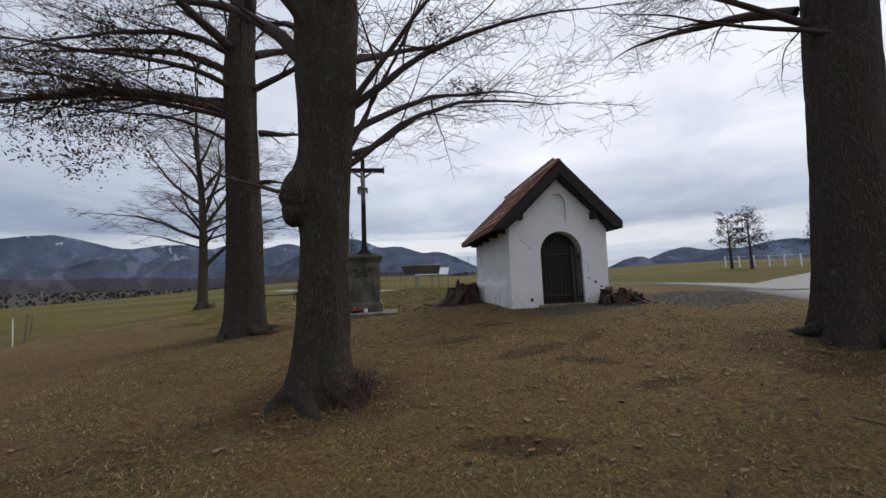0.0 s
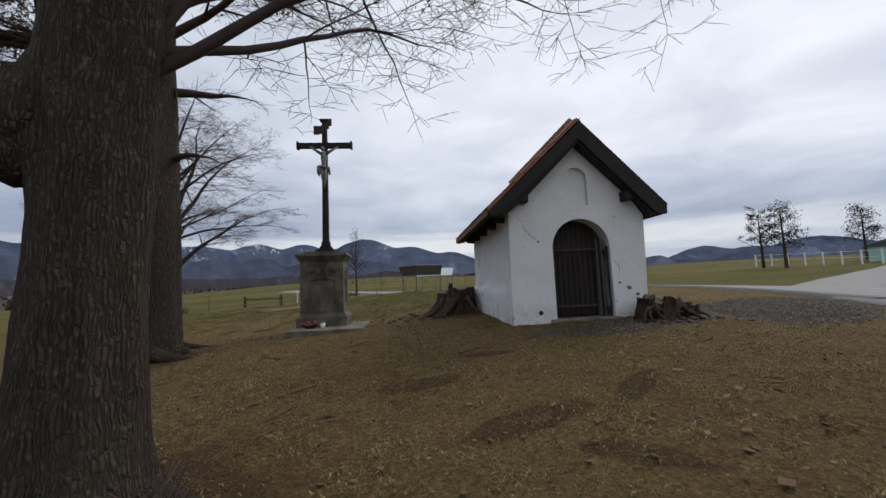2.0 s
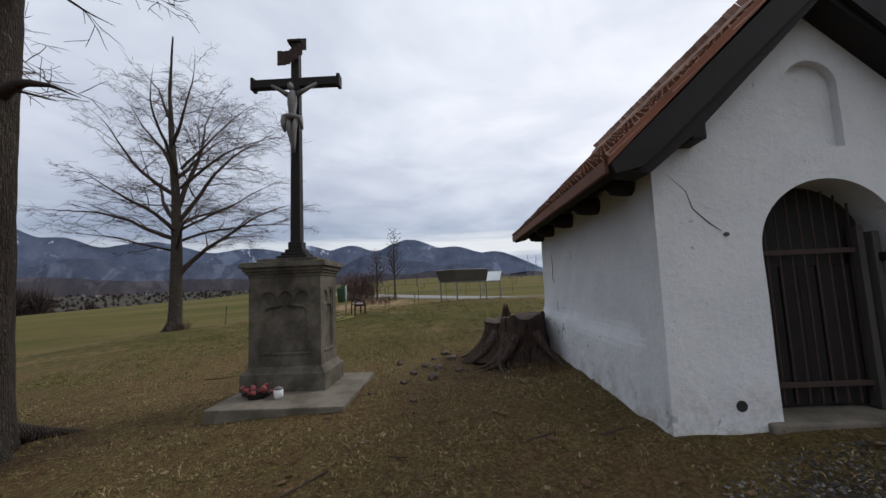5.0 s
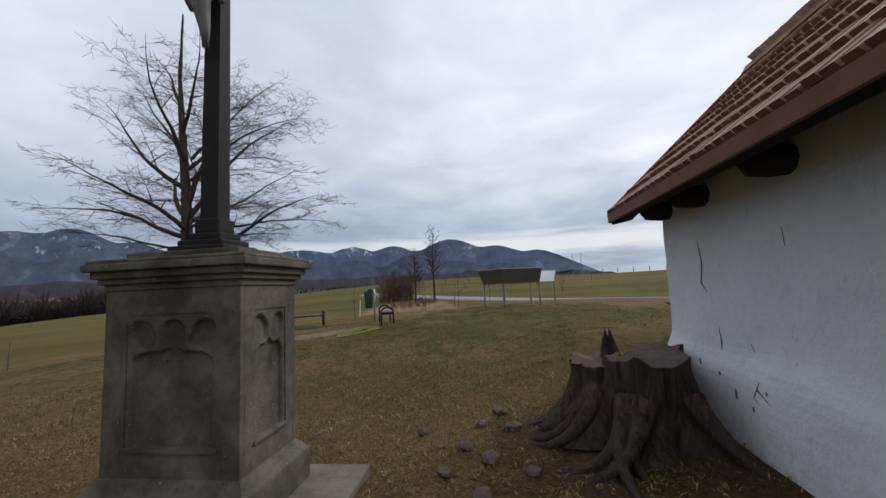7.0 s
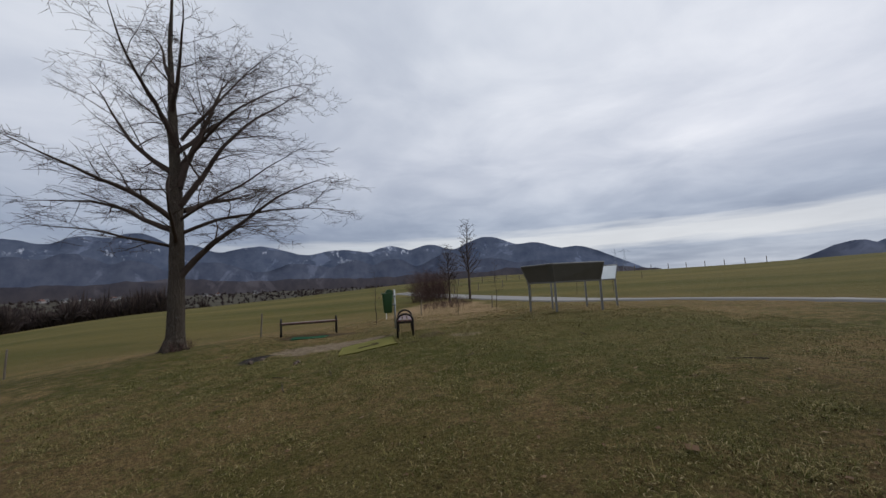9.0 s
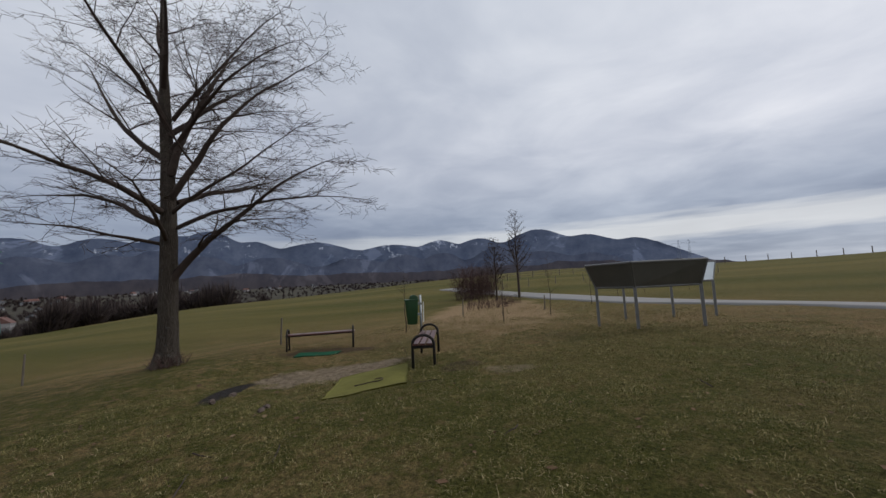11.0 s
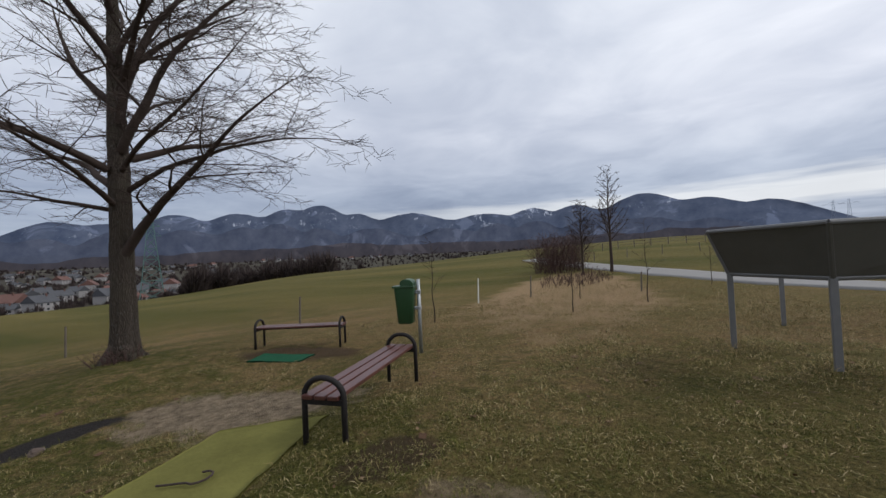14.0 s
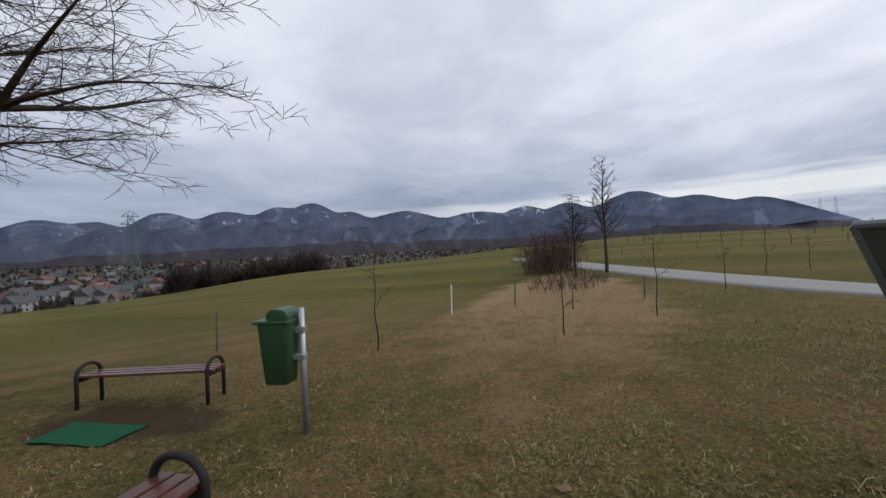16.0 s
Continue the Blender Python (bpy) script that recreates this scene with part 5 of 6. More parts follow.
# roof
roof = part("roof", prism(bmesh.new(), [(EAVE_L + 0.02, ZEL - 0.02), (CX, APEX - 0.06), (EAVE_R - 0.02, ZER - 0.02), (EAVE_R - 0.10, ZER - 0.09), (CX, APEX - 0.18), (EAVE_L + 0.10, ZEL - 0.09)], "y", 8.80, 13.18), M["beam"], chapel, "dark boarded roof deck")
for s, ex, ZE in ((-1, EAVE_L, ZEL), (1, EAVE_R, ZER)):
    k = (APEX - ZE) / abs(CX - ex)
    up = -0.03 if s < 0 else 0.085
    out = [(ex, ZE + up), (CX, APEX + up), (CX, APEX - 0.30), (ex - s * 0.24, ZE - 0.06), (ex - s * 0.03, ZE - 0.10)]
    part("bargeboard", prism(bmesh.new(), out, "y", 8.745, 8.785), M["beam"], roof, "tarred black bargeboard")
    part("bargeboard", prism(bmesh.new(), out, "y", 13.19, 13.22), M["beam"], roof)
    cap = [(ex + s * 0.012, ZE + 0.055), (CX, APEX + 0.085), (CX, APEX + 0.012), (ex + s * 0.012, ZE - 0.03)]
    for y0, y1 in ((8.735, 8.775), (13.195, 13.235)):
        if s < 0 or y0 > 13:
            part("verge_board", prism(bmesh.new(), cap, "y", y0, y1), M["vergewood"], roof, "orange-brown verge board")
    low = [(CX, APEX - 0.19), (ex - s * 0.10, ZE - 0.07), (ex - s * 0.30, ZE - 0.10), (CX + s * 1.03, 3.06), (CX, 4.06)]
    part("verge_rafter", prism(bmesh.new(), low, "y", 8.79, 9.03), M["beam"], roof, "dark timber lining under the gable's overhang")
    for i, y in enumerate((9.35, 10.25, 11.20, 12.15, 12.80)):
        wx = XL if s < 0 else XR
        pts = [(wx - s * 0.3, y, ZE - 0.02), (wx + s * 0.10, y, ZE - 0.05), (wx + s * 0.20, y, ZE - 0.045), (wx + s * 0.25, y, ZE - 0.02)]
        part("rafter_end", tube(bmesh.new(), pts, [0.10, 0.10, 0.09, 0.05], 10), M["beam"], roof, smooth=True)
    part("wall_plate", box(bmesh.new(), (XL if s < 0 else XR) - 0.05, (XL if s < 0 else XR) + 0.05, 9.03, YB + 0.12, ZW + 0.10, ZW + 0.2, 0.01), M["beam"], roof)
    part("purlin_end", box(bmesh.new(), (3.02 if s < 0 else 4.93), (3.14 if s < 0 else 5.07), 8.80, 9.1, 3.0, 3.18, 0.02), M["beam"], roof)
    part("eave_board", box(bmesh.new(), ex + s * 0.012 - 0.014, ex + s * 0.012 + 0.014, 8.80, 13.18, ZE - 0.085, ZE + 0.012, 0.003), M["tilewood"], roof, "reddish eaves board")

# tiles, each its own piece; alike pieces share one mesh
SL = math.hypot(CX - EAVE_L, APEX - ZEL)
TW, EXPO, TL = 0.092, 0.335, 0.40


def tile_mesh(name):
    """A narrow split shingle, thick at its lower end, with a groove along one edge."""
    w = TW / 2
    prof = [(-w + 0.001, 0.0), (w - 0.001, 0.0), (w - 0.001, 0.22), (w - 0.013, 0.22), (w - 0.017, 1.0), (-w + 0.007, 1.0), (-w + 0.001, 0.75)]
    low, high = [(x, 0.0, z * 0.040) for x, z in prof], [(x, TL, z * 0.014) for x, z in prof]
    n = len(prof)
    faces = [(k, (k + 1) % n, n + (k + 1) % n, n + k) for k in range(n)] + [tuple(range(n))[::-1], tuple(range(n, 2 * n))]
    me = mesh_of(name, low + high, faces, M["tile"])
    me.materials.append(M["tilewood"])
    me.polygons[n].material_index = 1
    return me


tile = tile_mesh("tile")
rt = random.Random(9)
rows = int(SL / EXPO)
joined_v, joined_f = [], []
tv = np.array([v.co[:] for v in tile.vertices])
tile.calc_loop_triangles()
tf = np.array([p.vertices[:] for p in tile.loop_triangles])
count = 0
for s, ex, ZE in ((-1, EAVE_L, ZEL), (1, EAVE_R, ZER)):
    ang = math.degrees(math.atan2(APEX - ZE, abs(CX - ex)))
    for r in range(rows + 1):
        up = -0.02 + r * EXPO
        n = int((13.20 - 8.76) / TW)
        for c in range(n + 1):
            y = 8.775 + c * TW + (TW * 0.5 if r % 2 else 0)
            if y > 13.19 or (s > 0 and y < 8.85):
                continue
            x, z = ex - s * up * math.cos(radians(ang)), ZE + 0.028 + up * math.sin(radians(ang))
            m = pose(x, y + rt.gauss(0, 0.002), z + rt.gauss(0, 0.003), 0, 0, 0) @ Matrix.Rotation(radians(-90 if s < 0 else 90), 4, "Z") @ Matrix.Rotation(radians(ang - 2.2 + rt.gauss(0, 0.3)), 4, "X") @ Matrix.Rotation(radians(rt.gauss(0, 0.6)), 4, "Z")
            if s < 0 and r < 8:
                count += 1
                if count <= 300:
                    ob = new("tile", tile)
                    ob.parent, ob.matrix_local = roof, m
                    continue
            a = np.array(m)
            base = len(joined_v) * len(tv)
            joined_v.append(tv @ a[:3, :3].T + a[:3, 3])
            joined_f.append(tf + base)
tagged(part("tile_field", fast_mesh("tile_field", np.concatenate(joined_v), np.concatenate(joined_f), M["tilefield"]), None, roof), "rest of the weathered brown tiles", kind="stuff")
for i in range(12):
    y = 8.77 + i * 0.375
    pts = [(CX - 0.12, APEX - 0.03), (CX - 0.07, APEX + 0.055), (CX, APEX + 0.085), (CX + 0.07, APEX + 0.055), (CX + 0.12, APEX - 0.03), (CX + 0.09, APEX - 0.03), (CX, APEX + 0.05), (CX - 0.09, APEX - 0.03)]
    part("ridge_tile", prism(bmesh.new(), [(x, z + 0.004 * (i % 2)) for x, z in pts], "y", y, min(13.24, y + 0.39)), M["tile"], roof)


# ---------------------------------------------------------------- the wayside cross
PX0, PX1, PY0, PY1 = -1.32, -0.42, 10.76, 11.37
PCX, PCY = (PX0 + PX1) / 2, (PY0 + PY1) / 2
zs = gz(PCX, 10.8)
ZT = 0.838
slab = thing("stone_slab", "flat worn stone slab under the wayside cross", "slab")
bm = box(bmesh.new(), -1.42, 0.06, 10.03, 11.62, 0.60, ZT, 0.02)
for v in bm.verts:
    v.co += Vector((noise.noise(v.co * 2) * 0.05, noise.noise(v.co * 2.3 + Vector((5, 0, 0))) * 0.05, noise.noise(v.co) * 0.012))
part("slab_body", bm, M["slab"], slab)
cross = thing("wayside_cross", "dark iron crucifix on a carved sandstone pedestal", "wayside cross")
plinth = part("plinth", box(bmesh.new(), PX0 - 0.075, PX1 + 0.075, PY0 - 0.075, PY1 + 0.075, ZT - 0.01, 1.05, 0.018), M["stone"], cross)
bm = prism(bmesh.new(), [(PX0 - 0.06, 0), (PX1 + 0.06, 0), (PX1, 0.07), (PX0, 0.07)], "y", PY0 - 0.06, PY1 + 0.06)
for v in bm.verts:
    if v.co.z > 0.03:
        v.co.y = PY0 if v.co.y < PCY else PY1
    v.co.z += 1.048
part("chamfer_course", bm, M["stone"], cross)


def carved_die():
    """The die of the pedestal with a sunk traceried panel on each face."""
    bm = bmesh.new()
    z0, z1 = 1.11, 2.22
    box(bm, PX0 + 0.035, PX1 - 0.035, PY0 + 0.035, PY1 - 0.035, z0, z1)
    return bm, z0, z1


bm, dz0, dz1 = carved_die()
die = part("die", bm, M["stone"], cross)


def face_frame(turn, width, depth_at):
    """Border, tracery spandrels and sill of one carved face, in a local frame that faces -y."""
    z0, z1, w = dz0, dz1, width
    m = pose(PCX, PCY, 0, 0, 0, turn)
    side = 0.17 * w
    def put(name, bm):
        for v in bm.verts:
            v.co = m @ v.co
        part(name, bm, M["stone"], cross)
    d0, d1 = -depth_at, -depth_at + 0.04
    put("stile", box(bmesh.new(), -w / 2, -w / 2 + side, d0, d1, z0, z1))
    put("stile", box(bmesh.new(), w / 2 - side, w / 2, d0, d1, z0, z1))
    put("rail", box(bmesh.new(), -w / 2 + side, w / 2 - side, d0, d1, z1 - 0.16, z1))
    put("rail", box(bmesh.new(), -w / 2 + side, w / 2 - side, d0, d1, z0, z0 + 0.15))
    put("sill", box(bmesh.new(), -w / 2 + side * 0.9, w / 2 - side * 0.9, d0 - 0.014, d1, z0 + 0.15, z0 + 0.175, 0.005))
    iw = w - 2 * side
    zt, zb = z1 - 0.16, z0 + 0.16
    # sunk tracery: rounded hollows over a cusped light, cut into a flush plate
    n, m2 = int(iw / 0.009), int((zt - zb) / 0.009)
    lobes = 3 if iw > 0.45 else 2
    lw = iw / lobes

    def sunk(x, z):
        d = 1.0
        for i in range(lobes):
            cx = -iw / 2 + lw * (i + 0.5)
            skew = 0.25 * (1 if cx < -0.01 else (-1 if cx > 0.01 else 0))
            dz = z - (zt - 0.125)
            d = min(d, math.hypot((x - cx + skew * dz) / (lw * 0.40), dz / 0.085) - 1)
        half, foot = iw / 2 - 0.035, zt - 0.30
        if z < foot:
            d = min(d, (abs(x) - half) / 0.06)
        else:
            d = min(d, math.hypot((abs(x) - half * 0.52) / (half * 0.48), (z - foot) / 0.075) - 1, math.hypot(x / (half * 0.35), (z - foot - 0.03) / 0.07) - 1)
        return max(0.0, min(1.0, 0.5 - d * 5.0))

    verts, faces = [], []
    for i in range(n + 1):
        for j in range(m2 + 1):
            x, z = -iw / 2 + iw * i / n, zb + (zt - zb) * j / m2
            verts.append(m @ Vector((x, d0 + 0.006 + 0.026 * sunk(x, z) + 0.0025 * noise.noise(Vector((x * 20, turn, z * 20))), z)))
    k2 = m2 + 1
    for i in range(n):
        for j in range(m2):
            faces.append((i * k2 + j, (i + 1) * k2 + j, (i + 1) * k2 + j + 1, i * k2 + j + 1))
    part("tracery_panel", mesh_of("tracery_panel", verts, faces, M["stone"], True), None, cross, "sunk tracery panel")


face_frame(0, PX1 - PX0, (PY1 - PY0) / 2)
face_frame(180, PX1 - PX0, (PY1 - PY0) / 2)
face_frame(90, PY1 - PY0 - 0.084, (PX1 - PX0) / 2)
face_frame(-90, PY1 - PY0 - 0.084, (PX1 - PX0) / 2)
# worn lettering: only its bars are left
for z, n in ((1.86, 5), (1.76, 4)):
    for i in range(n):
        part("worn_letter", box(bmesh.new(), PCX - 0.21 + i * 0.10, PCX - 0.15 + i * 0.10, PY0 + 0.028, PY0 + 0.034, z, z + 0.028), M["stone"], cross)
for i, (g, za, zb) in enumerate(((0.012, 2.21, 2.25), (0.035, 2.25, 2.285), (0.060, 2.285, 2.33), (0.092, 2.33, 2.375), (0.078, 2.375, 2.40), (-0.06, 2.40, 2.45))):
    part("cornice", box(bmesh.new(), PX0 - g, PX1 + g, PY0 - g, PY1 + g, za, zb + 0.001, 0.010), M["stone"], cross)

KX, KY = PCX + 0.035, PCY
for w, za, zb in ((0.20, 2.44, 2.49), (0.16, 2.49, 2.53), (0.12, 2.53, 2.58), (0.09, 2.58, 2.68)):
    part("cross_foot", box(bmesh.new(), KX - w, KX + w, KY - w * 0.9, KY + w * 0.9, za, zb, 0.012), M["iron"], cross)
bm = bmesh.new()
g = bmesh.ops.create_cube(bm, size=1)
for v in bm.verts:
    top = v.co.z > 0
    k = 0.052 if top else 0.066
    v.co = Vector((KX + (k if v.co.x > 0 else -k), KY + (k * 0.9 if v.co.y > 0 else -k * 0.9), 5.50 if top else 2.66))
part("shaft", bm, M["iron"], cross)
part("crosspiece", box(bmesh.new(), KX - 0.60, KX + 0.60, KY - 0.05, KY + 0.05, 4.85, 4.97, 0.008), M["iron"], cross)
for x in (-0.60, 0.60):
    part("finial", box(bmesh.new(), KX + x - 0.022, KX + x + 0.022, KY - 0.065, KY + 0.065, 4.825, 5.0, 0.008), M["iron"], cross)
part("finial", box(bmesh.new(), KX - 0.10, KX + 0.10, KY - 0.075, KY + 0.075, 5.49, 5.53, 0.008), M["iron"], cross)
bm = bmesh.new()
for i in range(7):
    t = i / 6
    x, z = KX - 0.20 + 0.34 * t, 5.14 + 0.26 * (t - 0.3) ** 2 + 0.10 * t
    box(bm, x - 0.03, x + 0.035, KY - 0.085, KY - 0.075, z - 0.02, z + 0.19 - 0.04 * t)
part("scroll", bm, M["rust"], cross, "curled metal inscription scroll")

# the figure: one plain mesh
bm = bmesh.new()
fy = KY - 0.13
tube(bm, [(KX, fy, 4.66), (KX, fy - 0.01, 4.58), (KX + 0.005, fy - 0.02, 4.46), (KX, fy - 0.01, 4.32), (KX + 0.01, fy, 4.20)], [0.035, 0.065, 0.07, 0.052, 0.06], 12)
tube(bm, [(KX - 0.05, fy, 4.24), (KX - 0.03, fy - 0.05, 4.05), (KX - 0.01, fy, 3.86), (KX, fy + 0.02, 3.72)], [0.045, 0.04, 0.03, 0.022], 10)
tube(bm, [(KX + 0.06, fy, 4.24), (KX + 0.05, fy - 0.06, 4.04), (KX + 0.02, fy - 0.01, 3.84), (KX + 0.01, fy, 3.70)], [0.045, 0.04, 0.03, 0.022], 10)
tube(bm, [(KX - 0.07, fy, 4.60), (KX - 0.20, fy + 0.03, 4.70), (KX - 0.34, fy + 0.06, 4.80)], [0.042, 0.030, 0.022], 8)
tube(bm, [(KX + 0.07, fy, 4.60), (KX + 0.20, fy + 0.03, 4.70), (KX + 0.34, fy + 0.06, 4.80)], [0.042, 0.030, 0.022], 8)
lump(bm, (KX - 0.02, fy - 0.02, 4.72), 0.055, random.Random(4), 0.15, 2, 1.2)
tube(bm, [(KX - 0.12, fy, 4.27), (KX, fy - 0.05, 4.24), (KX + 0.12, fy - 0.01, 4.22), (KX + 0.14, fy, 4.05)], [0.035, 0.05, 0.045, 0.02], 8)
tube(bm, [(KX - 0.12, fy, 4.27), (KX - 0.13, fy, 4.12), (KX - 0.11, fy, 4.02)], [0.05, 0.045, 0.015], 8)
for v in bm.verts:
    v.co.x = KX + (v.co.x - KX) * 0.92
    v.co.z = 4.86 + (v.co.z - 4.80) * 0.9
part("figure", bm, M["silver"], cross, "weathered grey metal figure", smooth=True)

# offerings at its foot
def offering(name, label, at, build):
    o = thing(name, label, "offering", at)
    build(o)
    return o


def pot(o):
    prof = [(0.035, 0), (0.05, 0.03), (0.052, 0.09), (0.044, 0.10)]
    bm = bmesh.new()
    tube(bm, [(0, 0, z) for r, z in prof], [r for r, z in prof], 14)
    part("jar", bm, M["white"], o, smooth=True)
    part("lid", tube(bmesh.new(), [(0, 0, 0.10), (0, 0, 0.115), (0, 0, 0.13)], [0.046, 0.046, 0.02], 14), M["silver"], o)


def wreath(o):
    rng = random.Random(2)
    for i in range(22):
        a, r = rng.uniform(0, 6.28), 0.12 * math.sqrt(rng.random())
        part("bloom", lump(bmesh.new(), (r * math.cos(a) * 1.3, r * math.sin(a), 0.05 + 0.09 * rng.random()), 0.034, rng, 0.5, 1, 0.9), M["red"] if i % 3 else M["pine"], o)
    part("holder", tube(bmesh.new(), [(0, 0, 0), (0, 0, 0.06)], [0.09, 0.12], 12), M["pine"], o)


offering("flower_arrangement", "faded red artificial flowers on the slab", (-1.05, 10.45, ZT), wreath)
offering("grave_candle", "white glass candle jar on the slab", (-0.78, 10.40, ZT), pot)


# ---------------------------------------------------------------- stumps and stones
def stump(name, label, at, lobes, height, seed, group, skirt):
    t = thing(name, label, "tree stump", (0, 0, 0), 0, group)
    z = gz(*at) - 0.05
    rng = random.Random(seed)
    for li, (dx, dy, r, h) in enumerate(lobes):
        sides, rowsn = 44, 16
        verts, faces = [], []
        ph = rng.uniform(0, 6)
        for j in range(rowsn + 1):
            f = j / rowsn
            for k in range(sides):
                th = 6.2832 * k / sides
                fl = (1 - f) ** 2.3
                rad = r * (1 + 0.10 * math.cos(3 * th + ph) + 0.07 * math.cos(7 * th + ph * 2)) * (1 + skirt * fl * (0.75 + 0.32 * math.cos(5 * th + ph + 1.6 * math.sin(th * 2 + ph)) + 0.9 * noise.noise(Vector((math.cos(th) * 2.6, math.sin(th) * 2.6, ph)))))
                rad += 0.07 * noise.noise(Vector((math.cos(th) * 6, math.sin(th) * 6, f * 1.5 + ph))) + 0.02 * noise.noise(Vector((math.cos(th) * 15, math.sin(th) * 15, f * 2 + ph)))
                zz = z + h * f + ((0.10 + 0.25 * (1 - min(1, h / 0.5))) * noise.noise(Vector((math.cos(th) * 1.5 * r * 4, math.sin(th) * r * 6, ph))) if j == rowsn else 0)
                verts.append((at[0] + dx + rad * math.cos(th), at[1] + dy + rad * math.sin(th), zz))
        for j in range(rowsn):
            for k in range(sides):
                faces.append((j * sides + k, j * sides + (k + 1) % sides, (j + 1) * sides + (k + 1) % sides, (j + 1) * sides + k))
        part("stump_body", mesh_of("stump_body", verts, faces, M["stump"], True), None, t)
        ring = [Vector(verts[rowsn * sides + k]) for k in range(sides)]
        c = sum(ring, Vector()) / sides
        tv_, tf_ = list(ring), []
        for k in range(sides):
            q = ring[k].lerp(c, 0.5)
            tv_.append(q + Vector((0, 0, -0.012 + 0.035 * noise.noise(q * 6))))
        tv_.append(c + Vector((0, 0, -0.02)))
        for k in range(sides):
            n2 = (k + 1) % sides
            tf_ += [(k, n2, sides + n2, sides + k), (sides + k, sides + n2, 2 * sides)]
        part("cut_top", mesh_of("cut_top", tv_, tf_, M["stumptop"], True), None, t, "grey cracked sawn surface")
    return t


left = stump("tree_stump", "large sawn stump with splayed roots against the chapel wall", (2.30, 12.12), [(-0.02, 0.0, 0.31, 0.66), (-0.36, 0.32, 0.22, 0.58), (0.20, 0.40, 0.21, 0.64)], 0.7, 5, "stumps by the chapel", 0.95)
bm = bmesh.new()
for i in range(4):
    tube(bm, [(2.06 + i * 0.025, 12.50 + 0.02 * i, 1.15), (2.05 + i * 0.028, 12.52, 1.45), (2.045 + i * 0.02, 12.53, 1.62 + 0.05 * (i % 2))], [0.07, 0.045, 0.008], 6)
part("splinter", bm, M["stump"], left)
rr = random.Random(77)
for i in range(15):
    a = rr.uniform(2.5, 5.6)
    x0, y0 = 2.30 + 0.42 * math.cos(a), 12.12 + 0.42 * math.sin(a)
    ln = rr.uniform(0.35, 0.75)
    pts, rad = [], []
    for j in range(8):
        f = j / 7
        aa = a + 0.4 * math.sin(f * 2.5 + i)
        x, y = x0 + ln * f * math.cos(aa), y0 + ln * f * math.sin(aa)
        pts.append((x, y, gz(x, y) + 0.42 * (1 - f) ** 1.7 - 0.02)), rad.append(0.06 * (1 - f) + 0.014)
    part("root", tube(bmesh.new(), pts, rad, 7), M["stump"], left, smooth=True)

heap = stump("tree_stump", "low rotten stump with torn roots beside the chapel door", (5.36, 8.55), [(-0.02, 0.02, 0.24, 0.30), (0.28, -0.02, 0.20, 0.25), (-0.30, 0.12, 0.13, 0.40), (0.14, 0.14, 0.14, 0.32)], 0.3, 15, "stumps by the chapel", 0.45)
for i in range(26):
    a = rr.uniform(0, 6.28)
    x0, y0 = 5.34 + rr.uniform(-0.36, 0.34), 8.50 + rr.uniform(-0.15, 0.12)
    ln = rr.uniform(0.15, 0.42)
    pts, rad = [], []
    for j in range(6):
        f = j / 5
        x, y = x0 + ln * f * math.cos(a + f), y0 + ln * f * math.sin(a + f) * 0.7
        pts.append((x, y, gz(x, y) + 0.22 * (1 - f) * rr.uniform(0.8, 1.2) - 0.01)), rad.append(0.036 * (1 - f) + 0.010)
    part("root", tube(bmesh.new(), pts, rad, 6), M["stump"], heap, smooth=True)
for i in range(16):
    x, y, s = 5.5 + rr.gauss(0, 0.45), 8.25 + rr.gauss(0, 0.15), rr.uniform(0.02, 0.06)
    ob = part("stone", lump(bmesh.new(), (x, y, gz(x, y) + s * 0.25), s, rr, 0.4), M["rock"])
    tagged(ob, "rough brown stone lying by the rotten stump", "stone", "loose stones")
for x, y, s in ((0.75, 12.0, 0.06), (0.95, 11.75, 0.07), (1.15, 12.35, 0.075), (0.85, 12.5, 0.05), (0.62, 11.55, 0.05), (1.25, 11.55, 0.06), (0.30, 12.4, 0.06), (1.05, 12.75, 0.07), (0.9, 11.2, 0.08), (-5.06, 18.38, 0.07), (-3.85, 18.15, 0.05), (-3.9, 18.3, 0.055), (-5.1, 18.78, 0.05), (0.55, 11.0, 0.05), (0.2, 10.6, 0.03), (0.75, 10.2, 0.03)):
    ob = part("stone", lump(bmesh.new(), (x, y, gz(x, y) + s * 0.3), s, rr, 0.45), M["rock"])
    tagged(ob, "brown field stone lying in the thin grass", "stone", "loose stones")


# ---------------------------------------------------------------- benches, bin, mats
def bench(at, turn, label, sink=0.0):
    b = thing("bench", label, "bench", at, turn, "benches at the viewpoint")
    L, W, H = 1.76, 0.36, 0.41
    for i in range(3):
        x = -W / 2 + 0.005 + i * (W - 0.01) / 3
        part("slat", box(bmesh.new(), x, x + (W - 0.01) / 3 - 0.022, -L / 2 - 0.02, L / 2 + 0.02, H - 0.035, H, 0.008), M["slat"], b)
    for e in (-1, 1):
        y = e * (L / 2 - 0.03)
        pts = [(-W / 2 - 0.0, y, -0.12), (-W / 2, y, H - 0.02)] + [(-math.cos(radians(a)) * (W / 2), y, H - 0.02 + 0.15 * math.sin(radians(a))) for a in range(15, 180, 15)] + [(W / 2, y, H - 0.02), (W / 2, y, -0.12)]
        part("end_frame", tube(bmesh.new(), pts, 0.024, 8), M["iron"], b, "black iron arched end", smooth=True)
        part("bearer", box(bmesh.new(), -W / 2, W / 2, y - 0.02, y + 0.02, H - 0.085, H - 0.037, 0.006), M["iron"], b)
    part("stretcher", tube(bmesh.new(), [(0, -L / 2 + 0.05, H - 0.06), (0, L / 2 - 0.05, H - 0.06)], 0.014, 6), M["iron"], b)
    return b


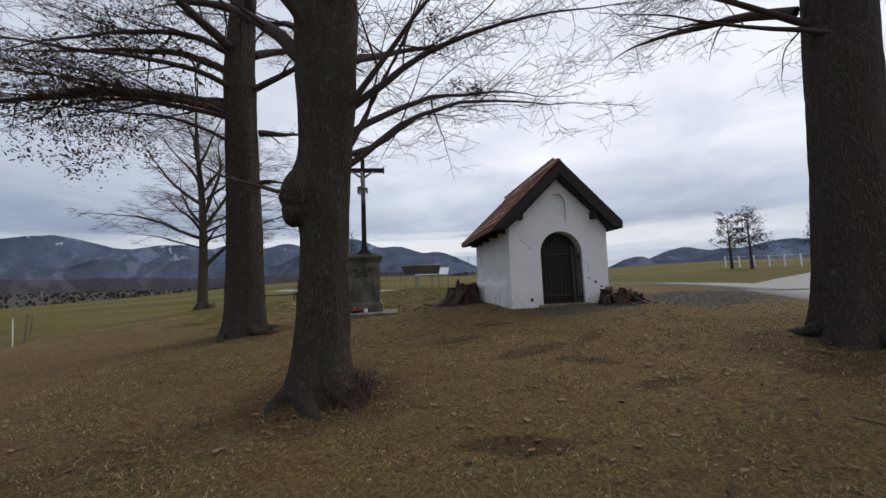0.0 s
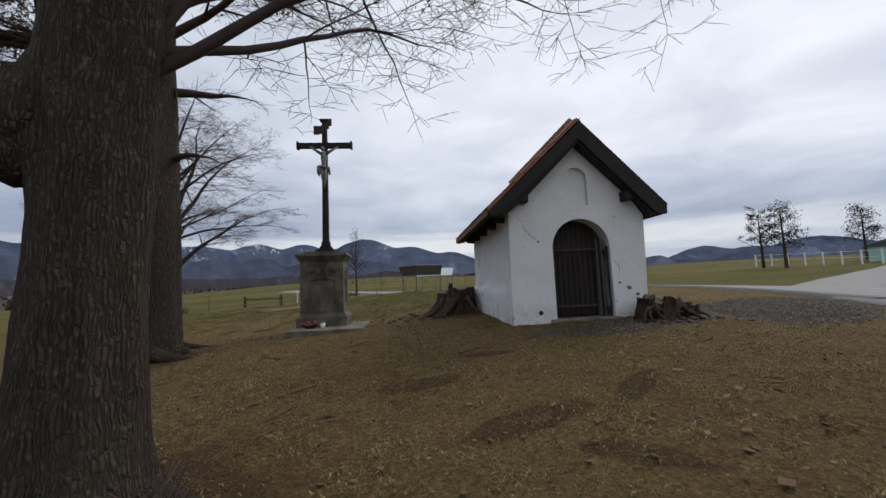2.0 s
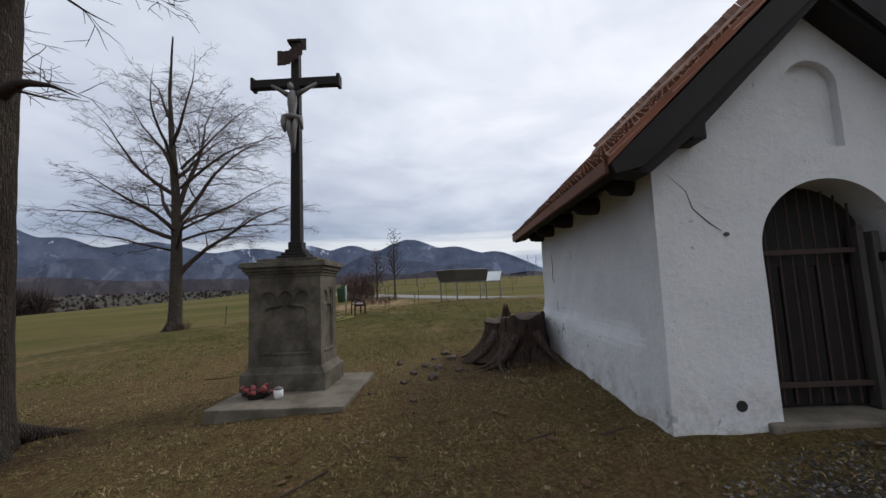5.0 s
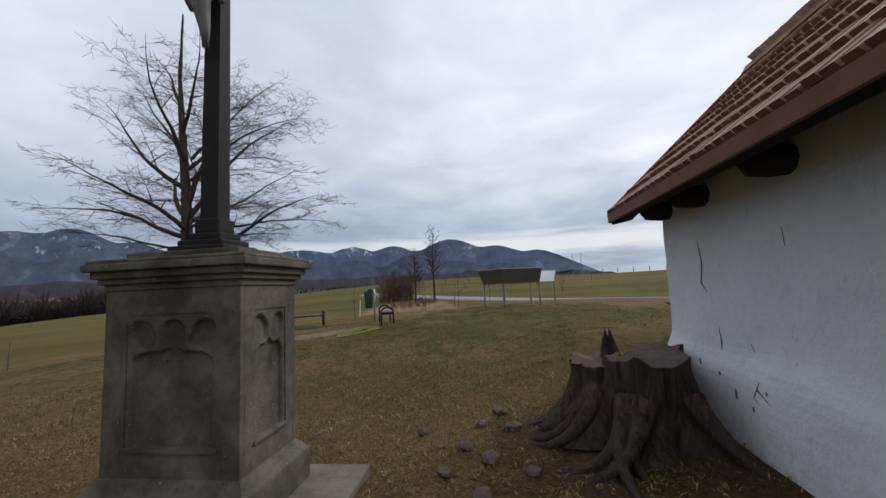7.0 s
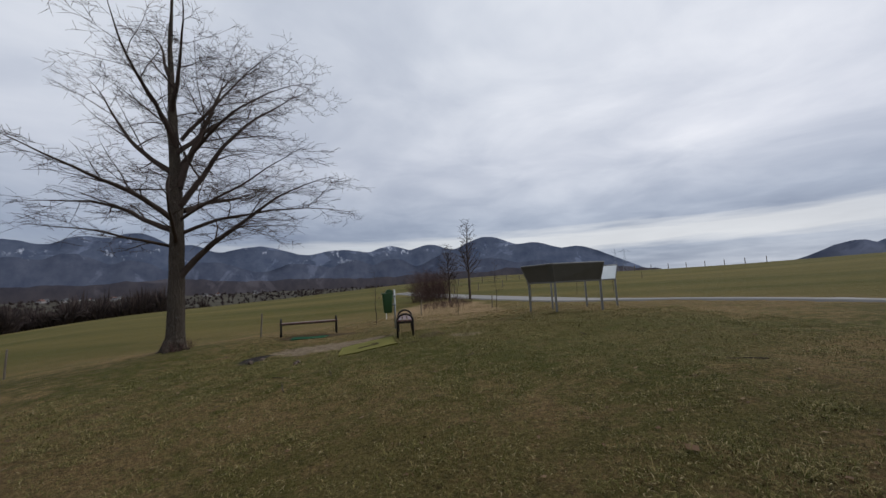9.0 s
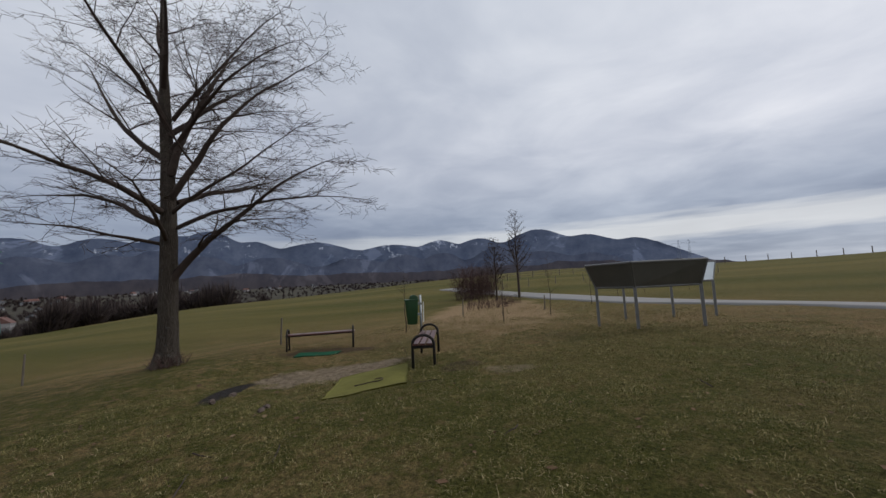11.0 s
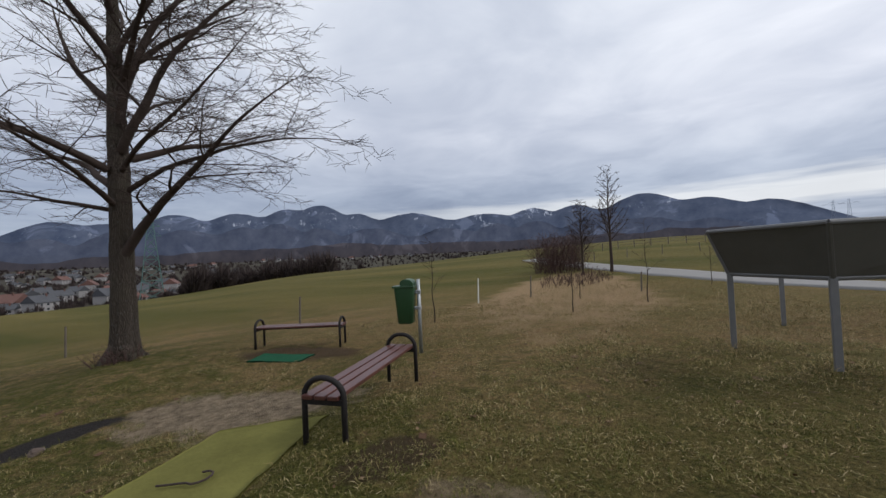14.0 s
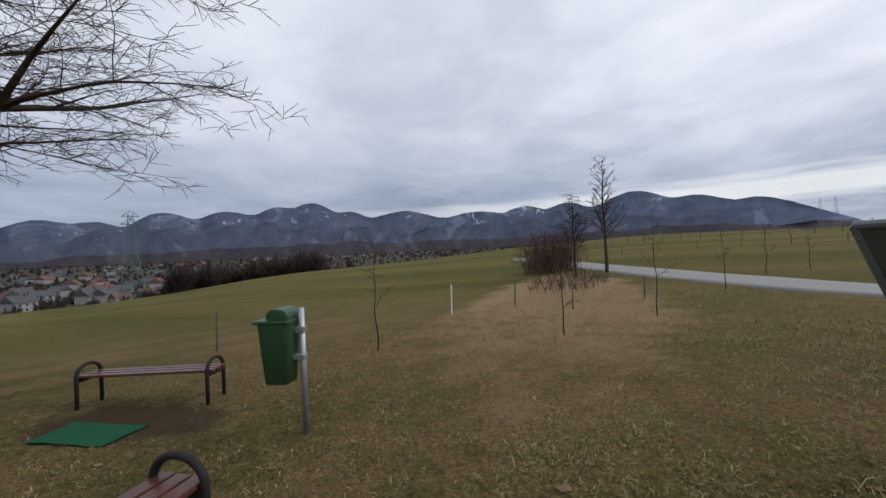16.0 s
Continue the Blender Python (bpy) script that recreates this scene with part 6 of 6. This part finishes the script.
bench((-2.47, 20.75, 1.10), 19.2, "red-brown slatted bench with black arched iron ends")
bench((-6.45, 22.72, gz(-6.45, 22.72) + 0.02), -57, "red-brown slatted bench facing the valley behind turf")


def back_bench(at):
    b = thing("garden_bench", "dark slatted bench with a backrest behind the chapel", "bench", at, 0)
    for i in range(4):
        part("seat_slat", box(bmesh.new(), 0, 1.8, 0.10 + i * 0.115, 0.20 + i * 0.115, 0.43 + 0.012 * i, 0.465 + 0.012 * i, 0.006), M["slatdark"], b)
    part("back_slat", box(bmesh.new(), 0.05, 1.85, -0.04, 0.0, 0.74, 0.86, 0.008), M["slatdark"], b)
    part("back_slat", box(bmesh.new(), 0.05, 1.85, 0.02, 0.06, 0.58, 0.68, 0.008), M["slatdark"], b)
    for x in (0.28, 1.5):
        part("leg", tube(bmesh.new(), [(x, 0.14, -0.02), (x, 0.20, 0.2), (x, 0.10, 0.40), (x, 0.0, 0.62), (x, -0.02, 0.84)], [0.03, 0.024, 0.024, 0.022, 0.02], 8), M["iron"], b, "curved cast iron leg", smooth=True)
        part("leg", tube(bmesh.new(), [(x, 0.44, -0.02), (x, 0.38, 0.2), (x, 0.46, 0.42), (x, 0.1, 0.42)], [0.03, 0.022, 0.022, 0.018], 8), M["iron"], b, smooth=True)
    return b


back_bench((3.80, 14.85, gz(4.4, 15.0) + 0.06))
pad = thing("concrete_pad", "small rough concrete pad under the garden bench", "slab")
part("pad_body", box(bmesh.new(), 3.98, 5.9, 14.85, 15.5, gz(4.4, 15.0) - 0.15, gz(4.4, 15.0) + 0.05, 0.015), M["slab"], pad)


def litter_bin():
    x, y = -3.56, 22.97
    z = gz(x, y)
    b = thing("litter_bin", "dark green plastic litter bin on a steel post", "litter bin", (x, y, z), 25)
    part("post", tube(bmesh.new(), [(0, 0, -0.1), (0, 0, 1.22)], 0.030, 12), M["galv"], b, "galvanised steel post", smooth=True)
    c = (-0.22, -0.03)
    bm = bmesh.new()
    rings = []
    for w, d, zz in ((0.105, 0.085, 0.50), (0.125, 0.10, 0.515), (0.165, 0.135, 1.05), (0.17, 0.14, 1.10)):
        rings.append([bm.verts.new((c[0] + w * max(-1, min(1, 1.28 * math.cos(a))), c[1] + d * max(-1, min(1, 1.28 * math.sin(a))), zz)) for a in [2 * math.pi * i / 24 for i in range(24)]])
    for p, q in zip(rings, rings[1:]):
        for i in range(24):
            bm.faces.new((p[i], p[(i + 1) % 24], q[(i + 1) % 24], q[i]))
    bm.faces.new(rings[0][::-1])
    part("body", bm, M["bin"], b, smooth=True)
    part("rim", box(bmesh.new(), c[0] - 0.19, c[0] + 0.18, c[1] - 0.155, c[1] + 0.155, 1.09, 1.125, 0.012), M["bin"], b)
    bm = bmesh.new()
    out = [(c[0] - 0.06, 1.12), (c[0] + 0.165, 1.12), (c[0] + 0.16, 1.18), (c[0] + 0.11, 1.225), (c[0] + 0.02, 1.235), (c[0] - 0.05, 1.20)]
    prism(bm, out, "y", c[1] - 0.14, c[1] + 0.14)
    bmesh.ops.bevel(bm, geom=bm.edges[:], offset=0.012, segments=2, affect="EDGES")
    part("hood", bm, M["bin"], b)
    part("clip", box(bmesh.new(), -0.06, 0.035, -0.045, 0.035, 0.98, 1.04, 0.006), M["galv"], b)
    part("clip", box(bmesh.new(), -0.09, 0.035, -0.045, 0.035, 0.72, 0.77, 0.006), M["galv"], b)
    return b


litter_bin()


def lying_mat(name, label, at, w, d, turn, material):
    n, m = 22, 22
    verts, faces = [], []
    c, s = math.cos(radians(turn)), math.sin(radians(turn))
    for top in (1, 0):
        for i in range(n + 1):
            for j in range(m + 1):
                u, v = w * (i / n - 0.5), d * (j / m - 0.5)
                u += 0.03 * noise.noise(Vector((v * 4, at[0], 0))) * (abs(i / n - 0.5) * 2)
                v += 0.04 * noise.noise(Vector((u * 4, at[1], 2))) * (abs(j / m - 0.5) * 2)
                x, y = at[0] + u * c - v * s, at[1] + u * s + v * c
                verts.append((x, y, gz(x, y) + (0.022 + 0.010 * noise.noise(Vector((x * 3, y * 3, 1))) if top else -0.02)))
    k = m + 1
    for i in range(n):
        for j in range(m):
            faces.append((i * k + j, (i + 1) * k + j, (i + 1) * k + j + 1, i * k + j + 1))
    o = (n + 1) * k
    edge = [i * k for i in range(n + 1)] + [n * k + j for j in range(1, m + 1)] + [i * k + m for i in range(n - 1, -1, -1)] + [j for j in range(m - 1, 0, -1)]
    for a, b in zip(edge, edge[1:] + edge[:1]):
        faces.append((a, b, b + o, a + o))
    return tagged(new(name, mesh_of(name, verts, faces, material, True)), label, "mat")


lying_mat("ground_mat", "mossy yellow-green carpet laid on worn ground", (-2.92, 19.46), 1.20, 1.48, 25, M["mat"])
lying_mat("ground_mat", "bright green artificial turf before the bench", (-5.95, 21.95), 1.05, 0.48, 22, M["greenmat"])
tw = tagged(new("curled_twig", mesh_of("curled_twig", [], [], M["twig"])), "thin curled twig lying on the carpet", "twig")
bm = tube(bmesh.new(), [(-2.95 + 0.03 * i, 19.05 + 0.012 * i, gz(-2.95 + 0.03 * i, 19.05 + 0.012 * i) + 0.045) for i in range(9)] + [(-2.66 + 0.09 * math.cos(a), 19.22 + 0.08 * math.sin(a), gz(-2.66 + 0.09 * math.cos(a), 19.22 + 0.08 * math.sin(a)) + 0.048) for a in (-1.2, -0.6, 0, 0.6, 1.2, 1.9, 2.5)], 0.008, 5)
bm.to_mesh(tw.data)
bm.free()


# ---------------------------------------------------------------- panorama boards
def board(name, label, posts, away, face_in):
    b = thing(name, label, "information board", (0, 0, 0), 0, "panorama boards")
    zb, zt = 2.20, 2.72
    tops = []
    for x, y in posts:
        part("post", box(bmesh.new(), x - 0.03, x + 0.03, y - 0.03, y + 0.03, gz(x, y) - 0.1, zb, 0.006), M["greymetal"], b, "grey square steel post")
    n = len(posts)
    flare = []
    for i in range(n):
        nx_, ny_ = away[i]
        flare.append((posts[i][0] + nx_, posts[i][1] + ny_))
    for i in range(n - 1):
        lo0, lo1, hi0, hi1 = (*posts[i], zb), (*posts[i + 1], zb), (*flare[i], zt), (*flare[i + 1], zt)
        a, c, d, e = Vector(lo0), Vector(lo1), Vector(hi1), Vector(hi0)
        nrm = (c - a).cross(e - a).normalized()
        if nrm.y > 0:
            nrm = -nrm
        for nm, mt, o0, o1 in (("back_sheet", M["boardback"] if not face_in else M["boardface"], 0.012, 0.004), ("face_sheet", M["boardface"] if not face_in else M["boardback"], -0.004, -0.012)):
            bm = bmesh.new()
            lo = [bm.verts.new(p + nrm * o0) for p in (a, c, d, e)]
            hi = [bm.verts.new(p + nrm * o1) for p in (a, c, d, e)]
            bm.faces.new(lo), bm.faces.new(hi[::-1])
            for q in range(4):
                bm.faces.new((lo[q], hi[q], hi[(q + 1) % 4], lo[(q + 1) % 4]))
            part(nm, bm, mt, b)
        for p, q in ((a, c), (e, d)):
            part("rail", tube(bmesh.new(), [p, q], 0.026, 8), M["greymetal"], b)
    for i in range(n):
        part("upright", tube(bmesh.new(), [(*posts[i], zb - 0.02), (*flare[i], zt)], 0.024, 8), M["greymetal"] if i != 1 else M["boardback"], b)
    return b


board("information_board", "dark-backed panorama board flaring outwards on grey posts", [(0.64, 23.78), (1.38, 22.98), (2.72, 23.60)], [(-0.20, -0.13), (-0.05, -0.24), (0.10, -0.26)], False)
board("information_board", "pale-faced panorama board on grey posts", [(1.42, 26.3), (2.62, 26.2), (3.72, 26.6)], [(-0.05, 0.24), (0.05, 0.26), (0.16, 0.22)], True)


# ---------------------------------------------------------------- fences, stakes, pylons
def post(name, label, x, y, h, r, material, lean=(0, 0), group="fence posts"):
    z = gz(x, y)
    bm = tube(bmesh.new(), [(x, y, z - 0.15), (x + lean[0] * 0.5, y + lean[1] * 0.5, z + h * 0.5), (x + lean[0], y + lean[1], z + h)], [r, r * 0.95, r * 0.85], 8)
    return tagged(part(name, bm, material), label, "post", group)


for x, y, h in ((-17.8, 21.4, 1.05), (-10.5, 25.5, 1.0), (-12.3, 14.6, 0.9), (-6.0, 34.0, 0.95), (-1.85, 35.8, 0.8)):
    post("fence_post", "weathered wooden fence post in the meadow", x, y, h, 0.035, M["post"], (0.04, 0.02))
post("white_stake", "thin white plastic stake in rough grass", -7.3, 31.6, 1.0, 0.022, M["white"], (0.04, 0.0))
post("white_stake", "thin white fence stake in the meadow", -11.6, 13.4, 0.85, 0.014, M["white"], (-0.05, 0.0))
for i in range(9):
    x, y = polar(-17 + i * 4.2, 40 + i * 2.2)
    post("fence_post", "grey wooden pasture post beyond the lane", x, y, 1.0, 0.05, M["post"], (rr.gauss(0, 0.05), rr.gauss(0, 0.05)), "pasture posts")
def pasture_fence():
    f = thing("pasture_fence", "grey wooden post and rail fence across the field", "fence")
    pts = [polar(-11.5 + i * 2.05, 62 + 1.5 * i, (-0.31, 20.61)) for i in range(13)]
    for x, y in pts:
        part("fence_post", box(bmesh.new(), x - 0.06, x + 0.06, y - 0.06, y + 0.06, gz(x, y) - 0.2, gz(x, y) + 1.25 + rr.uniform(-0.1, 0.1)), M["post"], f)
    for a, b in zip(pts, pts[1:]):
        for h in (0.55, 1.0):
            part("rail", tube(bmesh.new(), [(*a, gz(*a) + h), (*b, gz(*b) + h)], 0.03, 5), M["post"], f)
    return f


pasture_fence()
for i in range(8):
    x, y = polar(14 + i * 2.0, 118, (0.45, 14.0))
    post("fence_post", "dark pasture post on the field's skyline", x, y, 1.5, 0.10, M["post"], (0, 0), "skyline posts")


def rail_fence():
    f = thing("rail_fence", "white rail fence along the far field", "fence")
    pts = [polar(44 + i * 1.35, 80 - i * 0.8, (0.23, 0.6)) for i in range(12)]
    for x, y in pts:
        part("fence_post", box(bmesh.new(), x - 0.07, x + 0.07, y - 0.07, y + 0.07, gz(x, y) - 0.2, gz(x, y) + 1.9), M["white"], f)
    for a, b in zip(pts, pts[1:]):
        for h in (0.95, 1.75):
            part("rail", tube(bmesh.new(), [(*a, gz(*a) + h), (*b, gz(*b) + h)], 0.018, 5), M["white"], f)
    return f


rail_fence()
cx_, cy_ = polar(54.2, 84, (0.23, 0.6))
cot = thing("cottage", "small pale teal cottage with a low grey roof", "house", (cx_, cy_, gz(cx_, cy_)), 35)
part("wall", box(bmesh.new(), -2.4, 2.4, -2.2, 2.2, -1, 2.1), M["teal"], cot)
part("roof", prism(bmesh.new(), [(-2.7, 2.05), (2.7, 2.05), (0, 3.1)], "x", -2.8, 2.8), M["greyroof"], cot)
part("window", box(bmesh.new(), -1.6, -0.4, -2.24, -2.16, 0.9, 2.0), M["glass"], cot)
part("door", box(bmesh.new(), 0.9, 1.9, -2.24, -2.16, 0.0, 2.0), M["greyroof"], cot)


def pylon(az, dist, height, width, arms, material, label, eye, base=None):
    x, y = polar(az, dist, eye)
    z = gz(x, y) if base is None else base
    p = thing("pylon", label, "pylon", (x, y, z), -az, "power line pylons")
    t = width * 0.021
    k = 9
    def corner(i, sx, sy):
        f = i / k
        w = width / 2 * (1 - f) ** 1.1 + width * 0.09
        return Vector((sx * w, sy * w, height * f))
    for sx in (-1, 1):
        for sy in (-1, 1):
            part("leg", tube(bmesh.new(), [corner(i, sx, sy) for i in range(k + 1)], t, 4), material, p)
    for i in range(k):
        bm = bmesh.new()
        for (a, b) in (((-1, -1), (1, -1)), ((1, -1), (1, 1)), ((1, 1), (-1, 1)), ((-1, 1), (-1, -1))):
            tube(bm, [corner(i, *a), corner(i + 1, *b)], t * 0.6, 4)
            tube(bm, [corner(i, *b), corner(i + 1, *a)], t * 0.6, 4)
            tube(bm, [corner(i, *a), corner(i, *b)], t * 0.6, 4)
        part("bracing", bm, material, p)
    for f, w in arms:
        bm = bmesh.new()
        tube(bm, [(-w, 0, height * f), (w, 0, height * f)], t * 0.9, 4)
        tube(bm, [(-w, 0, height * f), (0, 0, height * (f + 0.06)), (w, 0, height * f)], t * 0.8, 4)
        part("crossarm", bm, material, p)
    return p


pylon(-72.0, 185, 37, 7.5, ((0.80, 3.4), (0.90, 3.0), (0.98, 2.6)), M["pylon"], "green lattice pylon standing below the meadow", (0.25, 18.63), -13.5)
for az in (12.75, 11.6):
    pylon(az, 620, 42, 6.0, ((0.88, 9.0),), M["pylongrey"], "distant grey pylon above the ridge", (-0.31, 20.61), 5)


# ---------------------------------------------------------------- grass, litter, grit
def keep_off(x, y):
    """True where grass may grow."""
    ok = ~((x > 2.75) & (x < 5.4) & (y > 8.93) & (y < 13.0))
    ok &= ~((x > -1.45) & (x < 0.08) & (y > 10.0) & (y < 11.66))
    for cx, cy, r in ((-0.87, 4.75, 0.42), (-3.5, 9.55, 0.5), (6.12, 4.40, 0.55), (-9.62, 20.75, 0.45), (2.3, 12.2, 0.6)):
        ok &= np.hypot(x - cx, y - cy) > r
    c, s = math.cos(radians(23)), math.sin(radians(23))
    for cx, cy, w, d in ((-2.92, 19.46, 0.62, 0.76), (-5.95, 21.95, 0.55, 0.26)):
        u, v = (x - cx) * c + (y - cy) * s, -(x - cx) * s + (y - cy) * c
        ok &= (np.abs(u) > w) | (np.abs(v) > d)
    for cx, cy, rx, ry in ((-4.3, 20.25, 1.45, 0.55), (-5.85, 22.3, 1.15, 0.5)):
        u, v = (x - cx) * c + (y - cy) * s, -(x - cx) * s + (y - cy) * c
        ok &= (u / rx) ** 2 + (v / ry) ** 2 > 1 + 0.35 * np.sin(7 * x + 3 * y)
    ok &= ((x + 5.4) / 0.26) ** 2 + ((y - 18.95) / 0.62) ** 2 > 1
    return ok


def meadow(name, n, box_, size, seed, label, clump, material):
    r = np.random.RandomState(seed)
    x0, x1, y0, y1 = box_
    m = int(n / clump)
    cx, cy = r.uniform(x0, x1, m), r.uniform(y0, y1, m)
    # tussocks: thick in some patches, thin in others
    patch = np.sin(3.1 * cx + 1.7 * np.sin(2.3 * cy)) * np.sin(2.7 * cy + 1.3 * np.sin(3.7 * cx)) + 0.7 * np.sin(7.3 * cx + 2 * np.sin(5.1 * cy)) * np.sin(6.1 * cy)
    thick = np.clip(0.62 + 0.55 * patch, 0.18, 1.0)
    some = r.uniform(0, 1, m) < thick
    cx, cy, thick = cx[some], cy[some], thick[some]
    m = len(cx)
    x = np.repeat(cx, clump) + r.normal(0, 0.032, m * clump)
    y = np.repeat(cy, clump) + r.normal(0, 0.032, m * clump)
    lush = np.repeat(thick, clump)
    ok = keep_off(x, y)
    grit = ((x - 7.3) / 3.0) ** 2 + ((y - 8.3) / 2.2) ** 2 < 1
    ok &= ~(grit & (r.uniform(0, 1, len(x)) < 0.85))
    x, y, lush = x[ok], y[ok], lush[ok]
    z = land(x, y) - 0.004
    k = len(x)
    th = r.uniform(0, 6.283, k)
    ln = size * r.uniform(0.5, 1.5, k) * (0.65 + 0.6 * lush) * (1 + 0.9 * (r.uniform(0, 1, k) > 0.95))
    rise = np.clip(r.normal(0.55, 0.3, k), 0.08, 1.2)
    w = 0.0013 + 0.0017 * r.uniform(0, 1, k)
    dx, dy = np.cos(th), np.sin(th)
    p = np.stack([x, y, z], -1)
    sd = np.stack([-dy, dx, 0 * x], -1) * w[:, None]
    mid = p + np.stack([dx * 0.4, dy * 0.4, rise * 0.75], -1) * (ln * 0.55)[:, None]
    tip = mid + np.stack([dx * 0.9, dy * 0.9, rise * 0.15 + r.normal(0, 0.12, k)], -1) * (ln * 0.5)[:, None]
    V = np.concatenate([p, mid + sd, mid - sd, tip])
    i = np.arange(k)
    F = np.concatenate([np.stack([i, i + k, i + 2 * k], -1), np.stack([i + 2 * k, i + k, i + 3 * k], -1)])
    return tagged(new(name, fast_mesh(name, V, F, material)), label, "grass", kind="stuff")


meadow("grass", 420000, (-5, 7, -0.5, 13), 0.052, 1, "short brown winter grass among the trees", 7, M["blade"])
meadow("grass", 370000, (-7, 5.5, 12.5, 21), 0.058, 2, "short green and straw winter grass", 8, M["bladegreen"])
meadow("grass", 70000, (-1.6, 5, 20.5, 24.5), 0.060, 12, "short dark green grass below the panorama boards", 8, M["bladegreen"])
meadow("grass", 210000, (-8, 4, 20.8, 31), 0.060, 3, "tufted dry winter grass by the benches", 8, M["blade"])
for px, py in ((0.64, 23.78), (1.38, 22.98), (2.72, 23.60), (1.42, 26.3), (2.62, 26.2), (3.72, 26.6), (-2.56, 28.3), (-1.16, 31.8), (-5.55, 26.1), (-9.3, 20.6)):
    meadow("straw_tuft", 260, (px - 0.28, px + 0.28, py - 0.28, py + 0.28), 0.17, int(px * 10 + 300), "long bleached straw around a post or stem", 5, M["blade"])
meadow("grass", 50000, (-7, 2.5, 27, 40), 0.16, 4, "long bleached grass along the lane", 9, M["blade"])


def scatter_leaves(name, n, box_, seed, label):
    r = np.random.RandomState(seed)
    x, y = r.uniform(box_[0], box_[1], n), r.uniform(box_[2], box_[3], n)
    ok = keep_off(x, y)
    x, y = x[ok], y[ok]
    k = len(x)
    c = np.stack([x, y, land(x, y) + r.uniform(0.008, 0.03, k)], -1)
    a = r.normal(0, 1, (k, 3)) * np.array([1, 1, 0.35]) * r.uniform(0.008, 0.022, (k, 1))
    b = np.stack([-a[:, 1], a[:, 0], r.normal(0, 0.006, k)], -1) * 0.7
    V = np.concatenate([c - a, c + b, c + a, c - b])
    i = np.arange(k)
    return tagged(new(name, fast_mesh(name, V, np.stack([i, i + k, i + 2 * k, i + 3 * k], -1), M["leaf"])), label, "leaf litter", kind="stuff")


scatter_leaves("leaf_litter", 6500, (-5, 8, -0.5, 11), 6, "dead brown leaves scattered under the trees")
scatter_leaves("leaf_litter", 1500, (-8, 5, 11, 24), 7, "few dead leaves in the grass")


def grit(name, n, cx, cy, rx, ry, size, seed, material, label):
    r = np.random.RandomState(seed)
    a, q = r.uniform(0, 6.283, n), np.sqrt(r.uniform(0, 1, n))
    x, y = cx + rx * q * np.cos(a), cy + ry * q * np.sin(a)
    ok = keep_off(x, y)
    x, y = x[ok], y[ok]
    k = len(x)
    c = np.stack([x, y, land(x, y) + 0.002], -1)
    s = size * r.uniform(0.4, 1.4, (k, 1))
    d = [c + np.array(v) * s * r.uniform(0.6, 1.3, (k, 1)) for v in ((1, 0, 0), (0, 1, 0), (-1, 0, 0), (0, -1, 0), (0, 0, 0.8))]
    i = np.arange(k)
    F = np.concatenate([np.stack([i + j * k, i + ((j + 1) % 4) * k, i + 4 * k], -1) for j in range(4)])
    return tagged(new(name, fast_mesh(name, np.concatenate(d), F, material)), label, "gravel", kind="stuff")


grit("gravel", 7000, 7.6, 8.6, 2.0, 1.5, 0.013, 8, M["gravel"], "dark loose chippings between chapel and lane")
grit("gravel", 2600, 4.4, 8.3, 1.7, 0.5, 0.013, 9, M["gravel"], "loose chippings before the chapel door")
grit("charred_lumps", 700, -5.40, 18.95, 0.26, 0.62, 0.026, 10, M["iron"], "black charred lumps of an old fire")

for i in range(46):
    if i < 34:
        x, y = rr.uniform(-3.5, 5.5), rr.uniform(1.0, 9.8)
    else:
        x, y = rr.uniform(-5, 4), rr.uniform(10, 22)
    if not bool(keep_off(np.array([x]), np.array([y]))[0]):
        continue
    a, ln = rr.uniform(0, 6.28), rr.uniform(0.12, 0.55)
    pts = []
    for j in range(6):
        f = j / 5 - 0.5
        q = (x + ln * f * math.cos(a) + rr.gauss(0, 0.008), y + ln * f * math.sin(a) + rr.gauss(0, 0.008))
        pts.append((*q, gz(*q) + 0.014))
    tagged(part("fallen_twig", tube(bmesh.new(), pts, [0.007, 0.007, 0.006, 0.005, 0.004, 0.002], 5), M["twig"]), "thin fallen twig lying in the grass", "twig", "fallen twigs")
